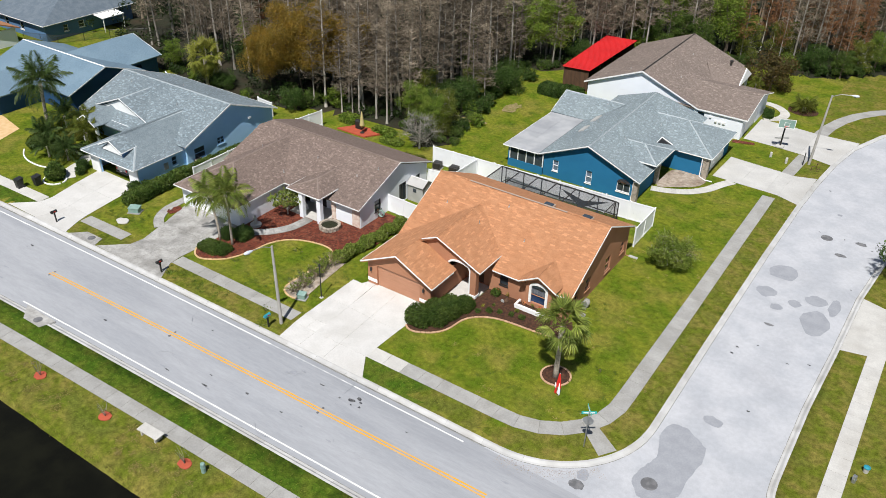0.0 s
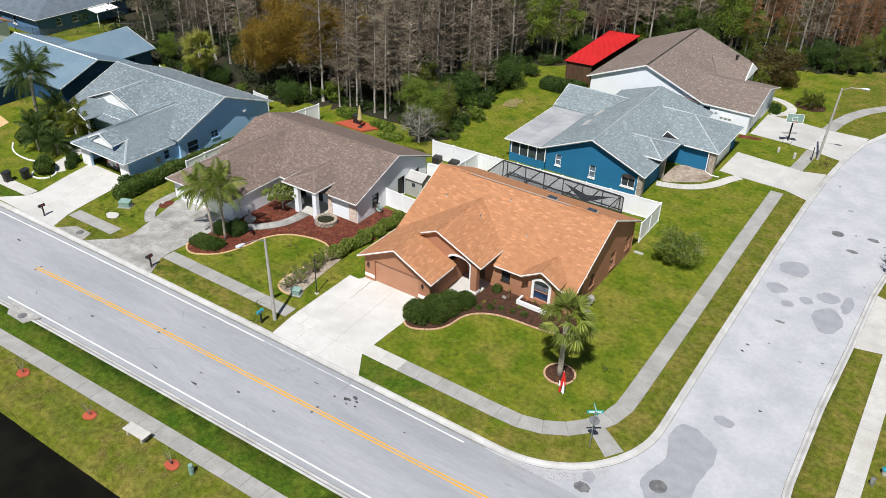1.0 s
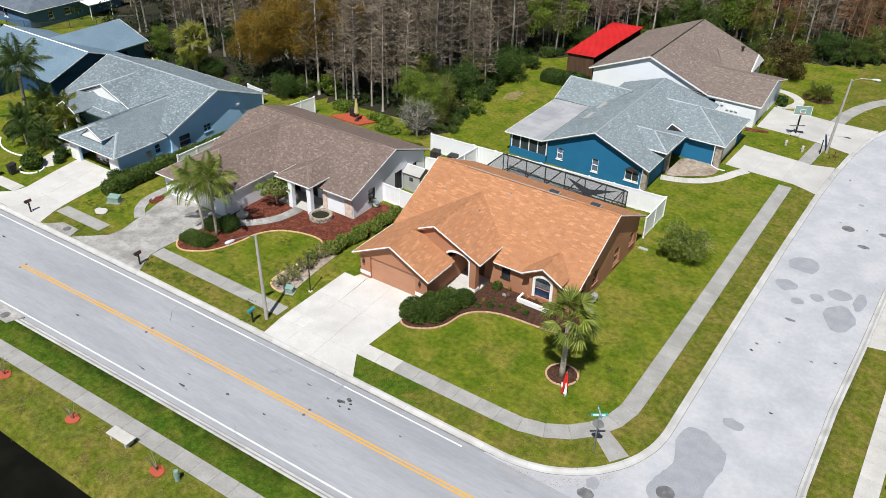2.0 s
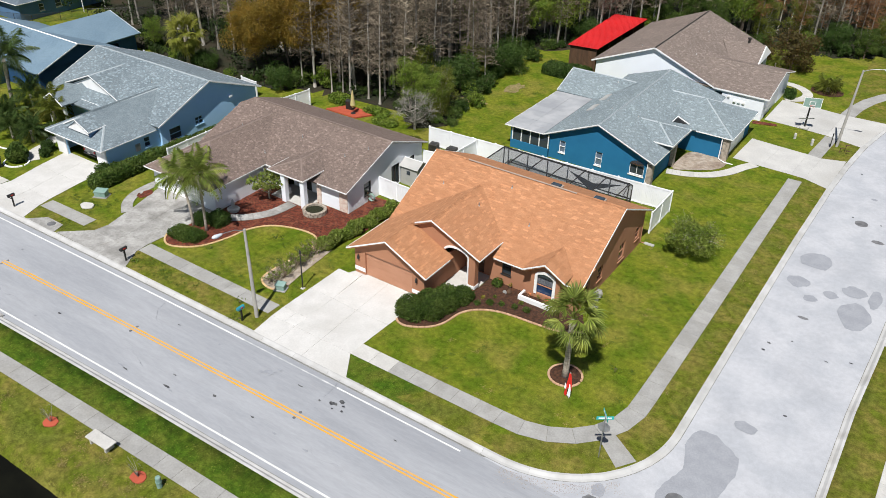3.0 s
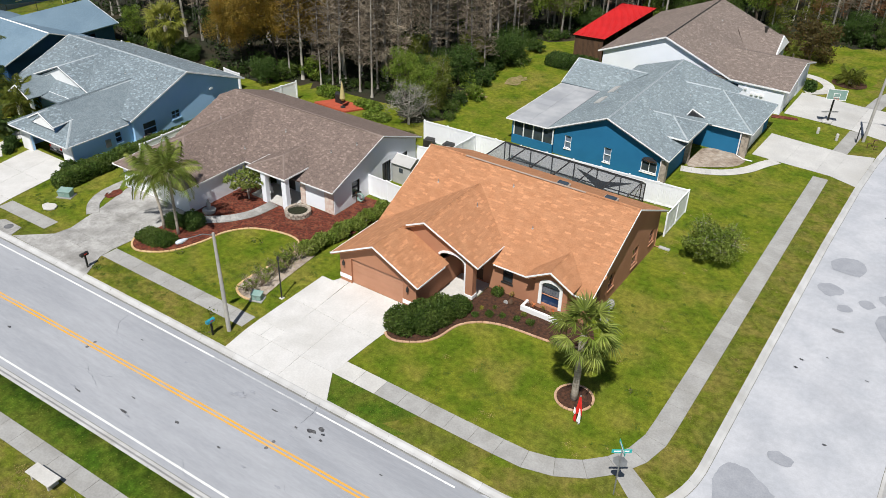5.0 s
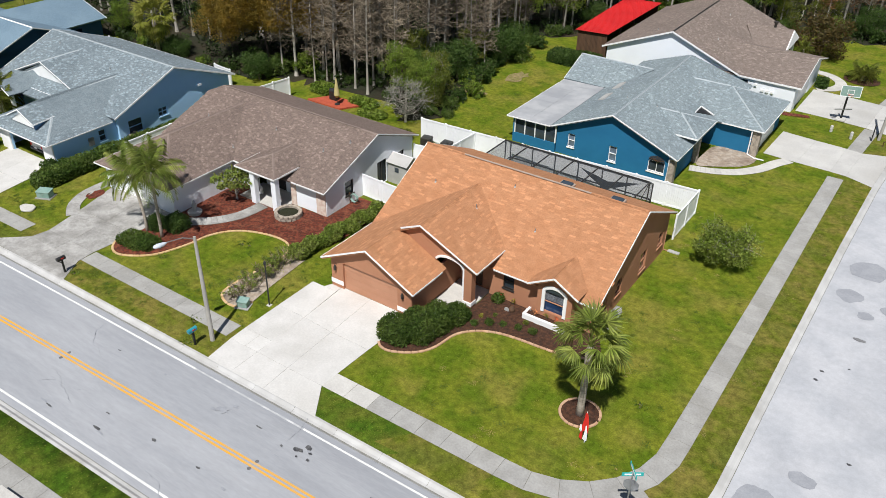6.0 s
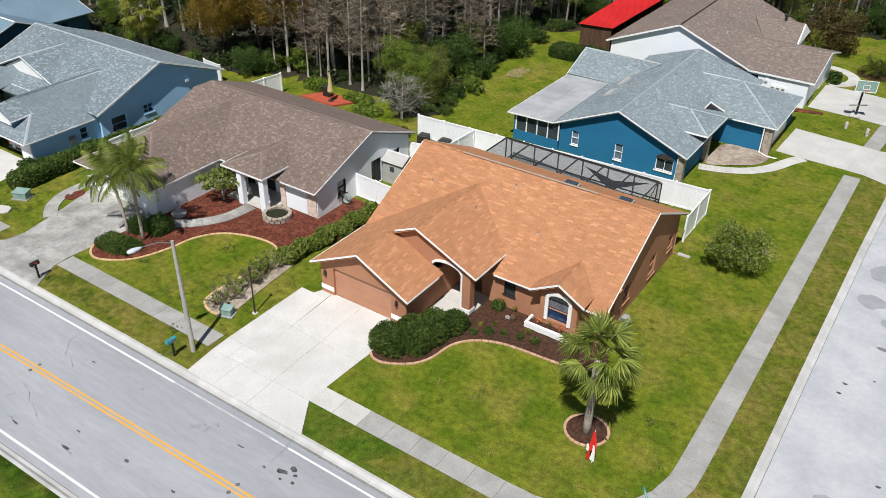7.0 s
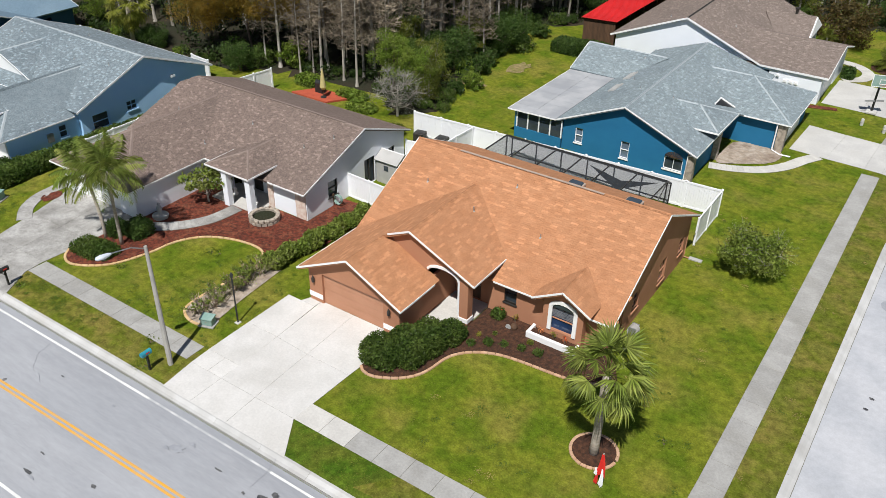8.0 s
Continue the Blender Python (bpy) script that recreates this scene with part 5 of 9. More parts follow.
R.sheet((5.5, 38.3, 3.17), (7.8, 38.3, 3.17), (5.35, 40.75, 4.13), (3.2, 40.75, 4.13))
R.sheet((7.85, 43.1, 3.17), (5.5, 43.1, 3.17), (3.2, 40.75, 4.13), (5.35, 40.75, 4.13))
# west wing
R.sheet((-8.4, 45.9, 2.62), (-3.6, 45.9, 2.62), (-0.6, 49.6, 4.15), (-8.4, 49.6, 4.15))
R.sheet((-8.4, 53.3, 2.62), (-8.4, 49.6, 4.15), (-0.6, 49.6, 4.15), (-3.6, 53.3, 2.62))
R.shingles(wide=0.24, exposure=0.16)
for a, b in (((CX, Y0, CZ), (CX, Y1, CZ)), (E0, E1), ((3.4, 40.75, 4.13), (5.35, 40.75, 4.13)), ((5.35, 40.75, 4.13), (7.8, 38.3, 3.17)), ((5.35, 40.75, 4.13), (7.85, 43.1, 3.17)), (E1, (11.65, 44.75, 2.5)), (E1, (11.65, 53.6, 2.5)), ((-8.4, 49.6, 4.15), (-0.6, 49.6, 4.15))):
    R.ridge(a, b, None)
for j in range(9):
    for i in range(2):
        x0, y0 = -8.4 + i * 2.17, 34.7 + j * 1.25
        z0, z1 = 2.48 + i * 0.05, 2.53 + i * 0.05
        g = Geo().slab([(x0, y0 + 0.005, z0), (x0 + 2.155, y0 + 0.005, z1), (x0 + 2.155, y0 + 1.245, z1), (x0, y0 + 1.245, z0)], 0.1)
        part("roof_panel", g, PANEL, H, "flat grey insulated roof panel" if i + j == 0 else "")
fascia(H, [(-8.42, 45.9, 2.46), (-8.42, 34.68, 2.46), (-4.05, 34.68, 2.55)], WHITE)
fascia(H, [(-4.05, Y0 - 0.02, 2.55), (CX, Y0 - 0.02, CZ), (7.5, Y0 - 0.02, 2.5)], WHITE, 0.1, 0.045, "rake_board")
fascia(H, [(7.5, Y0, 2.49), (7.5, 44.7, 2.49)], WHITE)
fascia(H, [(5.8, 38.28, 3.16), (7.82, 38.28, 3.16), (7.87, 43.12, 3.16), (6.0, 43.12, 3.16)], WHITE, 0.13)
fascia(H, [(7.9, 44.73, 2.49), (11.67, 44.73, 2.49), (11.67, 53.62, 2.49)], WHITE)
fascia(H, [(-8.42, 45.9, 2.6), (-8.42, 49.6, 4.13), (-8.42, 53.3, 2.6)], WHITE)
# black slab laid on the roof imitates the shaded notch over the entry court
part("roof_well", Geo().slab([(5.75, 43.75, 3.28), (6.9, 45.15, 2.78), (5.72, 45.2, 3.28)], 0.05), BLACK, H, "black slab standing in for the shaded notch between the roofs")
fascia(H, [(5.73, 43.6, 3.34), (5.7, 45.2, 3.36), (7.0, 45.15, 2.84)], WHITE, 0.1, 0.08)
wall(H, (-3.6, 35.25), (7.0, 35.25), 0, 2.55, TEAL, [(1.1, 1.75, 0.85, 2.1), (5.0, 5.7, 0.6, 2.0), (8.55, 10.0, 0.75, 1.75)])
window(H, (-3.6, 35.25), (7.0, 35.25), 1.1, 1.75, 0.85, 2.1, VINYL, GLASSPALE, 1, 1, True)
window(H, (-3.6, 35.25), (7.0, 35.25), 5.0, 5.7, 0.6, 2.0, VINYL, GLASSPALE, 1, 1, True)
w = window(H, (-3.6, 35.25), (7.0, 35.25), 8.55, 10.0, 0.75, 1.75, WHITE, GLASS, 0, 2, True)
g = Geo()
fan = [(4.95, 35.22, 1.75)] + [(5.675 - 0.725 * math.cos(math.pi * i / 10), 35.22, 1.75 + 0.5 * math.sin(math.pi * i / 10)) for i in range(1, 10)] + [(6.4, 35.22, 1.75)]
part("fanlight", Geo().add(fan, [tuple(range(len(fan)))]), GLASS, w, "arched fanlight")
g = Geo()
for i in range(1, 8):
    a = math.pi * i / 8
    g.beam((5.675, 35.2, 1.76), (5.675 - 0.7 * math.cos(a), 35.2, 1.76 + 0.48 * math.sin(a)), 0.03, 0.03)
part("fan_bars", g, WOODDARK, w)
g = Geo().add([(-3.6, 35.246, 2.5), (7.0, 35.246, 2.5), (7.0, 35.246, 2.55), (CX, 35.246, CZ - 0.18), (-3.6, 35.246, 2.6), (-3.6, 35.45, 2.5), (7.0, 35.45, 2.5), (7.0, 35.45, 2.55), (CX, 35.45, CZ - 0.18), (-3.6, 35.45, 2.6)],
              [(0, 1, 2, 3, 4), (9, 8, 7, 6, 5)])
part("gable_wall", g, TEAL, H)
# screened porch on the west
wall(H, (-7.7, 35.0), (-3.6, 35.0), 0, 0.9, TEAL)
for i in range(5):
    x = -7.7 + i * 1.02
    part("porch_post", Geo().box(x - 0.05, 35.0, 0.9, x + 0.05, 35.1, 2.4), WHITE, H)
part("porch_glazing", Geo().box(-7.65, 35.06, 0.9, -3.65, 35.08, 2.4), GLASS, H, "dark porch glazing")
for x in (-7.0, -5.1):
    part("porch_curtain", Geo().box(x, 35.1, 1.0, x + 0.55, 35.14, 2.3), WHITE, H, "pale hanging porch blind")
g = Geo().add([(-7.9, 46.2, 2.4), (-7.9, 53.0, 2.4), (-7.9, 49.6, 3.95), (-7.7, 46.2, 2.4), (-7.7, 53.0, 2.4), (-7.7, 49.6, 3.95)], [(0, 2, 1), (3, 4, 5)])
part("gable_wall", g, TEAL, H)
part("stone_column", Geo().box(6.7, 35.1, 0, 7.25, 35.7, 2.45), STONE, H, "grey stacked stone column", bevel=0.03)
part("stone_column", Geo().box(7.0, 40.5, 0, 7.45, 41.0, 3.1), STONE, H, "", bevel=0.03)
part("stone_column", Geo().box(10.7, 44.95, 0, 11.35, 45.6, 2.45), STONE, H, "", bevel=0.03)
part("downspout", Geo().tube([(7.3, 34.9, 2.5), (6.75, 35.05, 2.3), (6.7, 35.05, 0.1)], [0.05] * 3, 6), WHITE, H, "white downspout")
part("downspout", Geo().tube([(10.62, 44.85, 2.45), (10.62, 44.85, 0.15), (11.4, 44.4, 0.1), (12.2, 44.5, 0.08)], [0.06] * 4, 6), WHITE, H)
wall(H, (7.0, 35.25), (7.0, 40.8), 0, 2.5, TEAL)
wall(H, (5.6, 40.8), (5.6, 45.2), 0, 2.5, NAVY, [(1.6, 2.6, 0.05, 2.1)])
part("front_door", Geo().box(5.4, 42.4, 0.05, 5.45, 43.4, 2.1), WOODDARK, H, "dark entry door")
wall(H, (5.6, 45.2), (11.1, 45.2), 0, 2.45, TEAL)
wall(H, (11.1, 45.2), (11.1, 53.2), 0, 2.45, TEAL, [(1.5, 6.4, 0, 2.1)])
part("garage_door", Geo().box(11.02, 46.7, 0.04, 11.07, 51.6, 2.1), WHITE, H, "white panelled garage door")
for a, b in (((11.1, 53.2), (6.9, 53.2)), ((6.9, 53.2), (6.9, 55.2)), ((6.9, 55.2), (-3.6, 55.2)), ((-3.6, 55.2), (-3.6, 52.8)), ((-3.6, 52.8), (-7.9, 52.8)), ((-7.9, 52.8), (-7.9, 35.0))):
    wall(H, a, b, 0, 2.4, TEAL)
for x, y in ((0.6, 40), (-1.5, 44), (3.2, 40.5), (4.6, 47.5), (-2.6, 49.0)):
    z = max(R.height(s, x, y) for s in R.sheets if inside(x, y, [(q.x, q.y) for q in s[0]]))
    roof_vent(H, x, y, z, 0.25)
for x, y in ((-2.3, 42.0), (-2.5, 45.6)):
    z = R.height(R.sheets[1], x, y)
    part("skylight", Geo().slab([(x - 0.3, y - 0.9, z - 0.02), (x + 0.3, y - 0.9, z + 0.24), (x + 0.3, y + 0.9, z + 0.24), (x - 0.3, y + 0.9, z - 0.02)], 0.1), SHEDGREY, H, "long pale skylight")

# ---- the white house behind it
H = thing("house", "white stucco house with taupe shingle roof", "house", (0, 66, 0))
R = Roof(H, SHINGLE_W)
DX, DZ, Y0, Y1 = -2.0, 5.7, 57.3, 76.4
R.sheet((5.7, Y0, 2.65), (5.7, Y1, 2.65), (DX, Y1, DZ), (DX, Y0, DZ))
R.sheet((-9.6, Y1, 2.68), (-9.6, Y0, 2.68), (DX, Y0, DZ), (DX, Y1, DZ))
R.sheet((3.0, Y0 + 0.02, 2.66), (11.7, Y0 + 0.02, 2.66), (11.7, 63.0, 4.1), (2.4, 63.0, 4.1))
R.sheet((11.7, 68.6, 2.66), (3.0, 68.6, 2.66), (2.4, 63.0, 4.1), (11.7, 63.0, 4.1))
R.sheet((7.6, 66.6, 2.9), (7.2, 70.8, 4.25), (2.2, 70.0, 4.25), (4.2, 66.6, 3.2))
R.sheet((7.4, 73.2, 2.9), (5.0, 73.2, 2.9), (2.2, 70.0, 4.25), (7.2, 70.8, 4.25))
R.shingles(wide=0.28, exposure=0.18)
R.ridge((DX, Y0, DZ), (DX, Y1, DZ), BRONZE)
R.ridge((2.4, 63.0, 4.1), (11.7, 63.0, 4.1))
fascia(H, [(-9.6, Y0 - 0.02, 2.68), (DX, Y0 - 0.02, DZ), (5.6, Y0 - 0.02, 2.66), (11.72, Y0 - 0.02, 2.64)], WHITE, 0.16, 0.05, "rake_board")
fascia(H, [(11.72, Y0, 2.64), (11.72, 63.0, 4.1), (11.72, 68.6, 2.64)], WHITE, 0.1, 0.045, "rake_board")
fascia(H, [(4.0, 66.6, 3.2), (7.62, 66.6, 2.88), (7.22, 70.8, 4.23), (7.42, 73.2, 2.88)], WHITE, 0.1, 0.045, "rake_board")
wall(H, (-9.1, 57.62), (5.2, 57.62), 0, 2.7, CREAM)
wall(H, (5.2, 57.45), (11.2, 57.45), 0, 2.62, CREAM, [(0.5, 1.3, 1.4, 2.3)])
window(H, (5.2, 57.45), (11.2, 57.45), 0.5, 1.3, 1.4, 2.3, BRONZE, GLASS, 0)
g = Geo().add([(-9.1, 57.616, 2.65), (5.2, 57.616, 2.65), (5.2, 57.616, 2.7), (DX, 57.616, DZ - 0.18), (-9.1, 57.616, 2.75), (-9.1, 57.8, 2.65), (5.2, 57.8, 2.65), (5.2, 57.8, 2.7), (DX, 57.8, DZ - 0.18), (-9.1, 57.8, 2.75)],
              [(0, 1, 2, 3, 4), (9, 8, 7, 6, 5)])
part("gable_wall", g, CREAM, H)
wall(H, (11.2, 57.45), (11.2, 68.2), 0, 2.6, CREAM, [(1.5, 6.5, 0, 2.1)])
part("garage_door", Geo().box(11.1, 59.3, 0.04, 11.15, 64.3, 2.1), WHITE, H, "white panelled garage door")
g = Geo().add([(11.2, 57.62, 2.6), (11.2, 68.2, 2.6), (11.2, 63.0, 3.9), (11.0, 57.62, 2.6), (11.0, 68.2, 2.6), (11.0, 63.0, 3.9)], [(0, 1, 2), (5, 4, 3)])
part("gable_wall", g, CREAM, H)
wall(H, (5.2, 68.2), (5.2, 76.0), 0, 2.7, CREAM)
wall(H, (5.2, 76.0), (-9.1, 76.0), 0, 2.7, CREAM)
wall(H, (-9.1, 76.0), (-9.1, 57.62), 0, 2.7, CREAM)
part("porch_gable", Geo().slab([(7.64, 66.62, 2.86), (7.24, 70.8, 4.2), (7.44, 73.18, 2.86)], 0.08), WHITE, H, "white porch gable panel")
part("entry_wall", Geo().box(6.2, 67.6, 0, 6.4, 72.8, 2.85), CREAM, H)
part("roof_flue", Geo().tube([(5.2, 70.6, 3.4), (5.2, 70.6, 4.75)], [0.16, 0.16], 8).tube([(5.2, 70.6, 4.75), (5.2, 70.6, 4.9)], [0.26, 0.26], 8), BRONZE, H, "dark capped roof flue")
for y in (67.2, 69.2, 72.4):
    part("porch_column", Geo().box(7.0, y - 0.15, 0, 7.3, y + 0.15, 2.9), WHITE, H, bevel=0.02)
part("wall_lamp", Geo().box(7.2, 57.3, 1.9, 7.45, 57.45, 2.1), WHITE, H)
for x in (7.9, 8.4, 8.9):
    part("wall_fitting", Geo().box(x, 57.3, 1.5, x + 0.3, 57.45, 1.7), WHITE, H)
for x, y in ((1.5, 62.0), (0.2, 70.0), (-4.5, 60.0)):
    z = max(R.height(s, x, y) for s in R.sheets if inside(x, y, [(q.x, q.y) for q in s[0]]))
    roof_vent(H, x, y, z, 0.25)

# ---- far houses in the west
H = thing("house", "dark blue house with a pale blue roof", "house", (-62, 20, 0))
R = Roof(H, METALBLUE)
R.sheet((-75.0, 14.6, 2.5), (-57.5, 14.6, 2.5), (-57.5, 20.3, 4.6), (-75.0, 20.3, 4.6))
R.sheet((-57.5, 26.0, 2.5), (-75.0, 26.0, 2.5), (-75.0, 20.3, 4.6), (-57.5, 20.3, 4.6))
R.sheet((-60.5, 19, 2.6), (-60.5, 31.0, 2.6), (-66.0, 31.0, 4.5), (-66.0, 19, 4.5))
R.sheet((-71.5, 31.0, 2.6), (-71.5, 19, 2.6), (-66.0, 19, 4.5), (-66.0, 31.0, 4.5))
R.sheet((-64.0, 8.5, 2.4), (-64.0, 16.0, 2.4), (-68.0, 16.0, 3.9), (-68.0, 8.5, 3.9))
R.sheet((-72.0, 16.0, 2.4), (-72.0, 8.5, 2.4), (-68.0, 8.5, 3.9), (-68.0, 16.0, 3.9))
R.ridge((-75, 20.3, 4.6), (-57.5, 20.3, 4.6), WHITE)
fascia(H, [(-57.48, 14.6, 2.48), (-57.48, 20.3, 4.6), (-57.48, 26.0, 2.48)], WHITE)
fascia(H, [(-60.48, 31.02, 2.58), (-66.0, 31.02, 4.5), (-71.5, 31.02, 2.58)], WHITE)
wall(H, (-58.0, 15.0), (-58.0, 25.5), 0, 2.5, NAVY)
g = Geo().add([(-58.0, 15.0, 2.4), (-58.0, 25.5, 2.4), (-58.0, 20.3, 4.4), (-58.2, 15.0, 2.4), (-58.2, 25.5, 2.4), (-58.2, 20.3, 4.4)], [(0, 1, 2), (5, 4, 3)])
part("gable_wall", g, NAVY, H)
wall(H, (-74.5, 15.0), (-58.0, 15.0), 0, 2.5, NAVY, [(9, 10.2, 0.8, 2)])
wall(H, (-61.0, 25.5), (-61.0, 30.5), 0, 2.5, NAVY, [(1.0, 2.4, 0.8, 2.0)])
wall(H, (-61.0, 30.5), (-71.0, 30.5), 0, 2.5, NAVY)
wall(H, (-64.5, 9.0), (-64.5, 15.0), 0, 2.4, NAVY)
wall(H, (-71.5, 9.0), (-64.5, 9.0), 0, 2.4, NAVY)
H = thing("house", "grey-blue house with a slate grey roof", "house", (-92, 36, 0))
R = Roof(H, SLATE)
R.sheet((-99.5, 28.4, 2.6), (-83.8, 28.4, 2.6), (-88.0, 35.0, 5.2), (-95.0, 35.0, 5.2))
R.sheet((-83.8, 28.4, 2.6), (-83.8, 45.0, 2.6), (-88.0, 41.0, 5.2), (-88.0, 35.0, 5.2))
R.sheet((-83.8, 45.0, 2.6), (-99.5, 45.0, 2.6), (-95.0, 41.0, 5.2), (-88.0, 41.0, 5.2))
R.sheet((-99.5, 45.0, 2.6), (-99.5, 28.4, 2.6), (-95.0, 35.0, 5.2), (-95.0, 41.0, 5.2))
R.sheet((-88.0, 35.0, 5.2), (-88.0, 41.0, 5.2), (-95.0, 41.0, 5.2), (-95.0, 35.0, 5.2))
fascia(H, [(-99.5, 28.38, 2.59), (-83.78, 28.38, 2.59), (-83.78, 45.0, 2.59)], WHITE)
wall(H, (-99, 29.0), (-84.4, 29.0), 0, 2.55, GREYBLUE, [(4, 5, 0.8, 2), (8, 9, 0.8, 2)])
window(H, (-99, 29.0), (-84.4, 29.0), 4, 5, 0.8, 2, WHITE, GLASS)
window(H, (-99, 29.0), (-84.4, 29.0), 8, 9, 0.8, 2, WHITE, GLASS)
wall(H, (-84.4, 29.0), (-84.4, 44.4), 0, 2.55, GREYBLUE, [(3, 3.8, 0.9, 1.9), (5.6, 6.6, 0.9, 1.9)])
window(H, (-84.4, 29.0), (-84.4, 44.4), 3, 3.8, 0.9, 1.9, WHITE, GLASS)
window(H, (-84.4, 29.0), (-84.4, 44.4), 5.6, 6.6, 0.9, 1.9, WHITE, GLASS)
part("patio_roof", Geo().slab([(-84.4, 37.0, 2.5), (-81.6, 37.0, 2.2), (-81.6, 41.0, 2.2), (-84.4, 41.0, 2.5)], 0.08), WHITE, H, "white flat patio roof")
for y in (37.2, 40.8):
    part("patio_post", Geo().box(-81.8, y - 0.05, 0, -81.7, y + 0.05, 2.2), WHITE, H)
wall(H, (-99, 44.4), (-99, 29.0), 0, 2.55, GREYBLUE)
wall(H, (-84.4, 44.4), (-99, 44.4), 0, 2.55, GREYBLUE)
H = thing("house", "small house with an orange-brown roof", "house", (-93, 22, 0))
R = Roof(H, SHINGLE_T)
R.sheet((-101, 16.5, 2.5), (-86.5, 16.5, 2.5), (-86.5, 21.5, 4.4), (-101, 21.5, 4.4))
R.sheet((-86.5, 26.5, 2.5), (-101, 26.5, 2.5), (-101, 21.5, 4.4), (-86.5, 21.5, 4.4))
wall(H, (-100.5, 17), (-87, 17), 0, 2.5, CREAM)
wall(H, (-87, 17), (-87, 26), 0, 2.5, CREAM)

# ---------------------------------------------------------------- plants
def leaf_cloud(g, rng, centre, radii, n, size, shell=0.55, flat=0.0, narrow=0.6):
    """Many small folded leaves through an ellipsoid, thickest near its skin."""
    d = rng.normal(size=(n, 3))
    d /= np.linalg.norm(d, axis=1, keepdims=True)
    r = shell + (1 - shell) * rng.random((n, 1)) ** 0.5
    r *= 1 + 0.14 * np.sin(d[:, :1] * 7 + d[:, 1:2] * 5) + 0.1 * np.sin(d[:, 2:] * 9 + d[:, :1] * 4)
    p = np.array(centre) + (d * r + rng.normal(size=(n, 3)) * 0.13) * np.array(radii)
    a = rng.normal(size=(n, 3))
    a[:, 2] *= 1 - flat
    a /= np.linalg.norm(a, axis=1, keepdims=True)
    b = np.cross(a, d + rng.normal(size=(n, 3)) * 0.7)
    b /= np.linalg.norm(b, axis=1, keepdims=True) + 1e-9
    s = size * (0.6 + 0.8 * rng.random((n, 1)))
    vs = np.stack([p - a * s, p + b * s * narrow, p + a * s, p - b * s * narrow], 1).reshape(-1, 3)
    k = len(g.v)
    g.v.extend(map(tuple, vs.tolist()))
    g.f.extend((k + 4 * i, k + 4 * i + 1, k + 4 * i + 2, k + 4 * i + 3) for i in range(n))
    return g


def bare_tree(h, seed, dense=1.0, twig=TWIG, label="tall bare grey cypress with fine leafless twigs"):
    rr = random.Random(seed)
    root = thing("tree", label, "tree", group="bare trees of the wood")
    lean = Vector((rr.uniform(-0.03, 0.03), rr.uniform(-0.03, 0.03), 1))
    pts = [lean * (h * t) + Vector((rr.uniform(-0.12, 0.12), rr.uniform(-0.12, 0.12), 0)) * t for t in (0, 0.03, 0.1, 0.3, 0.5, 0.7, 0.88, 1.0)]
    base = 0.0082 * h
    part("trunk", Geo().tube(pts, [base * k for k in (1.75, 1.25, 1.0, 0.85, 0.66, 0.46, 0.25, 0.06)], 7), BARKGREY, root)
    g = Geo()
    count = int(118 * dense)
    for i in range(count):
        t = 0.26 + 0.72 * (i / count) + rr.uniform(-0.03, 0.03)
        a = i * 2.4 + rr.uniform(-0.7, 0.7)
        ln = h * (0.13 * (1 - t) + 0.05) * rr.uniform(0.45, 1.35)
        rise = rr.uniform(-0.05, 0.9)
        o = lean * (h * t)
        d = Vector((math.cos(a), math.sin(a), rise)).normalized()
        bow = Vector((rr.uniform(-0.1, 0.1), rr.uniform(-0.1, 0.1), rr.uniform(-0.05, 0.12))) * ln
        p1 = o + d * ln * 0.5 + bow
        p2 = o + d * ln + Vector((0, 0, rr.uniform(-0.35, 0.2) * ln))
        g.tube([o, p1, p2], [0.038, 0.024, 0.01], 3, False)
        for k in range(7):
            u = 0.2 + 0.78 * k / 7
            q = o.lerp(p1, u * 2) if u < 0.5 else p1.lerp(p2, u * 2 - 1)
            aa = a + rr.choice((-1, 1)) * rr.uniform(0.3, 1.3)
            dd = Vector((math.cos(aa), math.sin(aa), rr.uniform(-0.3, 1.0))).normalized()
            e = q + dd * ln * rr.uniform(0.2, 0.5)
            g.spike(q, e, 0.022)
            e2 = q.lerp(e, 0.5) + Vector((rr.uniform(-1, 1), rr.uniform(-1, 1), rr.uniform(-0.3, 1))).normalized() * ln * 0.22
            g.spike(q.lerp(e, 0.5), e2, 0.018)
    part("crown", g, twig, root)
    return root


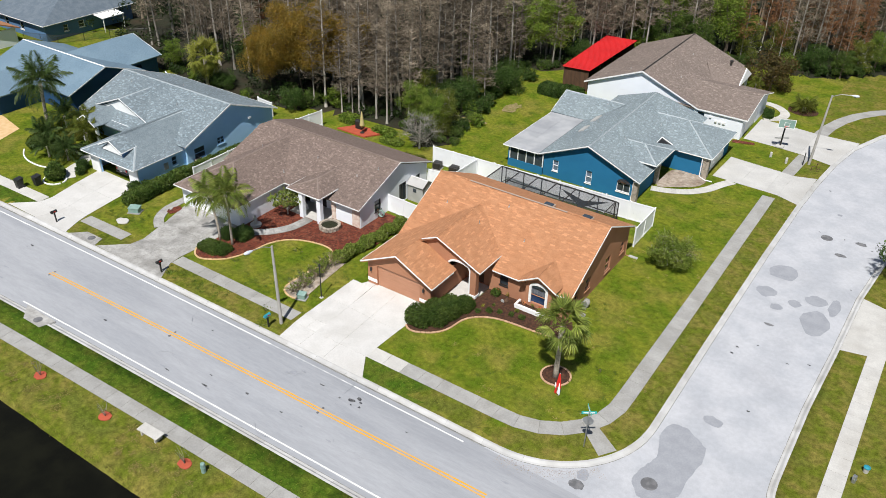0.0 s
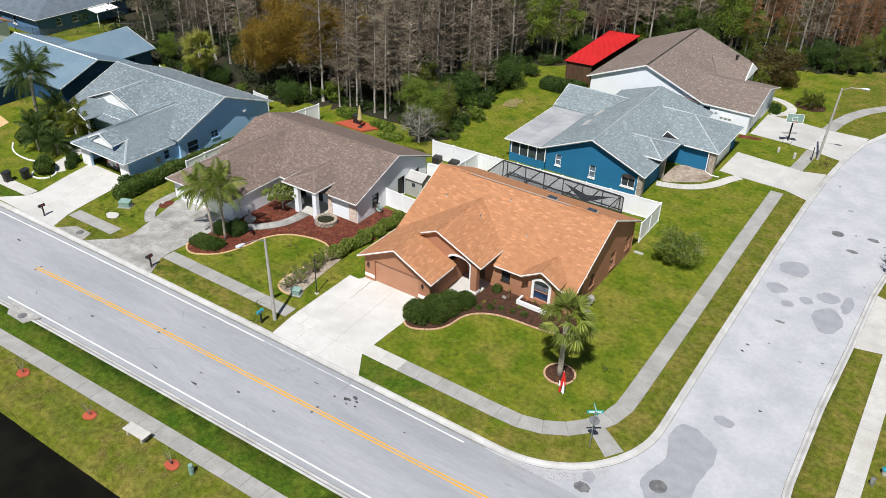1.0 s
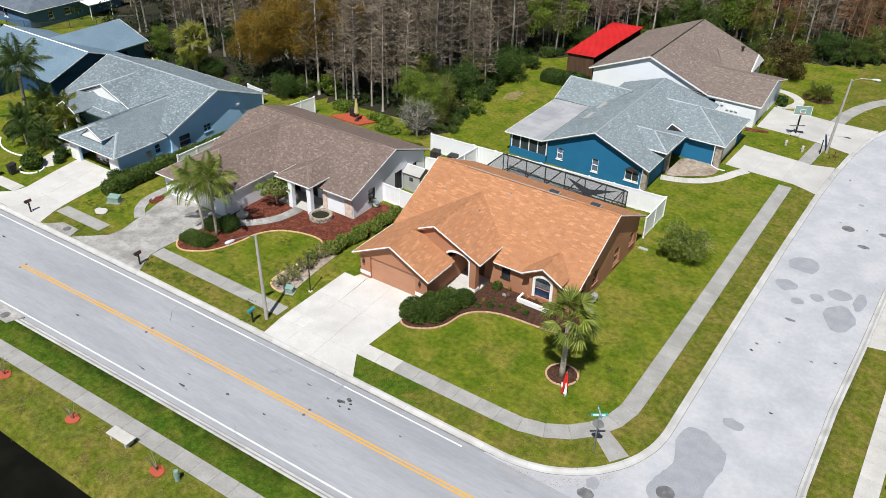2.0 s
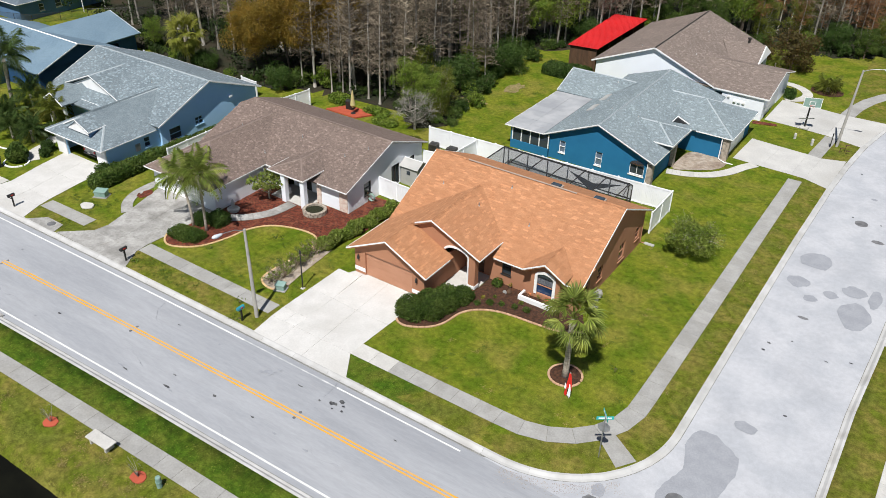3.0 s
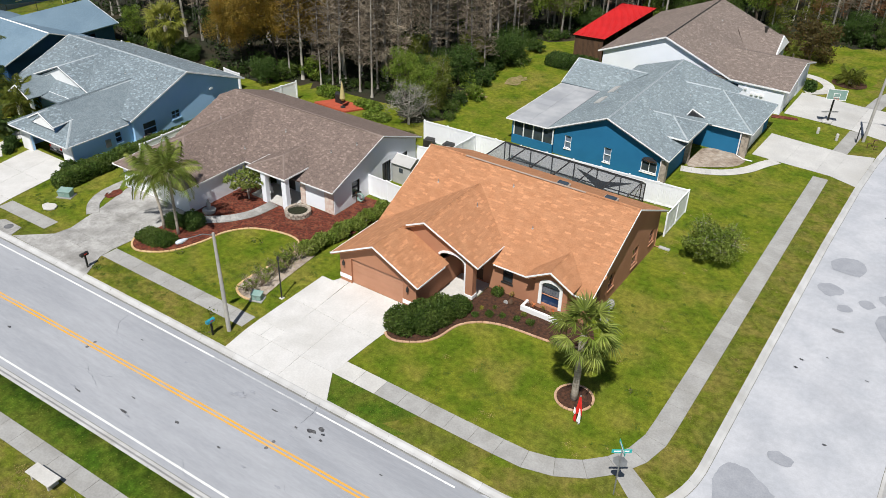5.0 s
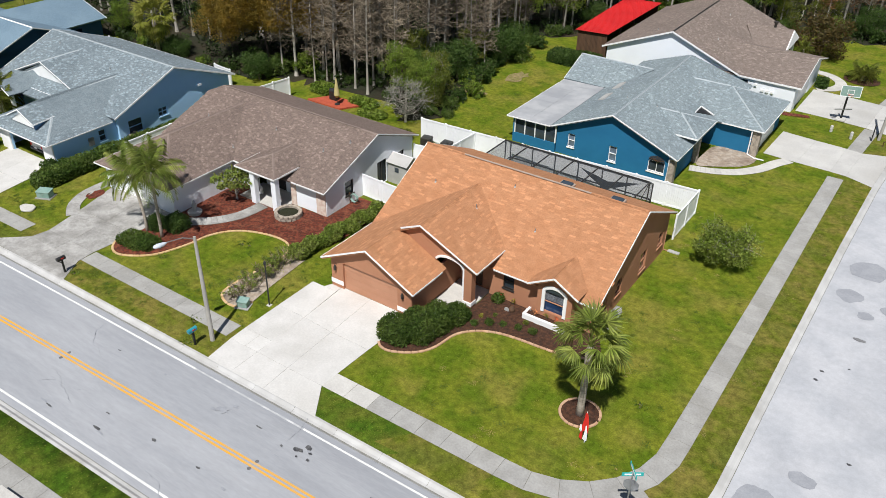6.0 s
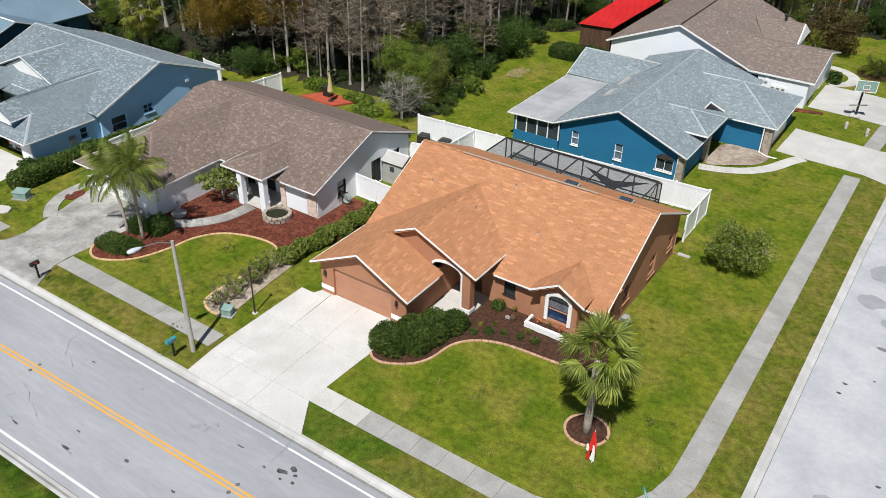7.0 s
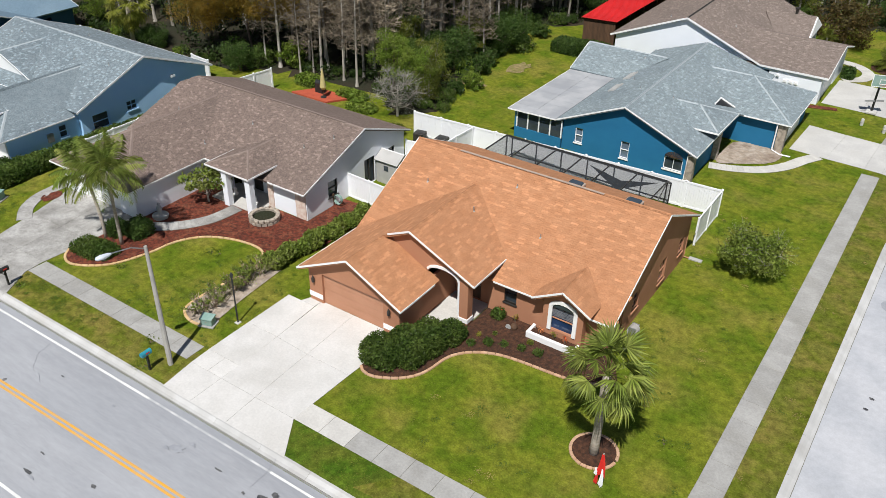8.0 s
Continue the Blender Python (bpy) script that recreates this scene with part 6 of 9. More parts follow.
def leafy_tree(h, r, seed, leaf, label, n=1500, size=0.2, clumps=9, low=0.35, bark=BARK, group="", name="tree", category="tree", twigs=0, thick=1.0):
    """A tapered trunk with limbs that carry clumps of leaves."""
    rr, rng = random.Random(seed), np.random.default_rng(seed)
    root = thing(name, label, category, group=group)
    g = Geo()
    top = h * 0.62
    g.tube([(0, 0, -0.1), (0.04 * h * rr.uniform(-1, 1), 0, h * 0.2), (0.03 * h * rr.uniform(-1, 1), 0.03 * h * rr.uniform(-1, 1), top)], [0.03 * h * thick, 0.022 * h * thick, 0.009 * h * thick], 7)
    part("trunk", g, bark, root)
    g, limbs = Geo(), Geo()
    for i in range(clumps):
        a, t = i * 2.4 + rr.uniform(-0.4, 0.4), (i + 0.5) / clumps
        rad = r * rr.uniform(0.35, 0.95) * math.sqrt(1 - (2 * t - 1) ** 2 * 0.75)
        c = Vector((rad * math.cos(a), rad * math.sin(a), h * (low + (0.86 - low) * t)))
        k = r * rr.uniform(0.18, 0.46)
        leaf_cloud(g, rng, c, (k, k, k * rr.uniform(0.6, 0.95)), n // clumps, size, 0.5)
        limbs.tube([(0, 0, h * (0.16 + 0.4 * t)), tuple(c * 0.6 + Vector((0, 0, h * 0.06))), tuple(c)], [0.011 * h * thick, 0.007 * h * thick, 0.003 * h * thick], 5, False)
        for _ in range(twigs):
            d = Vector((rr.uniform(-1, 1), rr.uniform(-1, 1), rr.uniform(-0.2, 1))).normalized()
            limbs.tube([tuple(c), tuple(c + d * k * 1.25)], [0.012, 0.004], 3, False)
    leaf_cloud(g, rng, (0, 0, h * (low + 0.86) / 2), (r * 0.7, r * 0.7, h * 0.3), n // 4, size, 0.3)
    part("crown", g, leaf, root)
    part("limb", limbs, bark, root)
    return root


def clipped(name, label, category, boxes, leaf, n=380, size=0.065, seed=1, group="", core=BARK, round_=0.5):
    """A hedge or shrub trimmed to shape: a twiggy core in a skin of leaves. boxes: centre x, y, z and half sizes."""
    rng = np.random.default_rng(seed)
    x, y = boxes[0][0], boxes[0][1]
    root = thing(name, label, category, (x, y, 0), group)
    g, stems = Geo(), Geo()
    for cx, cy, cz, rx, ry, rz in boxes:
        count = int(n * (rx * ry + rx * rz + ry * rz) * 8)
        d = rng.normal(size=(count, 3))
        d /= (np.abs(d) ** (1 / round_ * 2)).sum(1, keepdims=True) ** (round_ / 2)
        d *= 0.86 + 0.2 * rng.random((count, 1))
        p = d * (rx, ry, rz) + (cx, cy, cz) + rng.normal(size=(count, 3)) * 0.03
        p = p[p[:, 2] > 0.02]
        m = len(p)
        a = rng.normal(size=(m, 3))
        a /= np.linalg.norm(a, axis=1, keepdims=True)
        b = np.cross(a, rng.normal(size=(m, 3)))
        b /= np.linalg.norm(b, axis=1, keepdims=True) + 1e-9
        s = size * (0.6 + 0.8 * rng.random((m, 1)))
        vs = np.stack([p - a * s, p + b * s * 0.6, p + a * s, p - b * s * 0.6], 1).reshape(-1, 3)
        k = len(g.v)
        g.v.extend(map(tuple, vs.tolist()))
        g.f.extend((k + 4 * i, k + 4 * i + 1, k + 4 * i + 2, k + 4 * i + 3) for i in range(m))
        for i in range(max(int(rx * ry * 14), 4)):
            px, py = cx + rng.uniform(-0.7, 0.7) * rx, cy + rng.uniform(-0.7, 0.7) * ry
            stems.tube([(px, py, 0), (px + rng.uniform(-0.2, 0.2), py + rng.uniform(-0.2, 0.2), cz + 0.6 * rz)], [0.025, 0.01], 4, False)
        leaf_cloud(g, rng, (cx, cy, cz), (rx * 0.8, ry * 0.8, rz * 0.8), count // 3, size * 1.6, 0.6)
    part("leaves", g, leaf, root)
    part("stems", stems, core, root, kind="stuff")
    return root


def fan_frond(reach, leaf_n, droop, rr):
    """A palmate frond along +x: an arching stalk and a folded fan of narrow blades with hanging tips."""
    g = Geo()
    stalk = reach * 0.58
    g.tube([(0, 0, 0), (stalk * 0.5, 0, 0.07 * reach), (stalk, 0, 0.05 * reach)], [0.026, 0.019, 0.014], 4, False)
    o = Vector((stalk, 0, 0.05 * reach))
    for i in range(leaf_n):
        a = radians(-118 + 236 * i / (leaf_n - 1) + rr.uniform(-3, 3))
        ln = reach * 0.42 * (1 - 0.25 * abs(math.sin(a / 2))) * rr.uniform(0.85, 1.1)
        d = Vector((math.cos(a), math.sin(a), -0.12 - 0.25 * abs(math.sin(a))))
        s = Vector((-math.sin(a), math.cos(a), 0.5 * (-1) ** i)) * 0.042
        m = o + d * ln * 0.55
        e = o + d * ln * 0.97 + Vector((0, 0, -droop * ln * rr.uniform(0.5, 1.2)))
        g.add([o, m - s, e, m + s], [(0, 1, 2, 3)])
    return g


def feather_frond(reach, leaf_n, droop, rr):
    """A pinnate frond along +x: an arching rib with long drooping leaflets."""
    g = Geo()
    rib = [Vector((reach * t, 0, reach * (0.42 * t - 1.6 * droop * t * t))) for t in (0, 0.2, 0.4, 0.6, 0.8, 1.0)]
    g.tube(rib, [0.03, 0.026, 0.02, 0.015, 0.01, 0.005], 4, False)
    for i in range(leaf_n):
        t = 0.16 + 0.84 * i / leaf_n
        k = min(int(t * 5), 4)
        o = rib[k].lerp(rib[k + 1], t * 5 - k)
        ln = reach * 0.34 * math.sin(math.pi * (0.18 + 0.75 * t)) * rr.uniform(0.85, 1.1)
        for sgn in (-1, 1):
            d = Vector((0.5, sgn * 0.8, rr.uniform(-0.25, 0.2))).normalized()
            e = o + d * ln + Vector((0, 0, -0.65 * ln))
            m = o + d * ln * 0.5
            s = Vector((0.035, 0, 0.014))
            g.add([o, m - s, e, m + s], [(0, 1, 2, 3)])
    return g


def palm(at, h, reach, n, kind_fn, leaf, label, seed, lean=(0, 0), r=0.15, leaf_n=22, low=-50, high=78):
    rr = random.Random(seed)
    root = thing("palm_tree", label, "palm tree")
    pts = [(lean[0] * t * t, lean[1] * t * t, h * t) for t in (-0.03, 0.15, 0.35, 0.55, 0.75, 0.92, 1.0)]
    part("trunk", Geo().tube(pts, [r * 1.35, r * 1.05, r, r * 0.95, r, r * 1.15, r * 0.8], 10), PALMBARK, root, smooth=True)
    meshes = [mesh_of("frond", kind_fn(reach, leaf_n, dr, rr), leaf) for dr in (0.2, 0.35, 0.5)]
    for i in range(n):
        t = (i + 0.5) / n
        tilt = high - (high - low) * t ** 0.8 + rr.uniform(-8, 8)
        ob = part("frond", meshes[min(int(t * 3), 2)], leaf, root)
        m = Matrix.Translation((lean[0], lean[1], h)) @ Matrix.Rotation(radians(i * 137.5 + rr.uniform(-12, 12)), 4, "Z") @ Matrix.Rotation(radians(-tilt), 4, "Y") @ Matrix.Rotation(radians(rr.uniform(-25, 25)), 4, "X")
        ob.matrix_basis = m @ Matrix.Scale(rr.uniform(0.82, 1.08), 4)
    root.matrix_basis = pose(*at, 0, 0, 0, rr.uniform(0, 0))
    return root


palm((12.98, 6.45), 4.7, 2.6, 27, fan_frond, LEAF_SABAL, "stocky sabal palm with fan fronds on the lawn", 3, (0.0, 0.15), 0.2, 30, -20, 86)
palm((-19.95, 5.25), 5.1, 2.6, 20, feather_frond, LEAF_QUEEN, "slender queen palm with drooping feathery fronds", 4, (-0.4, 0.3), 0.11, 34, -30)
palm((-21.5, 5.2), 4.4, 2.4, 18, feather_frond, LEAF_QUEEN, "slender queen palm with yellowing feathery fronds", 5, (-0.9, 0.1), 0.11, 34, -30)
palm((-54.5, 9.6), 6.4, 3.4, 26, feather_frond, LEAF_PALM, "tall queen palm with long arching fronds", 6, (0.2, 0.2), 0.2, 40, -35)
palm((-52.0, 7.4), 1.7, 2.1, 22, feather_frond, LEAF_PALM, "short palm with arching fronds in a planted bed", 8, (0.2, 0.0), 0.13, 30, -30)
palm((-47.2, 6.9), 1.4, 1.9, 22, feather_frond, LEAF_PALM, "short palm with arching fronds in a planted bed", 9, (0.1, 0.0), 0.13, 30, -30)
palm((-50.6, 11.6), 2.0, 2.2, 20, feather_frond, LEAF_YELLOWGREEN, "leafy palm crowded among garden shrubs", 15, (0.2, 0.0), 0.13, 30, -35)
palm((-52.4, 10.6), 2.6, 2.3, 20, feather_frond, LEAF_PALM, "leafy palm crowded among garden shrubs", 16, (-0.2, 0.1), 0.13, 30, -35)
palm((-48.2, 10.2), 2.0, 2.0, 18, feather_frond, LEAF_YELLOWGREEN, "yellow-green palm crowded among garden shrubs", 17, (0.1, 0.0), 0.13, 28, -25)
palm((-49.6, 6.2), 1.3, 1.9, 22, feather_frond, LEAF_PALM, "low palm crowded among garden shrubs", 19, (0.0, 0.0), 0.12, 28, -20)
palm((-51.3, 30.6), 4.4, 2.9, 44, fan_frond, LEAF_FAN, "dense yellow-green cabbage palm at the wood's edge", 11, (0.1, 0.0), 0.22, 30, -62)
palm((15.3, 71.6), 0.6, 1.9, 26, feather_frond, LEAF_YELLOWGREEN, "low sago palm in a round mulch bed", 13, (0, 0), 0.2, 24, -8, 48)
palm((8.3, 73.5), 1.6, 1.2, 14, feather_frond, LEAF_YELLOWGREEN, "small yellow-green palm beside the white house", 14, (0, 0), 0.1, 20, -20)
for k, (x, y, h) in enumerate(((27.0, 96.5, 5.0), (31.5, 97.0, 4.2), (35.0, 98.0, 5.4))):
    palm((x, y), h, 2.4, 30, fan_frond, LEAF_SABAL, "cabbage palm with a skirt of dry fronds", 20 + k, (0, 0), 0.22, 20, -75)

# trees and shrubs of the gardens
def plant(ob, x, y, turn=0.0, k=1.0):
    ob.matrix_basis = pose(x, y, 0, 0, 0, turn) @ Matrix.Scale(k, 4)
    return ob


plant(leafy_tree(3.0, 2.15, 31, LEAF_HEDGE, "low bushy tree with thin yellow-green leaves on the lawn", 9000, 0.075, 24, 0.2, BARKGREY, twigs=5), 14.2, 26.0)
plant(leafy_tree(2.7, 1.6, 32, LEAF_QUEEN, "small open tree with pale limbs and light green leaves", 620, 0.15, 14, 0.55, BARKGREY, twigs=2), -19.7, 12.4)
plant(leafy_tree(5.2, 2.7, 33, LEAF_DARK, "dark green round-crowned street tree", 3000, 0.12, 14, 0.25), 32.4, 36.3)
plant(leafy_tree(4.8, 2.6, 36, LEAF_DARK, "dark green round-crowned street tree", 2600, 0.12, 14, 0.3), 38.5, 10.5)
plant(leafy_tree(5.4, 3.5, 34, LEAF_RUST, "broad rust-brown bush at the lawn's edge", 4200, 0.13, 16, 0.12, twigs=6), 9.6, 76.6)
plant(leafy_tree(4.4, 2.6, 35, LEAF_GREY, "grey twiggy shrub with sparse pale leaves", 1300, 0.07, 18, 0.2, BARKGREY, twigs=26), -18.2, 32.5)
clipped("hedge", "dark clipped hedge beside the driveway", "hedge", [(0.85, 6.0, 0.62, 1.05, 0.95, 0.7), (1.75, 7.0, 0.68, 1.15, 1.15, 0.76), (2.25, 8.3, 0.68, 0.95, 1.05, 0.74), (2.85, 9.5, 0.5, 0.7, 0.75, 0.55)], LEAF_MID, 330, 0.065, 41)
clipped("hedge", "long clipped green hedge beside the pale blue house", "hedge", [(-33.7, 5.6, 0.6, 0.85, 1.5, 0.68), (-33.75, 8.2, 0.6, 0.8, 1.6, 0.66), (-33.8, 11.0, 0.58, 0.75, 1.7, 0.62), (-33.9, 14.2, 0.52, 0.65, 2.0, 0.55), (-33.9, 18.2, 0.45, 0.55, 2.4, 0.5), (-33.9, 22.4, 0.42, 0.5, 2.4, 0.46)], LEAF_MID, 170, 0.09, 42)
clipped("hedge", "loose leafy shrub border between the two gardens", "hedge", [(-10.15 + 0.09 * i + 0.16 * math.sin(2.3 * i), 9.1 + 0.8 * i, 0.5 + 0.07 * math.sin(1.7 * i), 0.62 + 0.16 * math.sin(3.1 * i + 1), 0.62, 0.52 + 0.13 * math.sin(2.1 * i)) for i in range(11)], LEAF_HEDGE, 110, 0.085, 43, core=BARKGREY, round_=1.0)
def cut_back(at, seed):
    """A hard-pruned shrub: many forked woody stems with a few tufts of leaves."""
    rr, rng = random.Random(seed), np.random.default_rng(seed)
    root = thing("cut_back_shrub", "woody cut-back shrub of bare forked stems with sparse leaves", "shrub", (*at, 0), "cut-back shrubs of the border")
    g, lv = Geo(), Geo()
    for i in range(15):
        a = rr.uniform(0, 6.283)
        o = Vector((at[0] + 0.25 * math.cos(a), at[1] + 0.25 * math.sin(a), -0.03))
        d = Vector((math.cos(a) * rr.uniform(0.2, 0.9), math.sin(a) * rr.uniform(0.2, 0.9), 1))
        m = o + d * rr.uniform(0.35, 0.6)
        g.tube([o, m], [0.034, 0.026], 5, False)
        for k in range(3):
            e = m + Vector((d.x + rr.uniform(-0.7, 0.7), d.y + rr.uniform(-0.7, 0.7), rr.uniform(0.6, 1.1))) * rr.uniform(0.25, 0.45)
            g.tube([m, e], [0.021, 0.013], 4)
            if rr.random() < 0.45:
                leaf_cloud(lv, rng, e, (0.17, 0.17, 0.15), 26, 0.05, 0.2)
    leaf_cloud(lv, rng, (at[0], at[1], 0.12), (0.5, 0.5, 0.14), 60, 0.05, 0.3)
    part("woody_base", g, CUTWOOD, root)
    part("leaves", lv, LEAF_HEDGE, root)


for k in range(8):
    cut_back((-10.35 + 0.12 * (k % 3) - 0.02 * k, 3.3 + 0.72 * k), 440 + k)
clipped("shrub", "low rounded clipped shrub in a mulch bed", "shrub", [(-20.9, 3.6, 0.28, 1.15, 0.8, 0.34), (-20.0, 3.9, 0.26, 0.9, 0.75, 0.32)], LEAF_MID, 330, 0.06, 45, "clipped shrubs by the palms", round_=0.3)
clipped("shrub", "square clipped shrub behind the palms", "shrub", [(-20.0, 6.7, 0.5, 0.75, 0.75, 0.55)], LEAF_DARK, 330, 0.06, 46, "clipped shrubs by the palms", round_=0.25)
clipped("shrub", "square clipped shrub behind the palms", "shrub", [(-21.3, 5.9, 0.45, 0.6, 0.6, 0.5)], LEAF_DARK, 330, 0.06, 47, "clipped shrubs by the palms", round_=0.25)
clipped("hedge", "dark clipped hedge on the back lawn", "hedge", [(-13.9, 57.0, 0.6, 1.6, 1.3, 0.65), (-11.3, 57.4, 0.6, 1.5, 1.3, 0.65)], LEAF_DARK, 200, 0.085, 48, round_=0.25)
clipped("shrub", "rounded dark shrub beside the garage", "shrub", [(-44.1, 6.6, 0.5, 0.5, 0.55, 0.55)], LEAF_DARK, 170, 0.08, 49)
clipped("shrub", "rounded dark shrub beside the garage", "shrub", [(-43.3, 5.7, 0.42, 0.4, 0.42, 0.46)], LEAF_DARK, 170, 0.08, 50)
clipped("shrub", "clipped shrub at the garage corner", "shrub", [(-35.5, 6.6, 0.5, 0.55, 0.6, 0.55)], LEAF_DARK, 170, 0.08, 51)
clipped("shrub", "clipped shrub at the garage corner", "shrub", [(-34.9, 7.6, 0.5, 0.5, 0.5, 0.5)], LEAF_DARK, 170, 0.08, 52)
clipped("flower_bed", "crowded bed of yellow and green variegated shrubs", "shrubs", [(-51.5, 10.8, 0.7, 1.1, 0.9, 0.75), (-54.0, 11.5, 0.6, 0.9, 0.8, 0.65), (-49.3, 8.4, 0.6, 0.9, 0.8, 0.65)], LEAF_CROTON, 70, 0.14, 53, round_=1.0)
clipped("shrub", "green leafy shrub in a planted bed", "shrub", [(-47.2, 9.4, 0.6, 1.1, 0.9, 0.65), (-53.0, 6.6, 0.5, 0.7, 0.7, 0.55)], LEAF_MID, 80, 0.12, 54, round_=1.0)
clipped("shrub", "leafy shrub in a stone ring", "shrub", [(-44.5, 3.6, 0.7, 1.0, 0.95, 0.8), (-45.0, 4.0, 1.0, 0.7, 0.6, 0.6)], LEAF_MID, 110, 0.12, 55, round_=1.0)
clipped("shrub", "yellow-green shrub beside the garden fence", "shrub", [(-16.0, 29.3, 0.4, 0.8, 0.6, 0.45), (-17.5, 29.2, 0.35, 0.6, 0.5, 0.4)], LEAF_YELLOWGREEN, 90, 0.1, 56)
clipped("shrub", "mixed green shrubs along the back boundary", "shrub", [(-29.5, 33.6, 0.4, 1.2, 0.9, 0.5), (-24.0, 33.4, 0.25, 1.5, 0.8, 0.35), (-21.6, 31.8, 0.22, 1.4, 0.8, 0.3)], LEAF_LIGHT, 90, 0.12, 57)
clipped("potted_plant", "round dark plant by the garage corner", "plant", [(12.1, 66.5, 0.55, 0.6, 0.6, 0.6)], LEAF_DARK, 120, 0.1, 58)
rr = random.Random(99)
for k, (x, y, q) in enumerate(((4.01, 9.77, 0.8), (4.76, 10.38, 0.95), (5.54, 10.76, 0.75), (6.49, 11.02, 0.8), (7.43, 11.12, 1.0), (3.96, 12.75, 1.5), (3.93, 10.73, 0.5), (4.63, 11.31, 0.5), (6.64, 11.7, 0.65), (3.2, 10.0, 1.4))):
    clipped("bedding_plant", "small green bedding plant in dark mulch", "plant", [(x, y, 0.2 * q, 0.24 * q, 0.24 * q, 0.2 * q)], LEAF_CROTON if k in (6, 7, 8) else LEAF_MID, 260, 0.05, 60 + k, "bedding plants in the front bed")
for k, (x, y) in enumerate(((3.9, 13.0), (5.0, 12.95), (6.9, 12.45), (7.6, 12.5), (8.3, 12.5))):
    z = 0.65 if x > 6.5 else 0.4
    clipped("flowers", "orange and pink flowers by the window", "flowers", [(x, y, z, 0.14, 0.11, 0.16)], FLOWER if k % 2 == 0 else LEAF_CROTON, 120, 0.035, 80 + k, "flowers by the front wall")
for k, (x, y, s) in enumerate(((-9.2, -1.7, 0.4), (-10.5, 0.0, 0.35), (-21.1, -1.1, 0.35), (-14.5, 8.0, 0.45), (-18.0, 3.6, 0.4), (15.5, 9.0, 0.3))):
    clipped("weed_patch", "dark green weed patch in the lawn", "weeds", [(x, y, 0.01, s * 1.3, s, 0.04)], WEED, 60, 0.05, 100 + k, "weeds in the lawns")

# the wood: trees of the edge one by one, farther ones massed
kinds = [bare_tree(h, 200 + i, d, t) for i, (h, d, t) in enumerate(((17, 1.0, TWIG), (14, 1.0, TWIG), (19, 1.0, TWIG), (12, 1.0, TWIG), (13, 1.0, TWIGRUST)))]
for ob, (x, y) in zip(kinds, ((-30.5, 37.5), (-26.2, 37.8), (-23.3, 46.5), (-36.5, 35.0), (-51, 41))):
    plant(ob, x, y)
rr = random.Random(5)


def in_woods(x, y):
    return inside(x, y, WOODS)


spots, tries = [(-30.5, 37.5), (-26.2, 37.8), (-23.3, 46.5), (-36.5, 35.0), (-51, 41)], 0
while len(spots) < 215 and tries < 25000:
    tries += 1
    if rr.random() < 0.62:
        x, y = rr.uniform(-72, -12), rr.uniform(30, 84)
    else:
        x, y = rr.uniform(-18, 60), rr.uniform(78, 118)
    edge = min(math.hypot(x - a, y - b) for a, b in WOODS[:21])
    if in_woods(x, y) and all(math.hypot(x - a, y - b) > 1.0 for a, b in spots) and edge < 13 and not (-48 < x < -35 and 30 < y < 41) and not (x > -23 and y < 45) and not (x < -45 and y < 37):
        spots.append((x, y))
        ob = kinds[rr.choice((0, 0, 1, 1, 2, 2, 3, 3)) if x < 0 or rr.random() < 0.5 else 4]
        c = copy_thing(ob, Matrix.Identity(4))
        plant(c, x, y, rr.uniform(0, 360), rr.uniform(0.7, 1.15))
far = Geo()
src = [(o, [c for c in o.children]) for o in kinds]
packs = []
for o, cs in src:
    vs, fs = [], []
    for c in cs:
        me = c.data
        co = np.empty(len(me.vertices) * 3)
        me.vertices.foreach_get("co", co)
        co = co.reshape(-1, 3)
        polys = [tuple(p.vertices) for p in me.polygons]
        if c.name.startswith("crown"):
            polys = polys[::3]
        base = sum(len(v) for v in vs)
        vs.append(co)
        fs.extend(tuple(i + base for i in p) for p in polys)
    packs.append((np.concatenate(vs), fs))
for k in range(430):
    for _ in range(60):
        x, y = rr.uniform(-110, 80), rr.uniform(45, 150)
        edge = min(math.hypot(x - a, y - b) for a, b in WOODS[:21])
        if in_woods(x, y) and 11 < edge < 60:
            break
    co, fs = packs[k % 5]
    a, s = rr.uniform(0, 6.28), rr.uniform(0.8, 1.15)
    rot = np.array([[math.cos(a), -math.sin(a), 0], [math.sin(a), math.cos(a), 0], [0, 0, 1]]) * s
    n = len(far.v)
    far.v.extend(map(tuple, (co @ rot.T + (x, y, 0)).tolist()))
    far.f.extend(tuple(i + n for i in p) for p in fs)
tagged(part("far_woods", far, TWIG), "dense far wood of bare grey trees", "wood", kind="stuff")

greens = [leafy_tree(11, 3.6, 301, LEAF_LIGHT, "tall tree with fresh light green leaves", 9000, 0.10, 18, 0.3, group="green trees of the wood"),
          leafy_tree(7.5, 3.2, 302, LEAF_MID, "mid-green leafy tree at the wood's edge", 8000, 0.095, 16, 0.2, group="green trees of the wood"),
          leafy_tree(5.0, 2.8, 303, LEAF_DARK, "dark evergreen thicket tree", 6500, 0.095, 14, 0.15, group="green trees of the wood"),
          leafy_tree(13, 5.4, 304, LEAF_GOLD, "broad tree in ochre spring leaf", 42000, 0.08, 26, 0.36, BARK, twigs=4, thick=0.4),
          leafy_tree(7.0, 2.6, 305, LEAF_YELLOWGREEN, "slim tree in yellow-green spring leaf", 6500, 0.085, 16, 0.15, BARKGREY, group="green trees of the wood", twigs=6)]
plant(greens[4], -20.6, 48.0, 0, 0.8)
plant(greens[3], -39.6, 36.4, 40, 1.0)
plant(greens[0], -23.0, 64.0)
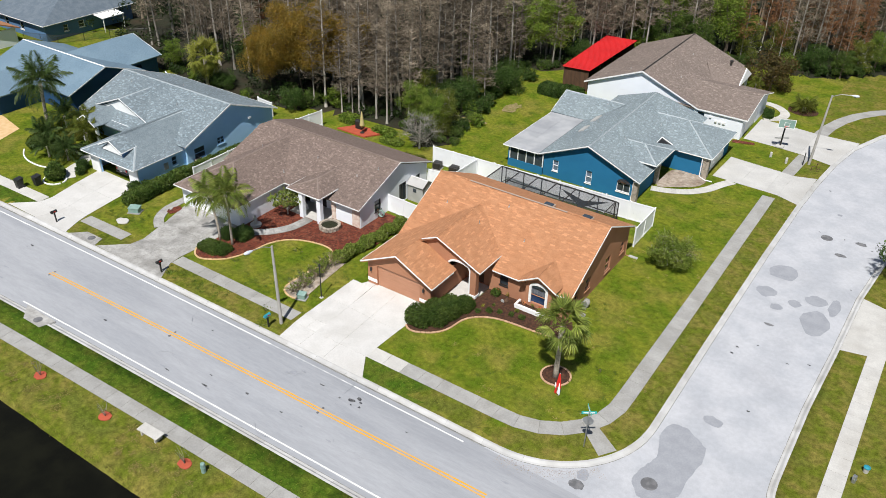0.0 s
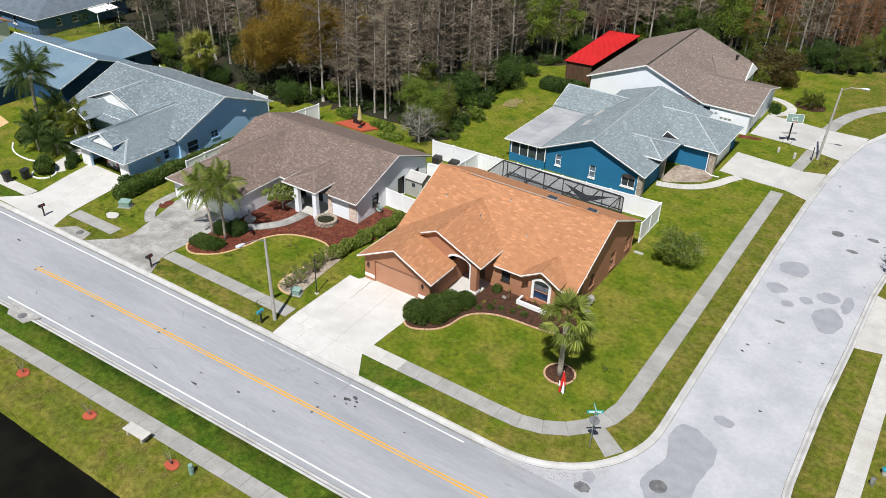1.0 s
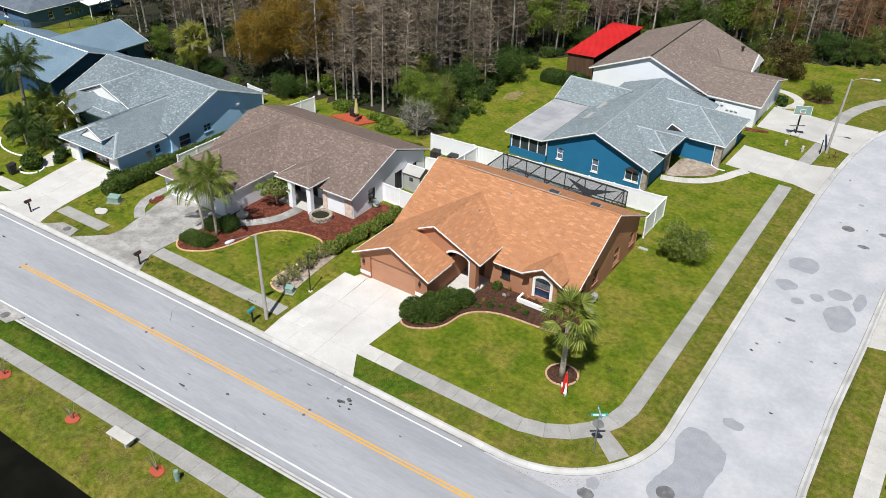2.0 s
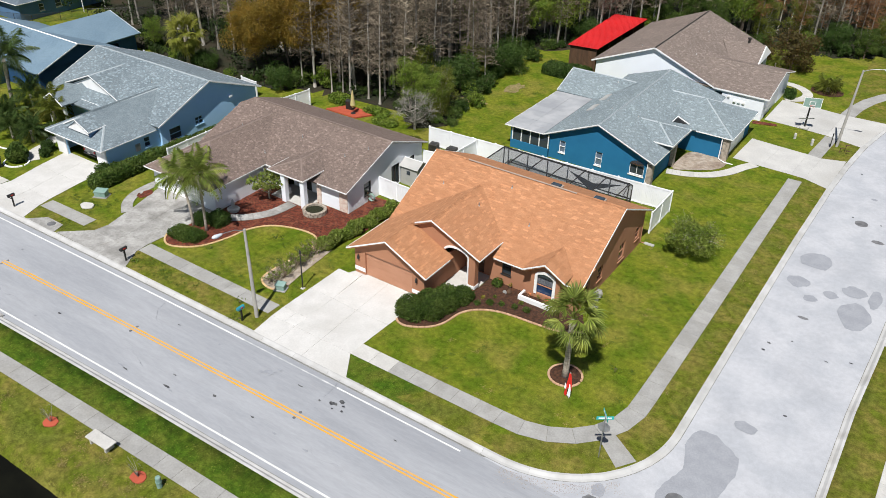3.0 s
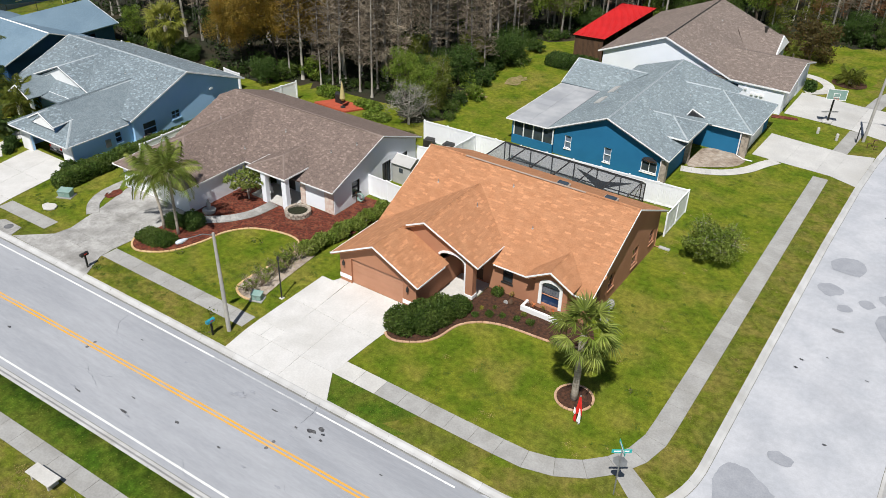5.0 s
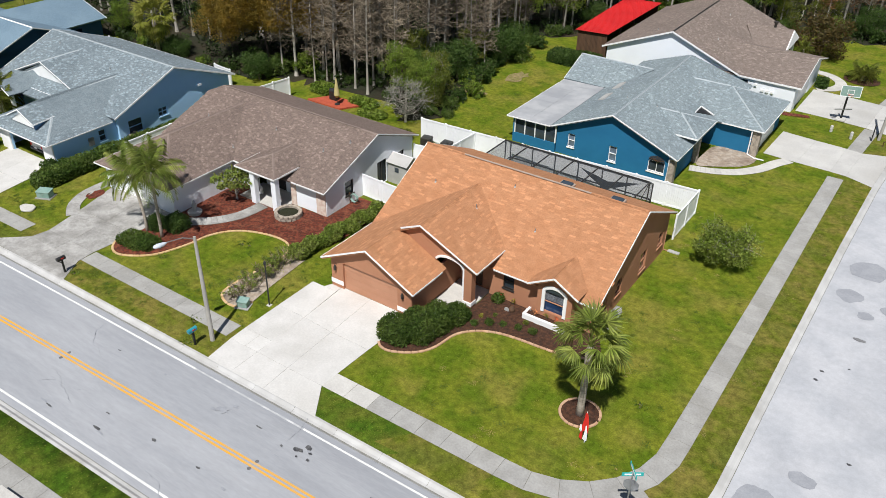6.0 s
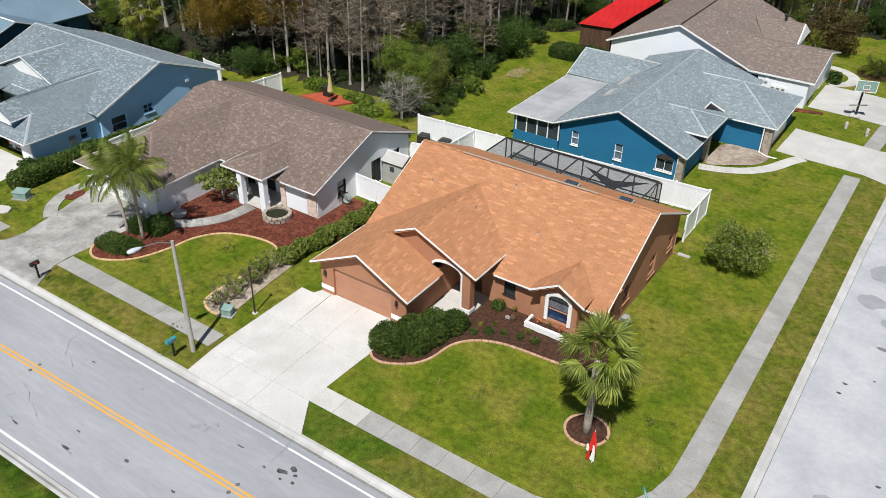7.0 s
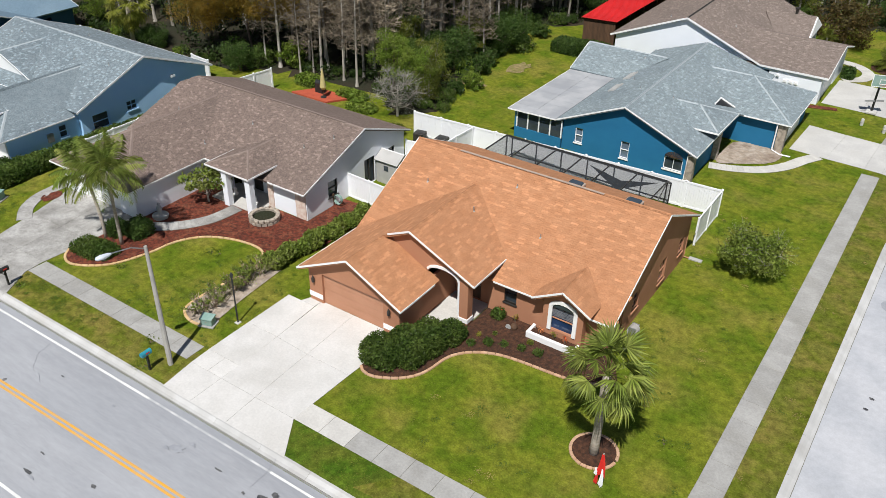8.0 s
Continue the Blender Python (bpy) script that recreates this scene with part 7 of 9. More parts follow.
plant(greens[1], -21.2, 39.4, 0, 0.65)
plant(greens[2], -22.8, 44.0, 0, 0.8)
for i, x, y, k, turn in ((3, -43.6, 34.6, 0.72, 130), (3, -36.0, 40.5, 0.85, 250), (0, -19.5, 68, 1.0, 40), (0, -9, 88, 1.0, 90), (0, -4, 92, 1.1, 10), (2, -20.3, 44.8, 0.9, 70), (2, -19.2, 53.0, 0.8, 10), (4, -24.2, 42.0, 0.9, 100), (4, -13.0, 83.5, 1.0, 0), (4, 3.0, 87.0, 0.9, 50), (4, 18.0, 91.0, 0.8, 60), (0, -18.9, 36.2, 0.5, 15), (0, -21.8, 36.8, 0.58, 115), (4, -17.8, 36.6, 0.6, 200), (4, -19.6, 39.5, 0.75, 300), (2, -20.0, 50.5, 0.8, 10), (2, -20.4, 56.0, 0.75, 150), (0, -27, 55, 0.8, 30),
                         (2, -37.2, 32.2, 0.6, 20), (2, -49.5, 32.0, 0.5, 220), (0, -60.5, 33.0, 0.42, 50),
                         (0, -48, 48, 0.9, 15), (4, -23.6, 60.0, 1.0, 70), (0, 0.0, 87.0, 1.0, 0), (1, -6.5, 84.5, 0.9, 40), (4, 7.5, 89.0, 1.0, 90), (0, 20, 93.5, 0.6, 10), (1, 16.5, 87.5, 0.6, 100), (1, 24.5, 95, 0.6, 60), (4, 22, 95.5, 0.7, 20), (1, 31, 98.5, 0.7, 0), (1, 40, 100, 0.9, 30), (2, 12.5, 88.5, 0.8, 80), (2, 27.5, 98, 0.8, 10), (0, 36, 103, 0.7, 300),
                         (1, -11.0, 82.5, 0.8, 20), (2, -16.5, 70.5, 0.7, 80), (1, -3.0, 83.5, 0.8, 220), (0, -52, 40, 0.7, 0)):
    plant(copy_thing(greens[i], Matrix.Identity(4)), x, y, turn, k)
scrub = [leafy_tree(h, r, 320 + i, m, "tangled green undergrowth bush", 1500, 0.1, 15, 0.12, group="undergrowth of the wood", name="bush", category="bush", twigs=3)
         for i, (h, r, m) in enumerate(((1.9, 1.3, LEAF_DARK), (1.5, 1.5, LEAF_MID), (2.4, 1.2, LEAF_LIGHT)))]
edge_pts = along([(x, y) for x, y in WOODS[:22]], 1.5)
for i, p in enumerate(edge_pts):
    x, y = p.x + rr.uniform(-1.0, 1.0), p.y + rr.uniform(0.3, 3.0)
    ob = scrub[rr.choice((0, 0, 1, 1, 2)) if p.x < 0 else rr.choice((0, 1, 2, 2))]
    c = copy_thing(ob, Matrix.Identity(4))
    plant(c, x, y, rr.uniform(0, 360), rr.uniform(0.3, 0.7) if p.x < -20 else rr.uniform(0.5, 1.1))
for i, ob in enumerate(scrub):
    plant(ob, -40 + i * 3, 34.2 + i, 0, 1.2)
# leaf masses added to fill the gaps between trunks with shade-dark colour
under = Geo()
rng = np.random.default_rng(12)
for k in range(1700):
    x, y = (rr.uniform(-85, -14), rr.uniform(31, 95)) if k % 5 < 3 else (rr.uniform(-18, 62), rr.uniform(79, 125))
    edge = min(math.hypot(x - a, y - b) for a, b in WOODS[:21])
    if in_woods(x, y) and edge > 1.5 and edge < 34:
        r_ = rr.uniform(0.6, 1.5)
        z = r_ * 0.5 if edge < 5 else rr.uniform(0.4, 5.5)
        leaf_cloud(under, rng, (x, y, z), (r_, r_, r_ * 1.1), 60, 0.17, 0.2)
tagged(part("undergrowth", under, LEAF_SHADE), "added undergrowth between the bare trunks, leaves coloured dark for the wood's shade", "undergrowth", kind="stuff")

# ---------------------------------------------------------------- garden beds and edging
def spline(pts, n=8, closed=False):
    """A smooth line through pts."""
    out, m = [], len(pts)
    for i in range(m if closed else m - 1):
        p = [Vector(pts[(i + k) % m] if closed else pts[min(max(i + k, 0), m - 1)]) for k in (-1, 0, 1, 2)]
        for j in range(n):
            t = j / n
            out.append(0.5 * (2 * p[1] + (p[2] - p[0]) * t + (2 * p[0] - 5 * p[1] + 4 * p[2] - p[3]) * t * t + (3 * p[1] - p[0] - 3 * p[2] + p[3]) * t ** 3))
    if not closed:
        out.append(Vector(pts[-1]))
    return out


def bed(label, outline, material, z=0.05, name="mulch_bed"):
    """A mulch bed with a ragged surface."""
    line = [Vector(p) for p in outline]
    KEEP_CLEAR.append([tuple(p) for p in line])
    xs, ys = [p.x for p in line], [p.y for p in line]
    pts = [Vector((rnd.uniform(min(xs), max(xs)), rnd.uniform(min(ys), max(ys)))) for _ in range(int((max(xs) - min(xs)) * (max(ys) - min(ys)) * 14))]
    poly = [(p.x, p.y) for p in line]
    pts = [p for p in pts if inside(p.x, p.y, poly)]
    k = len(pts)
    vs, _, fs, *_ = delaunay_2d_cdt(pts + line, [(k + i, k + (i + 1) % len(line)) for i in range(len(line))], [], 0, 1e-4)
    g = Geo()
    g.v = [(p.x, p.y, z + rnd.uniform(-0.012, 0.03)) for p in vs]
    g.f = [tuple(f) for f in fs if inside(sum(vs[i].x for i in f) / 3, sum(vs[i].y for i in f) / 3, poly)]
    return tagged(part(name, g, material), label, "mulch bed", kind="structure")


def edging(label, line, material, w=0.16, h=0.1, step=0.42, closed=False):
    """Edging stones one by one along a line."""
    root = thing("bed_edging", label, "edging", (line[0][0], line[0][1], 0))
    pts = along([tuple(p) for p in line], step)
    for a, b in zip(pts, pts[1:]):
        m = Matrix.Translation(((a.x + b.x) / 2, (a.y + b.y) / 2, h / 2 - 0.01)) @ Matrix.Rotation(math.atan2(b.y - a.y, b.x - a.x), 4, "Z")
        part("edging_stone", Geo().obox(m, (b - a).length - 0.02, w, h), material, root, bevel=0.02)


front = spline([(0.2, 4.95), (0.6, 4.65), (1.36, 4.66), (2.6, 5.42), (3.28, 6.5), (3.6, 8.2), (4.4, 9.24), (5.66, 9.9), (7.15, 10.14), (8.86, 10.25), (10.4, 10.5), (12.0, 11.4)], 6)
edging("curved terracotta brick edging round the front bed", front, EDGINGPINK, 0.15, 0.11)
bed("dark brown mulch bed before the terracotta house", [tuple(p) for p in front] + [(11.0, 13.2), (3.0, 13.2), (3.0, 11.6), (2.2, 10.9), (2.1, 9.6), (0.52, 9.6), (0.45, 7), (0.2, 5.0)], MULCH)
gold = spline([(-22.3, 3.1), (-21.6, 2.2), (-20.4, 2.0), (-18.6, 3.3), (-17.7, 5.6), (-17.4, 7.4), (-16.3, 9.0), (-14.3, 9.9), (-12.2, 10.0), (-11.2, 8.9), (-11.0, 7.6), (-11.3, 5.8), (-11.4, 4.1), (-11.2, 2.9), (-10.2, 2.35), (-9.2, 2.5), (-8.9, 3.4)], 6)
edging("curved golden stone edging round the lawn", gold, EDGING)
bed("red mulch bed before the white house", [tuple(p) for p in gold[:-30]] + [(-10.6, 9.0), (-9.2, 12.0), (-9.0, 18.3), (-12.2, 18.3), (-12.2, 14.4), (-15.7, 14.4), (-15.8, 13.0), (-19.9, 13.0), (-19.9, 14.6), (-21.9, 14.6), (-21.9, 8.3), (-22.0, 4.4)], MULCHRED)
bed("brown litter bed under cut-back shrubs", [tuple(p) for p in gold[-31:]] + [(-9.2, 5.5), (-9.5, 9.0), (-10.5, 9.0)], DIRT)
def ribbon(line, half):
    """Slab outlines along a smooth line."""
    out = []
    for i in range(len(line) - 1):
        d0 = (line[i + 1] - line[max(i - 1, 0)]).normalized()
        d1 = (line[min(i + 2, len(line) - 1)] - line[i]).normalized()
        n0, n1 = Vector((-d0.y, d0.x)) * half, Vector((-d1.y, d1.x)) * half
        out.append([line[i] - n0, line[i + 1] - n1, line[i + 1] + n1, line[i] + n0])
    return out


# curved path from the drive to the porch
path = spline([(-22.0, 6.8), (-20.3, 7.7), (-18.8, 8.9), (-17.7, 10.7), (-17.4, 12.9)], 5)
root = thing("garden_path", "curved grey concrete garden path to the porch", "path", (-19, 9, 0), kind="structure")
slabs(root, ribbon(path, 0.55), OLDDRIVE, 0.1)
walk_b = spline([(-27.9, 3.4), (-29.2, 4.4), (-30.0, 5.8), (-30.2, 7.4), (-30.1, 9.5)], 5)
root = thing("garden_path", "narrow grey concrete path round the garage", "path", (-29, 5, 0), kind="structure")
slabs(root, ribbon(walk_b, 0.5), OLDDRIVE, 0.05)
bed("small red mulch bed by the garage corner", blob(-29.3, 6.4, 0.55, 0.8, 16, 0.1), MULCHRED)
ring = spline([(12.95 + 1.12 * math.cos(a * math.pi / 6), 6.55 + 1.12 * math.sin(a * math.pi / 6)) for a in range(12)], 3, True)
edging("round terracotta brick ring under the palm", ring + ring[:1], EDGINGPINK, 0.15, 0.1, 0.3)
bed("round brown mulch bed under the palm", [tuple(p) for p in ring], MULCH)
# dry bed and path at the deep blue house
bed("bare sandy bed before the deep blue house", [tuple(p) for p in spline([(7.6, 40.2), (9.2, 40.9), (10.9, 42.2), (11.6, 43.6), (11.2, 45.0), (8.0, 45.1), (7.4, 43.0)], 5, True)], DIRT)
pth = spline([(7.3, 39.3), (9.0, 39.8), (10.9, 40.9), (12.3, 42.6), (13.2, 44.6), (14.0, 46.0)], 5)
root = thing("garden_path", "curved pale concrete path to the entry", "path", (10, 41, 0), kind="structure")
slabs(root, ribbon(pth, 0.55), WALKPALE, 0.05)
pth = spline([(11.8, 65.8), (13.4, 67.0), (13.6, 69.2), (12.0, 71.0), (9.5, 71.5)], 5)
root = thing("garden_path", "curved pale concrete path to the white house", "path", (12, 67, 0), kind="structure")
slabs(root, ribbon(pth, 0.6), WALKPALE, 0.05)
pth = spline([(-43.4, 4.4), (-44.9, 5.4), (-45.6, 7.4), (-46.8, 9.2), (-48.5, 10.6)], 5)
root = thing("garden_path", "curved pale concrete path to the pale blue house", "path", (-45, 6, 0), kind="structure")
slabs(root, ribbon(pth, 0.65), WALKPALE, 0.05)
edging("white painted edging round the palm bed", spline([(-47.2, 4.6), (-48.4, 4.2), (-50.4, 4.2), (-52.1, 4.7), (-53.6, 5.7)], 6), WHITE, 0.15, 0.12)
ring = [(-44.3 + 1.25 * math.cos(a * math.pi / 10), 3.3 + 1.1 * math.sin(a * math.pi / 10)) for a in range(21)]
edging("white ring of edging stones round a shrub", ring, WHITE, 0.15, 0.14, 0.36)
ring = [(15.3 + 1.9 * math.cos(a * math.pi / 10), 71.5 + 1.7 * math.sin(a * math.pi / 10)) for a in range(21)]
bed("round brown mulch bed under the sago palm", ring[:-1], MULCH)
bed("dry brown patch in the lawn", blob(14.9, 29.2, 0.8, 0.6, 18, 0.25), DRYGRASS, 0.035, "bare_patch")
bed("dry brown patch by the wood", blob(-17.4, 43.0, 1.5, 0.9, 18, 0.35), DRYGRASS, 0.035, "bare_patch")
bed("sandy worn patch by the wood", blob(-15.6, 49.5, 0.8, 1.7, 18, 0.35), DRYGRASS, 0.035, "bare_patch")
bed("red mulch strip beside the garage", [(10.7, 56.2), (13.2, 57.0), (13.0, 57.6), (10.6, 57.0)], MULCHRED)
flat("terrace", [(-57, 2.9), (-75, 2.0), (-75, 9), (-64, 9.5), (-59, 8.5)], 0.03, EDGING, None, "pale salmon paved forecourt", "terrace")

# ---------------------------------------------------------------- fences
def vinyl_fence(label, a, b, h, panel=2.4, at=None, group="white vinyl fence runs"):
    a, b = Vector(a), Vector(b)
    d, ln = (b - a).normalized(), (b - a).length
    n = max(round(ln / panel), 1)
    root = thing("fence", label, "fence", (a.x, a.y, 0), group)
    rot = Matrix.Rotation(math.atan2(d.y, d.x), 4, "Z")
    step = ln / n
    post = mesh_of("post", Geo().box(-0.065, -0.065, 0, 0.065, 0.065, h + 0.05).move(rot), VINYL)
    cap = mesh_of("post_cap", Geo().add([(-0.085, -0.085, h + 0.05), (0.085, -0.085, h + 0.05), (0.085, 0.085, h + 0.05), (-0.085, 0.085, h + 0.05), (0, 0, h + 0.14)], [(3, 2, 1, 0), (0, 1, 4), (1, 2, 4), (2, 3, 4), (3, 0, 4)]).move(rot), VINYL)
    k = max(int(step / 0.16), 1)
    board = mesh_of("board", Geo().box(-step / k / 2 + 0.004, -0.018, 0.12, step / k / 2 - 0.004, 0.018, h - 0.08).move(rot), VINYL)
    rail = mesh_of("rail", Geo().box(0.06, -0.04, -0.07, step - 0.06, 0.04, 0.07).move(rot), VINYL)
    for i in range(n + 1):
        p = a + d * step * i
        for me, nm in ((post, "post"), (cap, "post_cap")):
            part(nm, me, VINYL, root).location = (p.x, p.y, 0)
        if i < n:
            for z in (0.12, h - 0.05):
                part("rail", rail, VINYL, root).location = (p.x, p.y, z)
            for j in range(k):
                q = p + d * step * (j + 0.5) / k
                part("board", board, VINYL, root).location = (q.x, q.y, 0)


vinyl_fence("tall white vinyl privacy fence", (-14.7, 30.3), (10.45, 31.75), 2.05)
vinyl_fence("tall white vinyl privacy fence", (10.45, 31.75), (10.45, 27.1), 2.05)
vinyl_fence("tall white vinyl privacy fence", (-9.2, 30.5), (-9.4, 26.2), 2.0)
vinyl_fence("tall white vinyl fence between the houses", (-12.3, 18.85), (-6.2, 18.5), 1.9)
vinyl_fence("tall white vinyl fence between the houses", (-12.2, 25.7), (-9.4, 26.2), 1.9)
vinyl_fence("white vinyl fence beside the hedge", (-32.6, 11.9), (-32.6, 26.5), 1.5)
vinyl_fence("white vinyl fence at the back boundary", (-31.9, 26.8), (-31.3, 30.6), 2.0)
vinyl_fence("short white vinyl fence behind the house", (-38.0, 29.0), (-40.6, 29.3), 1.8)
vinyl_fence("short white vinyl fence behind the house", (-53.4, 27.2), (-56.6, 28.3), 1.8)
# dark chain fence far behind
root = thing("fence", "dark chain-link fence across the far yards", "fence", (-75, 34, 0))
net = screen_mesh("chain_net", (0.05, 0.055, 0.05), 0.3)
cpts = [Vector(p) for p in ((-88, 27.5), (-82.5, 29.5), (-79.0, 36.0), (-73.5, 41.5), (-62, 46))]
for a, b in zip(cpts, cpts[1:]):
    n = max(int((b - a).length / 2.5), 1)
    for i in range(n):
        p, q = a.lerp(b, i / n), a.lerp(b, (i + 1) / n)
        part("post", Geo().tube([(p.x, p.y, 0), (p.x, p.y, 1.3)], [0.035, 0.035], 6), BLACK, root)
        part("rail", Geo().tube([(p.x, p.y, 1.25), (q.x, q.y, 1.25)], [0.02, 0.02], 5), BLACK, root)
        part("net", Geo().add([(p.x, p.y, 0.05), (q.x, q.y, 0.05), (q.x, q.y, 1.25), (p.x, p.y, 1.25)], [(0, 1, 2, 3)]), net, root)

# ---------------------------------------------------------------- pool cage
cage = thing("pool_cage", "bronze framed screen enclosure over a pool", "pool cage", (1, 28, 0))
X0, X1, YA, YB, ZL, ZH = -5.2, 7.4, 25.9, 29.9, 2.45, 3.0
n = 6
for i in range(n + 1):
    x = X0 + (X1 - X0) * i / n
    part("post", Geo().box(x - 0.04, YB - 0.04, 0, x + 0.04, YB + 0.04, ZL), BRONZE, cage)
    part("rafter", Geo().beam((x, YB, ZL), (x, YB - 0.9, ZH), 0.06, 0.1), BRONZE, cage)
    part("rafter", Geo().beam((x, YB - 0.9, ZH), (x, YA, ZH), 0.06, 0.1), BRONZE, cage)
    if i < n:
        x2 = X0 + (X1 - X0) * (i + 1) / n
        part("screen", Geo().add([(x, YB, ZL), (x2, YB, ZL), (x2, YB - 0.9, ZH), (x, YB - 0.9, ZH)], [(0, 1, 2, 3)]), SCREEN, cage)
        part("screen", Geo().add([(x, YB - 0.9, ZH), (x2, YB - 0.9, ZH), (x2, YA, ZH), (x, YA, ZH)], [(0, 1, 2, 3)]), SCREEN, cage)
        part("screen", Geo().add([(x, YB, 0.05), (x2, YB, 0.05), (x2, YB, ZL), (x, YB, ZL)], [(0, 1, 2, 3)]), SCREEN, cage)
for y, z in ((YB, ZL), (YB - 0.9, ZH), (YB, 1.1)):
    part("purlin", Geo().beam((X0, y, z), (X1, y, z), 0.06, 0.1), BRONZE, cage)
for x in (X0, X1):
    for y in (YA + 0.1, YB - 0.9):
        part("post", Geo().box(x - 0.04, y - 0.04, 0, x + 0.04, y + 0.04, ZH), BRONZE, cage)
    part("end_rail", Geo().beam((x, YA, 1.1), (x, YB, 1.1), 0.06, 0.08), BRONZE, cage)
    part("screen", Geo().add([(x, YA, 0.05), (x, YB, 0.05), (x, YB, ZL), (x, YB - 0.9, ZH), (x, YA, ZH)], [(0, 1, 2, 3, 4)]), SCREEN, cage)
part("brace", Geo().beam((X1, YA, 1.1), (X1, YB - 0.9, ZH), 0.05, 0.05), BRONZE, cage)
flat("pool_deck", [(-5.3, 25.6), (7.5, 25.6), (7.5, 30.0), (-5.3, 30.0)], 0.04, WALK, None, "grey concrete pool deck", "terrace")
flat("pool", [(-3.5, 26.6), (4.5, 26.6), (4.5, 29.2), (-3.5, 29.2)], 0.055, POOL, None, "dark blue pool water under the screen", "pool")
sail = Geo().add([(1.4, 29.5, 2.3), (4.2, 28.7, 2.2), (6.6, 29.6, 2.35), (4.3, 27.8, 1.9)], [(0, 1, 2, 3)])
tagged(part("shade_sail", sail, BLACK), "black shade sail under the pool screen", "shade sail")

# ---------------------------------------------------------------- street furniture
def street_lamp(at, h, arm, lean, label):
    root = thing("street_lamp", label, "street lamp", (*at, 0), "street lamps")
    x, y = at
    top = (x + lean[0], y + lean[1], h)
    part("pole", Geo().tube([(x, y, -0.2), (x + lean[0] * 0.5, y + lean[1] * 0.5, h / 2), top], [0.15, 0.125, 0.09], 10), POLE, root, smooth=False)
    a = Vector(arm)
    end = Vector(top) + a + Vector((0, 0, 0.35))
    part("arm", Geo().tube([(top[0], top[1], h - 0.15), tuple(Vector(top) + a * 0.4 + Vector((0, 0, 0.22))), tuple(end)], [0.035, 0.03, 0.03], 6), GREYMETAL, root)
    d = a.normalized()
    m = Matrix.Translation(end + d * 0.3 - Vector((0, 0, 0.02))) @ Matrix.Rotation(math.atan2(d.y, d.x), 4, "Z")
    g = Geo()
    for k, (s, r) in enumerate(((-0.38, 0.06), (-0.2, 0.13), (0.1, 0.17), (0.32, 0.13), (0.4, 0.04))):
        for i in range(10):
            t = 2 * math.pi * i / 10
            g.v.append(tuple(m @ Vector((s, r * math.cos(t), 0.75 * r * math.sin(t)))))
    for k in range(4):
        for i in range(10):
            u, v = k * 10 + i, k * 10 + (i + 1) % 10
            g.f.append((u, v, v + 10, u + 10))
    head = part("lamp_head", g, LAMPHEAD, root, "pale cobra-head lamp", smooth=True)
    part("lens", Geo().lathe([(0.11, -0.02), (0.1, -0.09), (0.05, -0.13)], 10, tuple(m.translation - Vector((0, 0, 0.06)))), GLASS, head)


street_lamp((-8.05, -0.75), 7.0, (-0.3, -1.75, 0.0), (-0.55, 0.35), "tall grey concrete street lamp leaning a little")
street_lamp((19.72, 55.6), 8.3, (1.9, 0.3, 0.0), (0.3, 0.3), "tall grey street lamp on the verge")


def mailbox(at, colour, label, post=BLACK, turn=0.0, arm=False):
    root = thing("mailbox", label, "mailbox", group="mailboxes along the road")
    part("post", Geo().box(-0.05, -0.05, -0.1, 0.05, 0.05, 1.0), post, root)
    g = Geo()
    prof = [(-0.11, 0), (0.11, 0)] + [(0.11 * math.cos(math.pi * i / 8), 0.13 + 0.11 * math.sin(math.pi * i / 8)) for i in range(9)]
    k = len(prof)
    g.v = [(x, y, z + 1.0) for y in (-0.32, 0.25) for x, z in prof]
    g.f = [tuple(range(k)), tuple(range(2 * k - 1, k - 1, -1))] + [((i + 1) % k, i, k + i, k + (i + 1) % k) for i in range(k)]
    box = part("box", g, colour, root)
    part("door", Geo().box(-0.1, -0.335, 1.01, 0.1, -0.322, 1.2), colour, box, bevel=0.004)
    part("flag", Geo().box(0.115, -0.1, 1.1, 0.125, 0.1, 1.16), FLAGRED, box, "red signal flag")
    part("brace", Geo().beam((0, 0.0, 0.7), (0, -0.25, 0.99), 0.04, 0.04), post, root)
    root.matrix_basis = pose(*at, 0, 0, 0, turn) @ Matrix.Scale(1.05, 4)
    return root


mailbox((-8.57, -1.66), TURQ, "turquoise mailbox on a dark post at the kerb")
mailbox((-21.6, -1.55), BLACK, "black mailbox on a black post at the kerb")
mailbox((-36.5, -1.75), BLACK, "black mailbox on a black post at the kerb")


def utility_box(at, s, label, turn=0.0):
    root = thing("utility_box", label, "utility box", group="utility boxes")
    g = Geo().box(-s[0] / 2, -s[1] / 2, 0.06, s[0] / 2, s[1] / 2, s[2])
    part("cabinet", g, TEALBOX, root, bevel=0.03)
    part("lid", Geo().slab([(-s[0] / 2 - 0.03, -s[1] / 2 - 0.03, s[2] + 0.02), (s[0] / 2 + 0.03, -s[1] / 2 - 0.03, s[2] + 0.02), (s[0] / 2 + 0.03, s[1] / 2 + 0.03, s[2] + 0.1), (-s[0] / 2 - 0.03, s[1] / 2 + 0.03, s[2] + 0.1)], 0.07), TEALBOX, root)
    part("plinth", Geo().box(-s[0] / 2 - 0.12, -s[1] / 2 - 0.12, -0.05, s[0] / 2 + 0.12, s[1] / 2 + 0.12, 0.07), WALK, root, "concrete plinth")
    part("hasp", Geo().box(-0.04, -s[1] / 2 - 0.02, s[2] * 0.6, 0.04, -s[1] / 2, s[2] * 0.75), GREYMETAL, root)
    root.matrix_basis = pose(*at, 0, 0, 0, turn)


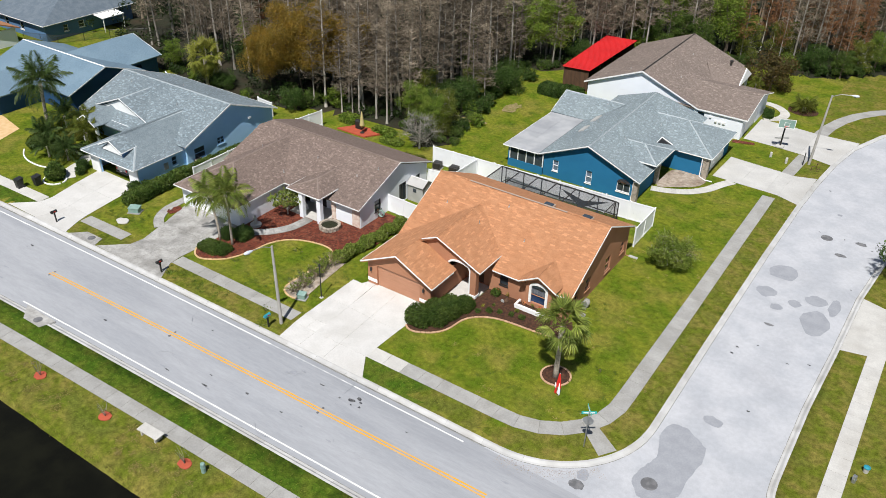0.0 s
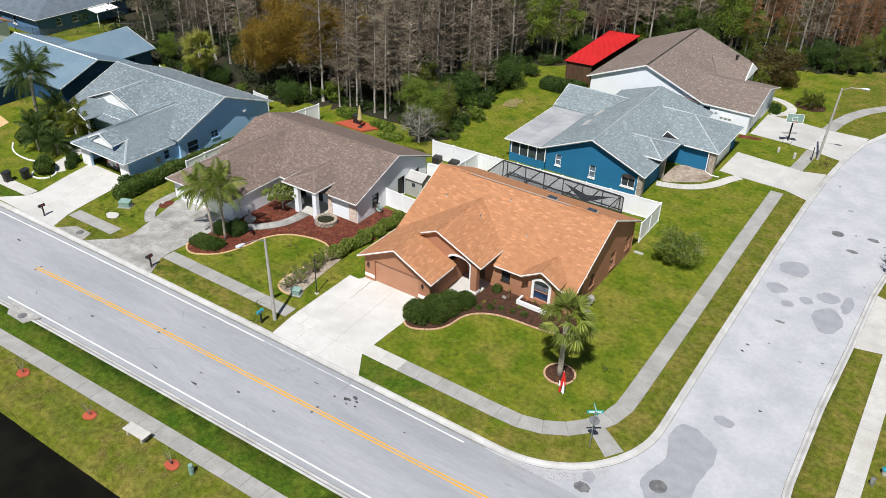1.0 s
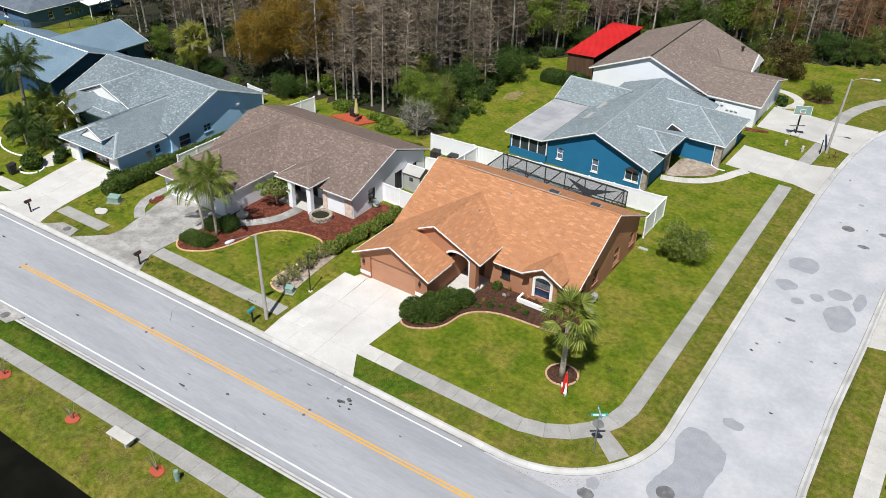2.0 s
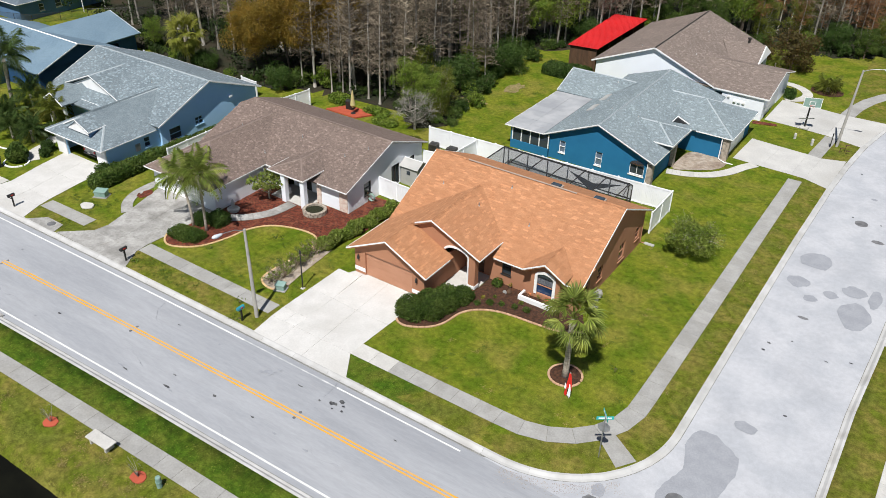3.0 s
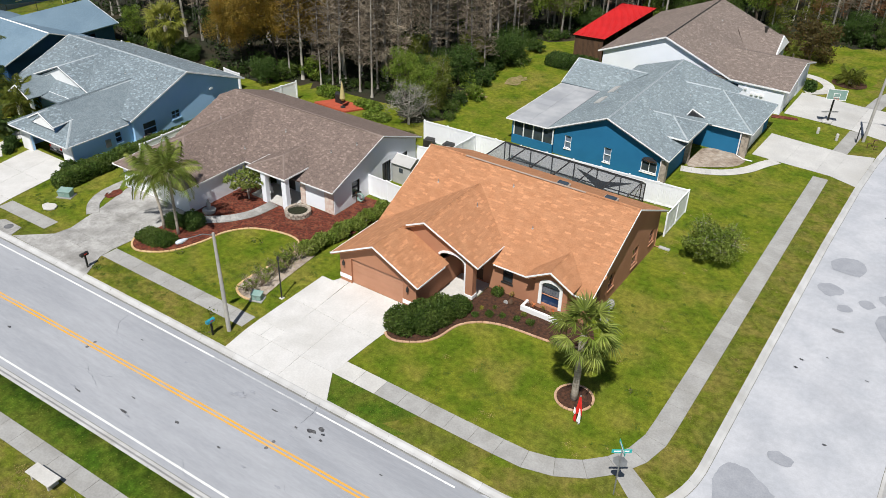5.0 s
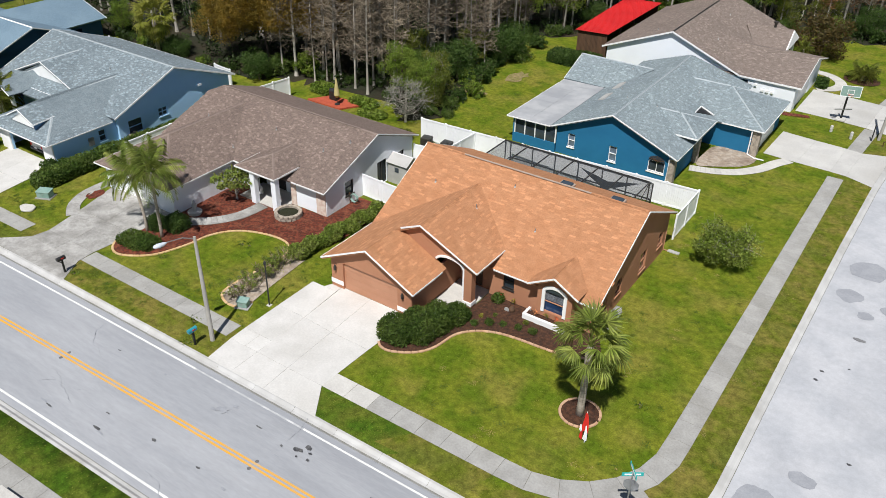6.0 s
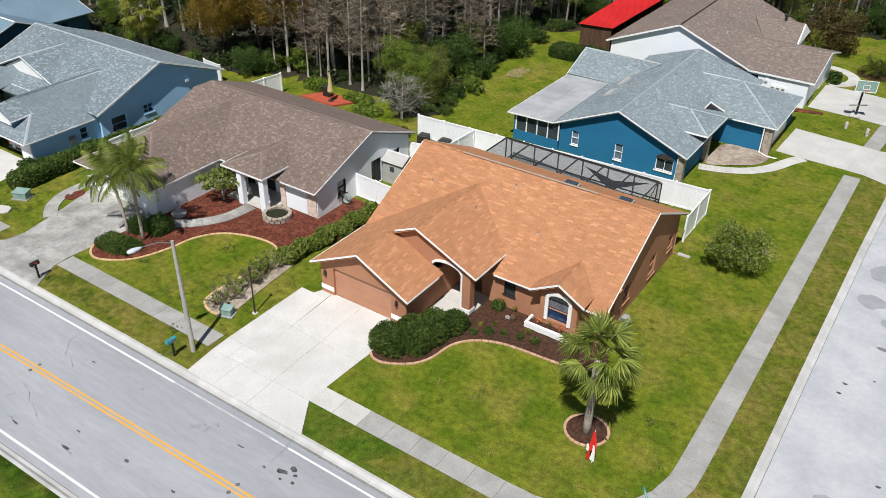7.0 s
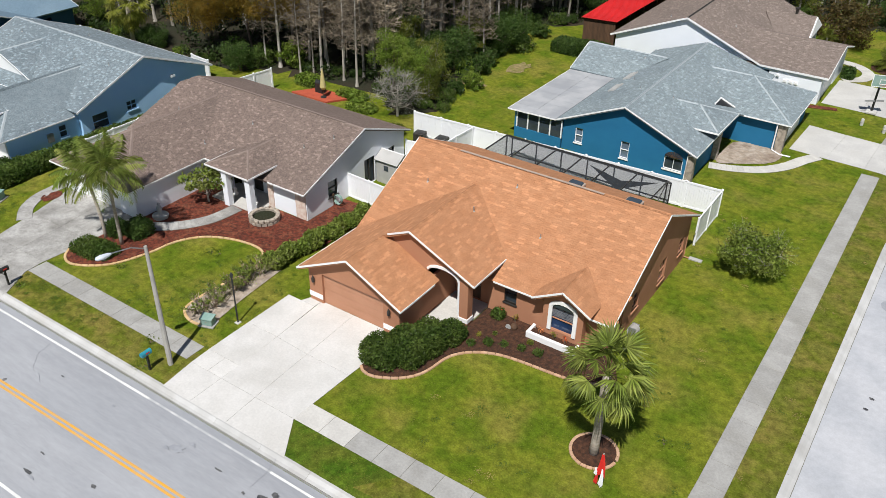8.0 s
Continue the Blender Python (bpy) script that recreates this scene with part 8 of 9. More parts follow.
utility_box((-9.05, 2.75), (0.7, 0.5, 0.48), "weathered teal utility box on a concrete plinth", 20)
utility_box((-32.1, 3.9), (1.05, 0.7, 0.55), "teal green transformer box on a concrete plinth", 25)
stone = thing("flat_stone", "pale flat stone on the lawn", "stone", (-31.5, 2.0, 0))
part("slab", Geo().prism(blob(-31.5, 2.0, 0.75, 0.5, 12, 0.15), 0, 0.16), WALKPALE, stone, bevel=0.04)

post = thing("garden_post", "tall thin black post beside the driveway", "post", (-7.8, 3.8, 0))
part("shaft", Geo().tube([(-7.8, 3.8, -0.1), (-7.8, 3.82, 3.1)], [0.05, 0.045], 8), BLACK, post)
part("finial", Geo().lathe([(0.05, 0), (0.09, 0.05), (0.1, 0.2), (0.06, 0.3), (0.01, 0.36)], 10, (-7.8, 3.82, 3.08)), BLACK, post)
part("foot", Geo().box(-7.95, 3.65, -0.02, -7.65, 3.95, 0.06), WALKPALE, post, "small concrete foot", bevel=0.02)

sign = thing("street_sign", "grey stop sign from behind with turquoise street name blades", "street sign", (17.82, 1.25, 0))
part("post", Geo().box(17.79, 1.22, -0.1, 17.85, 1.28, 3.3), GREYMETAL, sign)
oct_ = [(0.38 * math.cos(radians(22.5 + 45 * i)), 0.38 * math.sin(radians(22.5 + 45 * i))) for i in range(8)]
m = pose(17.82, 1.31, 2.35, 90, 0, 12)
g = Geo().prism(oct_, -0.008, 0.008).move(m)
part("sign_plate", g, GREYMETAL, sign, "octagonal plate, bare metal back")
for k, (ang, z) in enumerate(((35, 3.12), (-52, 3.36))):
    m = pose(17.82, 1.25, z, 0, 0, ang)
    b = part("name_blade", Geo().box(-0.5, -0.012, -0.11, 0.5, 0.012, 0.11).move(m), SIGNGREEN, sign, "turquoise street name blade")
    part("name_bar", Geo().box(-0.38, -0.018, -0.045, 0.38, 0.018, 0.045).move(m), WHITE, b)
part("bracket", Geo().box(17.78, 1.21, 3.22, 17.86, 1.29, 3.27), GREYMETAL, sign)

flag = thing("garden_flag", "red and white banner flag drooping from a short pole", "flag", (14.1, 4.72, 0))
part("pole", Geo().tube([(14.1, 4.72, -0.1), (14.0, 4.8, 2.05)], [0.02, 0.018], 6), WHITE, flag)
for nm, mat_, x0, w0, w1, top, low in (("cloth", FLAGRED, -0.02, 0.1, 0.46, 2.05, 0.75), ("cloth", FLAGRED, -0.2, 0.05, 0.2, 1.0, 0.15), ("stripe", VINYL, 0.06, 0.04, 0.26, 1.25, 0.2), ("stripe", VINYL, -0.24, 0.04, 0.16, 1.2, 0.75)):
    g = Geo()
    for i in range(9):
        t = i / 8
        for j in range(7):
            u = j / 6 - 0.5
            g.v.append((14.04 + x0 + (w0 + (w1 - w0) * t) * u + 0.03 * math.sin(3 * t), 4.7 + 0.05 * math.sin(u * 16 + t * 2) * (0.3 + t) - 0.06 * (nm == "stripe"), top + (low - top) * t - 0.1 * u * t))
    for i in range(8):
        for j in range(6):
            a = i * 7 + j
            g.f.append((a, a + 1, a + 8, a + 7))
    part(nm, g, mat_, flag, smooth=True)

# bench, saplings and pedestal on the pond bank
b = thing("bench", "pale concrete slab bench on two feet", "bench")
part("seat", Geo().box(-0.95, -0.38, 0.42, 0.95, 0.38, 0.5), WALKPALE, b, bevel=0.015)
for x in (-0.65, 0.65):
    part("leg", Geo().box(x - 0.07, -0.3, -0.15, x + 0.07, 0.3, 0.42), WALKPALE, b, bevel=0.01)
b.matrix_basis = pose(-6.45, -14.85, 0, 0, 0, 2)
for k, (x, y) in enumerate(((-18.0, -15.55), (-10.6, -15.45), (-2.75, -15.2))):
    root = thing("sapling", "bare multi-stemmed sapling in a ring of orange mulch", "sapling", (x, y, 0), "saplings on the bank")
    g = Geo().prism(blob(x, y, 0.5, 0.42, 16, 0.1), lift(x, y) - 0.05, lift(x, y) + 0.06)
    part("mulch_ring", g, REDDECK, root, "orange-red mulch ring", bevel=0.02)
    g = Geo()
    rr = random.Random(400 + k)
    for i in range(9):
        a = rr.uniform(0, 6.28)
        g.tube([(x, y, 0), (x + 0.2 * math.cos(a), y + 0.2 * math.sin(a), 0.6), (x + 0.45 * math.cos(a + 0.3), y + 0.45 * math.sin(a + 0.3), rr.uniform(1.0, 1.6))], [0.018, 0.012, 0.005], 4, False)
    part("stems", g, BARKGREY, root)
    leafs = leaf_cloud(Geo(), np.random.default_rng(k), (x, y, 1.0), (0.4, 0.4, 0.5), 30, 0.05)
    part("leaves", leafs, LEAF_GREY, root)


def pedestal(at, h, r, label, material=TEALBOX):
    root = thing("utility_pedestal", label, "utility pedestal", (*at, 0), "utility pedestals")
    x, y = at
    part("housing", Geo().lathe([(r, -0.1), (r, h * 0.9), (r * 0.85, h), (r * 0.2, h + 0.02)], 10, (x, y, lift(x, y))), material, root)
    part("collar", Geo().lathe([(r * 1.15, h * 0.5), (r * 1.15, h * 0.56)], 10, (x, y, lift(x, y))), material, root)


pedestal((-1.25, -14.95), 0.75, 0.16, "pale green utility pedestal beside the sidewalk")
pedestal((33.5, 8.6), 0.6, 0.14, "grey utility pedestal beside the sidewalk", GREYMETAL)
pedestal((15.6, 55.0), 0.6, 0.14, "pale utility pedestal on the lawn", WALKPALE)
pedestal((17.5, 54.3), 0.7, 0.14, "pale utility pedestal on the lawn", WALKPALE)
part_b = thing("garden_bin", "turquoise lidded garden bin near the sidewalk", "bin", (34.0, 10.0, 0))
part("bin_body", Geo().lathe([(0.17, 0), (0.2, 0.4)], 12, (34.0, 10.0, 0)), WALKPALE, part_b)
part("lid", Geo().lathe([(0.23, 0.4), (0.22, 0.46), (0.08, 0.52)], 12, (34.0, 10.0, 0)), TURQ, part_b, "turquoise lid")

# storm drains
for x, y, s, lab in ((-31.6, -1.75, 1, "concrete storm drain inlet with an iron cover"), (-24.35, -11.55, -1, "concrete storm drain inlet with an iron cover")):
    y = bend(x, y) + 0.15 if s > 0 else y
    root = thing("storm_drain", lab, "storm drain", (x, y, 0), kind="structure")
    part("inlet_top", Geo().prism([(x - 2.2, y - 0.45 * s), (x + 1.6, y - 0.45 * s), (x + 1.2, y + 0.75 * s), (x - 0.9, y + 0.75 * s)][::s], -0.1, 0.055), OLDDRIVE, root, bevel=0.02)
    part("cover", Geo().lathe([(0.36, 0.05), (0.36, 0.068), (0.3, 0.072)], 18, (x + 0.3, y + 0.25 * s, 0)), DARKPATCH, root, "dark iron cover")
    # solid black bar imitates the shade in the inlet opening
    part("throat", Geo().box(x - 1.6, y - 0.47 if s > 0 else y + 0.33, -0.12, x + 0.8, y - 0.33 if s > 0 else y + 0.47, 0.0), BLACK, root, "black bar standing in for the shaded inlet opening")

# basketball hoop
h = thing("basketball_hoop", "portable basketball hoop with a white backboard", "basketball hoop", (16.2, 58.7, 0))
part("base", Geo().box(15.75, 58.3, 0.03, 16.65, 59.2, 0.25), WALKPALE, h, bevel=0.05)
part("pole", Geo().tube([(16.2, 58.8, 0.2), (16.25, 58.75, 3.0)], [0.1, 0.09], 8), BLACK, h)
part("strut", Geo().beam((16.25, 58.75, 2.9), (16.45, 58.0, 3.3), 0.06, 0.06), BLACK, h)
m = pose(16.5, 57.9, 3.35, 0, 0, 20)
bb = part("backboard", Geo().box(-0.9, -0.02, -0.52, 0.9, 0.02, 0.52).move(m), TEALBOX, h, "smoky green backboard")
g = Geo().box(-0.92, -0.035, -0.55, 0.92, -0.022, -0.49).box(-0.92, -0.035, 0.49, 0.92, -0.022, 0.55).box(-0.92, -0.035, -0.5, -0.86, -0.022, 0.5).box(0.86, -0.035, -0.5, 0.92, -0.022, 0.5)
part("board_border", g.move(m), WHITE, bb, "white border")
part("target", Geo().box(-0.3, -0.035, -0.3, 0.3, -0.03, -0.25).box(-0.3, -0.035, 0.1, 0.3, -0.03, 0.15).box(-0.3, -0.035, -0.25, -0.25, -0.03, 0.1).box(0.25, -0.035, -0.25, 0.3, -0.03, 0.1).move(m), WHITE, bb)
g = Geo()
for i in range(14):
    a, b2 = 2 * math.pi * i / 14, 2 * math.pi * (i + 1) / 14
    g.beam((0.23 * math.cos(a), -0.3 + 0.23 * math.sin(a), -0.3), (0.23 * math.cos(b2), -0.3 + 0.23 * math.sin(b2), -0.3), 0.02, 0.02)
part("rim", g.move(m), FLAGRED, h, "red rim")
part("shelf_bar", Geo().beam((15.5, 58.2, 1.2), (16.9, 59.2, 1.2), 0.05, 0.1), GREYMETAL, h)

h.matrix_basis = Matrix.Translation((15.75, 58.3, 0))

# meter pipes by the far lamp
c = thing("kerb_clutter", "small rusty meter pipes on the verge", "pipes", (20.6, 54.6, 0))
for x, y, z in ((20.3, 54.2, 0.5), (20.7, 54.8, 0.7), (20.9, 54.2, 0.35)):
    part("pipe", Geo().tube([(x, y, 0), (x, y, z), (x + 0.3, y + 0.1, z)], [0.06, 0.06, 0.05], 6), WOODDARK, c)
c = thing("sign_post", "short dark post on the verge", "post", (19.2, 54.9, 0))
part("shaft", Geo().box(19.15, 54.85, -0.1, 19.25, 54.95, 1.6), BLACK, c)

# ---------------------------------------------------------------- yard things
well = thing("stone_planter", "round stone-ringed garden pond planter", "planter", (-14.75, 12.9, 0))
for lvl in range(2):
    for i in range(16):
        a = 2 * math.pi * (i + 0.5 * lvl) / 16
        m = pose(-14.75 + 0.92 * math.cos(a), 12.9 + 0.92 * math.sin(a), 0.14 + 0.22 * lvl, 0, 0, math.degrees(a))
        part("stone", Geo().obox(m, 0.28, 0.34, 0.21), STONE, well, bevel=0.03)
part("pond_water", Geo().lathe([(0.8, 0.0), (0.8, 0.28)], 18, (-14.75, 12.9, 0)), SHADELITTER, well, "dark green planted middle")
f = thing("garden_fountain", "small grey statue fountain with a round basin", "fountain", (-20.6, 8.9, 0))
part("basin", Geo().lathe([(0.3, 0), (0.5, 0.1), (0.55, 0.32), (0.48, 0.33), (0.44, 0.2)], 16, (-20.6, 8.9, 0)), SHEDGREY, f)
part("figure", Geo().lathe([(0.16, 0.15), (0.12, 0.5), (0.2, 0.75), (0.16, 0.95), (0.08, 1.02), (0.11, 1.15), (0.02, 1.25)], 10, (-20.6, 8.9, 0)), SHEDGREY, f)
for x, y in ((-18.9, 14.2), (-16.8, 14.1)):
    p = thing("porch_ornament", "pale porch statue on a base", "ornament", (x, y, 0.1), "porch ornaments")
    part("body", Geo().lathe([(0.18, 0), (0.2, 0.1), (0.1, 0.2), (0.14, 0.45), (0.05, 0.6)], 10, (x, y, 0.1)), WHITE, p)

shed = thing("garden_shed", "small grey resin garden shed with a gable roof", "shed", (-11.2, 22.6, 0))
part("body", Geo().box(-12.1, 21.9, 0, -10.2, 23.5, 1.85), SHEDGREY, shed)
part("gable", Geo().add([(-12.1, 21.9, 1.85), (-12.1, 23.5, 1.85), (-12.1, 22.7, 2.3), (-10.2, 21.9, 1.85), (-10.2, 23.5, 1.85), (-10.2, 22.7, 2.3)], [(0, 1, 2), (5, 4, 3)]), SHEDGREY, shed)
part("roof", Geo().slab([(-12.2, 21.75, 1.84), (-10.1, 21.75, 1.84), (-10.1, 22.7, 2.38), (-12.2, 22.7, 2.38)], 0.06), SHEDGREY, shed)
part("roof", Geo().slab([(-10.1, 23.65, 1.84), (-12.2, 23.65, 1.84), (-12.2, 22.7, 2.38), (-10.1, 22.7, 2.38)], 0.06), SHEDGREY, shed)
part("window", Geo().box(-11.4, 21.87, 1.1, -11.0, 21.9, 1.5), GLASS, shed, "small dark window")
part("door", Geo().box(-10.19, 22.2, 0.1, -10.16, 23.2, 1.75), SHEDGREY, shed, "shed door")
part("ridge_strip", Geo().box(-12.2, 22.66, 2.36, -10.1, 22.74, 2.41), WHITE, shed)


def ac_unit(at, s, label, material, turn=0.0):
    root = thing("air_conditioner", label, "air conditioner", group="outdoor cooling units")
    part("casing", Geo().box(-s / 2, -s / 2, 0.08, s / 2, s / 2, s * 0.95), material, root, bevel=0.03)
    for i in range(5):
        z = 0.16 + i * s * 0.15
        part("louvre", Geo().box(-s / 2 - 0.012, -s / 2 - 0.012, z, s / 2 + 0.012, s / 2 + 0.012, z + 0.03), material, root)
    part("fan_grille", Geo().lathe([(s * 0.4, 0), (s * 0.4, 0.025), (s * 0.1, 0.04)], 14, (0, 0, s * 0.95)), BLACK, root)
    part("pad", Geo().box(-s / 2 - 0.1, -s / 2 - 0.1, -0.03, s / 2 + 0.1, s / 2 + 0.1, 0.08), WALK, root, "concrete pad")
    root.matrix_basis = pose(*at, 0, 0, 0, turn)


ac_unit((-13.6, 29.5), 0.85, "dark grey air conditioner behind the house", BRONZE, 10)
ac_unit((-11.5, 29.6), 0.9, "dark grey air conditioner by the fence", BRONZE, 5)
ac_unit((-35.0, 14.6), 0.8, "beige air conditioner beside the pale blue house", PINKSTONE)
w = thing("hose_reel_cart", "grey hose reel cart against the side wall", "hose reel", (11.0, 15.6, 0))
part("frame", Geo().box(10.8, 15.3, 0.05, 11.2, 15.36, 0.8).box(10.8, 15.84, 0.05, 11.2, 15.9, 0.8), GREYMETAL, w)
part("drum", Geo().tube([(11.0, 15.36, 0.5), (11.0, 15.84, 0.5)], [0.3, 0.3], 14), SHEDGREY, w)
part("hose", Geo().tube([(11.0, 15.42, 0.5), (11.0, 15.78, 0.5)], [0.31, 0.31], 14), POLE, w, "coiled pale hose")
s = thing("splash_block", "pale concrete step by the side wall", "step", (11.3, 14.6, 0))
part("block", Geo().box(10.95, 14.3, -0.02, 11.5, 14.75, 0.1), WALK, s, bevel=0.02)
s = thing("splash_block", "grey splash block under the downspout", "splash block", (11.1, 25.4, 0))
part("block", Geo().box(10.75, 25.2, -0.02, 11.6, 25.5, 0.1), SHEDGREY, s, bevel=0.02)
w = thing("hose_pot", "coiled green hose on a stand", "garden hose", (-12.0, 17.3, 0))
for i in range(4):
    ring = [(-11.9 + 0.34 * math.cos(a * math.pi / 8), 17.2 + 0.06 * i, 0.55 + 0.34 * math.sin(a * math.pi / 8)) for a in range(17)]
    part("coil", Geo().tube(ring, [0.025] * 17, 5), TEALBOX, w)
part("stand", Geo().box(-12.3, 17.15, 0, -12.2, 17.25, 0.95), WOODDARK, w)
s = thing("garden_ornament", "dark weathered garden ornament with a wheel", "ornament", (5.25, 12.35, 0))
part("body", Geo().lathe([(0.05, 0), (0.2, 0.08), (0.22, 0.22), (0.14, 0.36), (0.04, 0.42)], 10, (5.25, 12.35, 0)), WOODDARK, s)
part("wheel", Geo().tube([(4.97, 12.15, 0.17), (4.97, 12.19, 0.17)], [0.17, 0.17], 14), SHEDGREY, s, "small grey spoked wheel")

# terrace behind the brown-roofed house
d = thing("deck", "red painted timber deck at the wood's edge", "deck", (-27, 32, 0))
for i in range(14):
    y = 30.9 + i * 0.16
    part("board", Geo().box(-29.2 + 0.1 * i, y, 0.02, -25.0 + 0.1 * i, y + 0.145, 0.18), REDDECK, d)
u = thing("patio_umbrella", "closed pale yellow patio umbrella on a pole", "umbrella", (-25.9, 31.6, 0.18))
part("pole", Geo().tube([(-25.9, 31.6, 0.18), (-25.9, 31.6, 2.9)], [0.03, 0.03], 6), WOODDARK, u)
part("canopy", Geo().lathe([(0.12, 0.7), (0.3, 0.95), (0.2, 1.7), (0.1, 2.4), (0.03, 2.7)], 10, (-25.9, 31.6, 0.2)), CLOTHYELLOW, u)
part("base", Geo().lathe([(0.28, 0), (0.26, 0.08), (0.08, 0.14)], 12, (-25.9, 31.6, 0.18)), BLACK, u)
b = thing("barbecue_grill", "black lidded barbecue grill on the deck", "barbecue", (-26.9, 32.4, 0.18))
part("cart", Geo().box(-27.4, 32.1, 0.18, -26.5, 32.6, 0.95), BLACK, b, bevel=0.03)
part("lid", Geo().tube([(-27.35, 32.35, 1.05), (-26.55, 32.35, 1.05)], [0.28, 0.28], 12), BLACK, b)

# red-roofed carport behind the white house
c = thing("carport", "dark timber shed with a bright red metal roof", "shed", (-12, 68, 0))
for i in range(38):
    y0 = 60.2 + i * 0.42
    x0, x1 = -14.3 - 0.02 * i, -10.2 - 0.0 * i
    part("roof_sheet", Geo().slab([(x0, y0, 2.86), (x1, y0, 3.05), (x1, y0 + 0.4, 3.05), (x0, y0 + 0.4, 2.86)], 0.03), REDMETAL, c)
    part("roof_rib", Geo().beam((x0, y0 + 0.41, 2.885), (x1, y0 + 0.41, 3.075), 0.05, 0.05), REDMETAL, c)
for y in (60.5, 64.4, 68.3, 72.2, 75.8):
    for x in (-14.0, -10.5):
        part("post", Geo().box(x - 0.07, y - 0.07, 0, x + 0.07, y + 0.07, 2.85), WOODDARK, c)
for i in range(22):
    x = -14.0 + i * 0.16
    part("board", Geo().box(x, 60.45, 0.1, x + 0.145, 60.49, 2.85), WOODDARK, c)
part("side_wall", Geo().box(-14.05, 60.5, 0.1, -13.98, 75.8, 2.8), WOODDARK, c)
part("back_wall", Geo().box(-14.0, 75.8, 0.1, -10.4, 75.9, 2.8), WOODDARK, c)

# bins, a parked car's tail in the open garage
for k, (x, y, m_) in enumerate(((-44.7, 1.6, BLACK), (-45.6, 0.2, BLACK))):
    t = thing("wheelie_bin", "black wheeled bin by the sidewalk", "bin", (x, y, 0), "bins at the kerb")
    part("body", Geo().add([(x - 0.25, y - 0.28, 0.05), (x + 0.25, y - 0.28, 0.05), (x + 0.25, y + 0.28, 0.05), (x - 0.25, y + 0.28, 0.05), (x - 0.32, y - 0.36, 1.0), (x + 0.32, y - 0.36, 1.0), (x + 0.32, y + 0.36, 1.0), (x - 0.32, y + 0.36, 1.0)],
                            [(3, 2, 1, 0), (4, 5, 6, 7), (0, 1, 5, 4), (1, 2, 6, 5), (2, 3, 7, 6), (3, 0, 4, 7)]), m_, t)
    part("lid", Geo().slab([(x - 0.34, y - 0.38, 1.02), (x + 0.34, y - 0.38, 1.02), (x + 0.34, y + 0.4, 1.12), (x - 0.34, y + 0.4, 1.12)], 0.05), m_, t)
    for sx in (-0.3, 0.3):
        part("wheel", Geo().tube([(x + sx - 0.03, y + 0.3, 0.12), (x + sx + 0.03, y + 0.3, 0.12)], [0.12, 0.12], 10), BLACK, t)
car = thing("car", "silver car parked in the open garage", "car", (-39.3, 9.8, 0))
prof = [(-0.9, 0.35), (0.9, 0.35), (0.92, 0.75), (0.86, 0.95), (0.7, 1.42), (-0.7, 1.42), (-0.86, 0.95), (-0.92, 0.75)]
g = Geo()
for y, k, top in ((7.95, 0.94, 1.0), (8.1, 1.0, 1.0), (9.0, 1.0, 1.0), (11.2, 1.0, 1.0)):
    for x, z in prof:
        g.v.append((-39.3 + x * k, y, z if y > 8.0 else min(z, 1.25)))
n = len(prof)
for i in range(3):
    for j in range(n):
        a, b2 = i * n + j, i * n + (j + 1) % n
        g.f.append((a, b2, b2 + n, a + n))
g.f += [tuple(range(n))[::-1], tuple(range(3 * n, 4 * n))]
body = part("body", g, GREYMETAL, car)
part("rear_window", Geo().add([(-39.95, 7.98, 0.98), (-38.65, 7.98, 0.98), (-38.8, 8.06, 1.34), (-39.8, 8.06, 1.34)], [(0, 1, 2, 3)]), GLASS, body)
part("bumper", Geo().box(-40.2, 7.85, 0.38, -38.4, 7.98, 0.6), BLACK, car, bevel=0.03)
for x in (-40.08, -38.52):
    part("tail_light", Geo().box(x - 0.1, 7.92, 0.75, x + 0.1, 7.97, 0.95), FLAGRED, car)
    part("wheel", Geo().tube([(x - 0.1, 8.7, 0.33), (x + 0.1, 8.7, 0.33)], [0.33, 0.33], 14), BLACK, car)
part("number_plate", Geo().box(-39.5, 7.83, 0.62, -39.1, 7.85, 0.74), WHITE, car)

# ---------------------------------------------------------------- grass blades, over the mown ground
for x0, y0, x1, y1 in ((-6.2, 7.8, 10.6, 30.2), (-30, 7.8, -12, 26), (-44, 7, -35, 27), (-53, 12, -35, 27), (-8, 34.8, 11.2, 55), (-9.4, 57.6, 11.4, 76), (1, 4.8, 3, 9)):
    KEEP_CLEAR.append([(x0, y0), (x1, y0), (x1, y1), (x0, y1)])
boxes = [(min(p[0] for p in q), min(p[1] for p in q), max(p[0] for p in q), max(p[1] for p in q), q) for q in KEEP_CLEAR]


def open_lawn(x, y):
    return not any(a <= x <= c and b <= y <= d and inside(x, y, q) for a, b, c, d, q in boxes)


rng = np.random.default_rng(77)


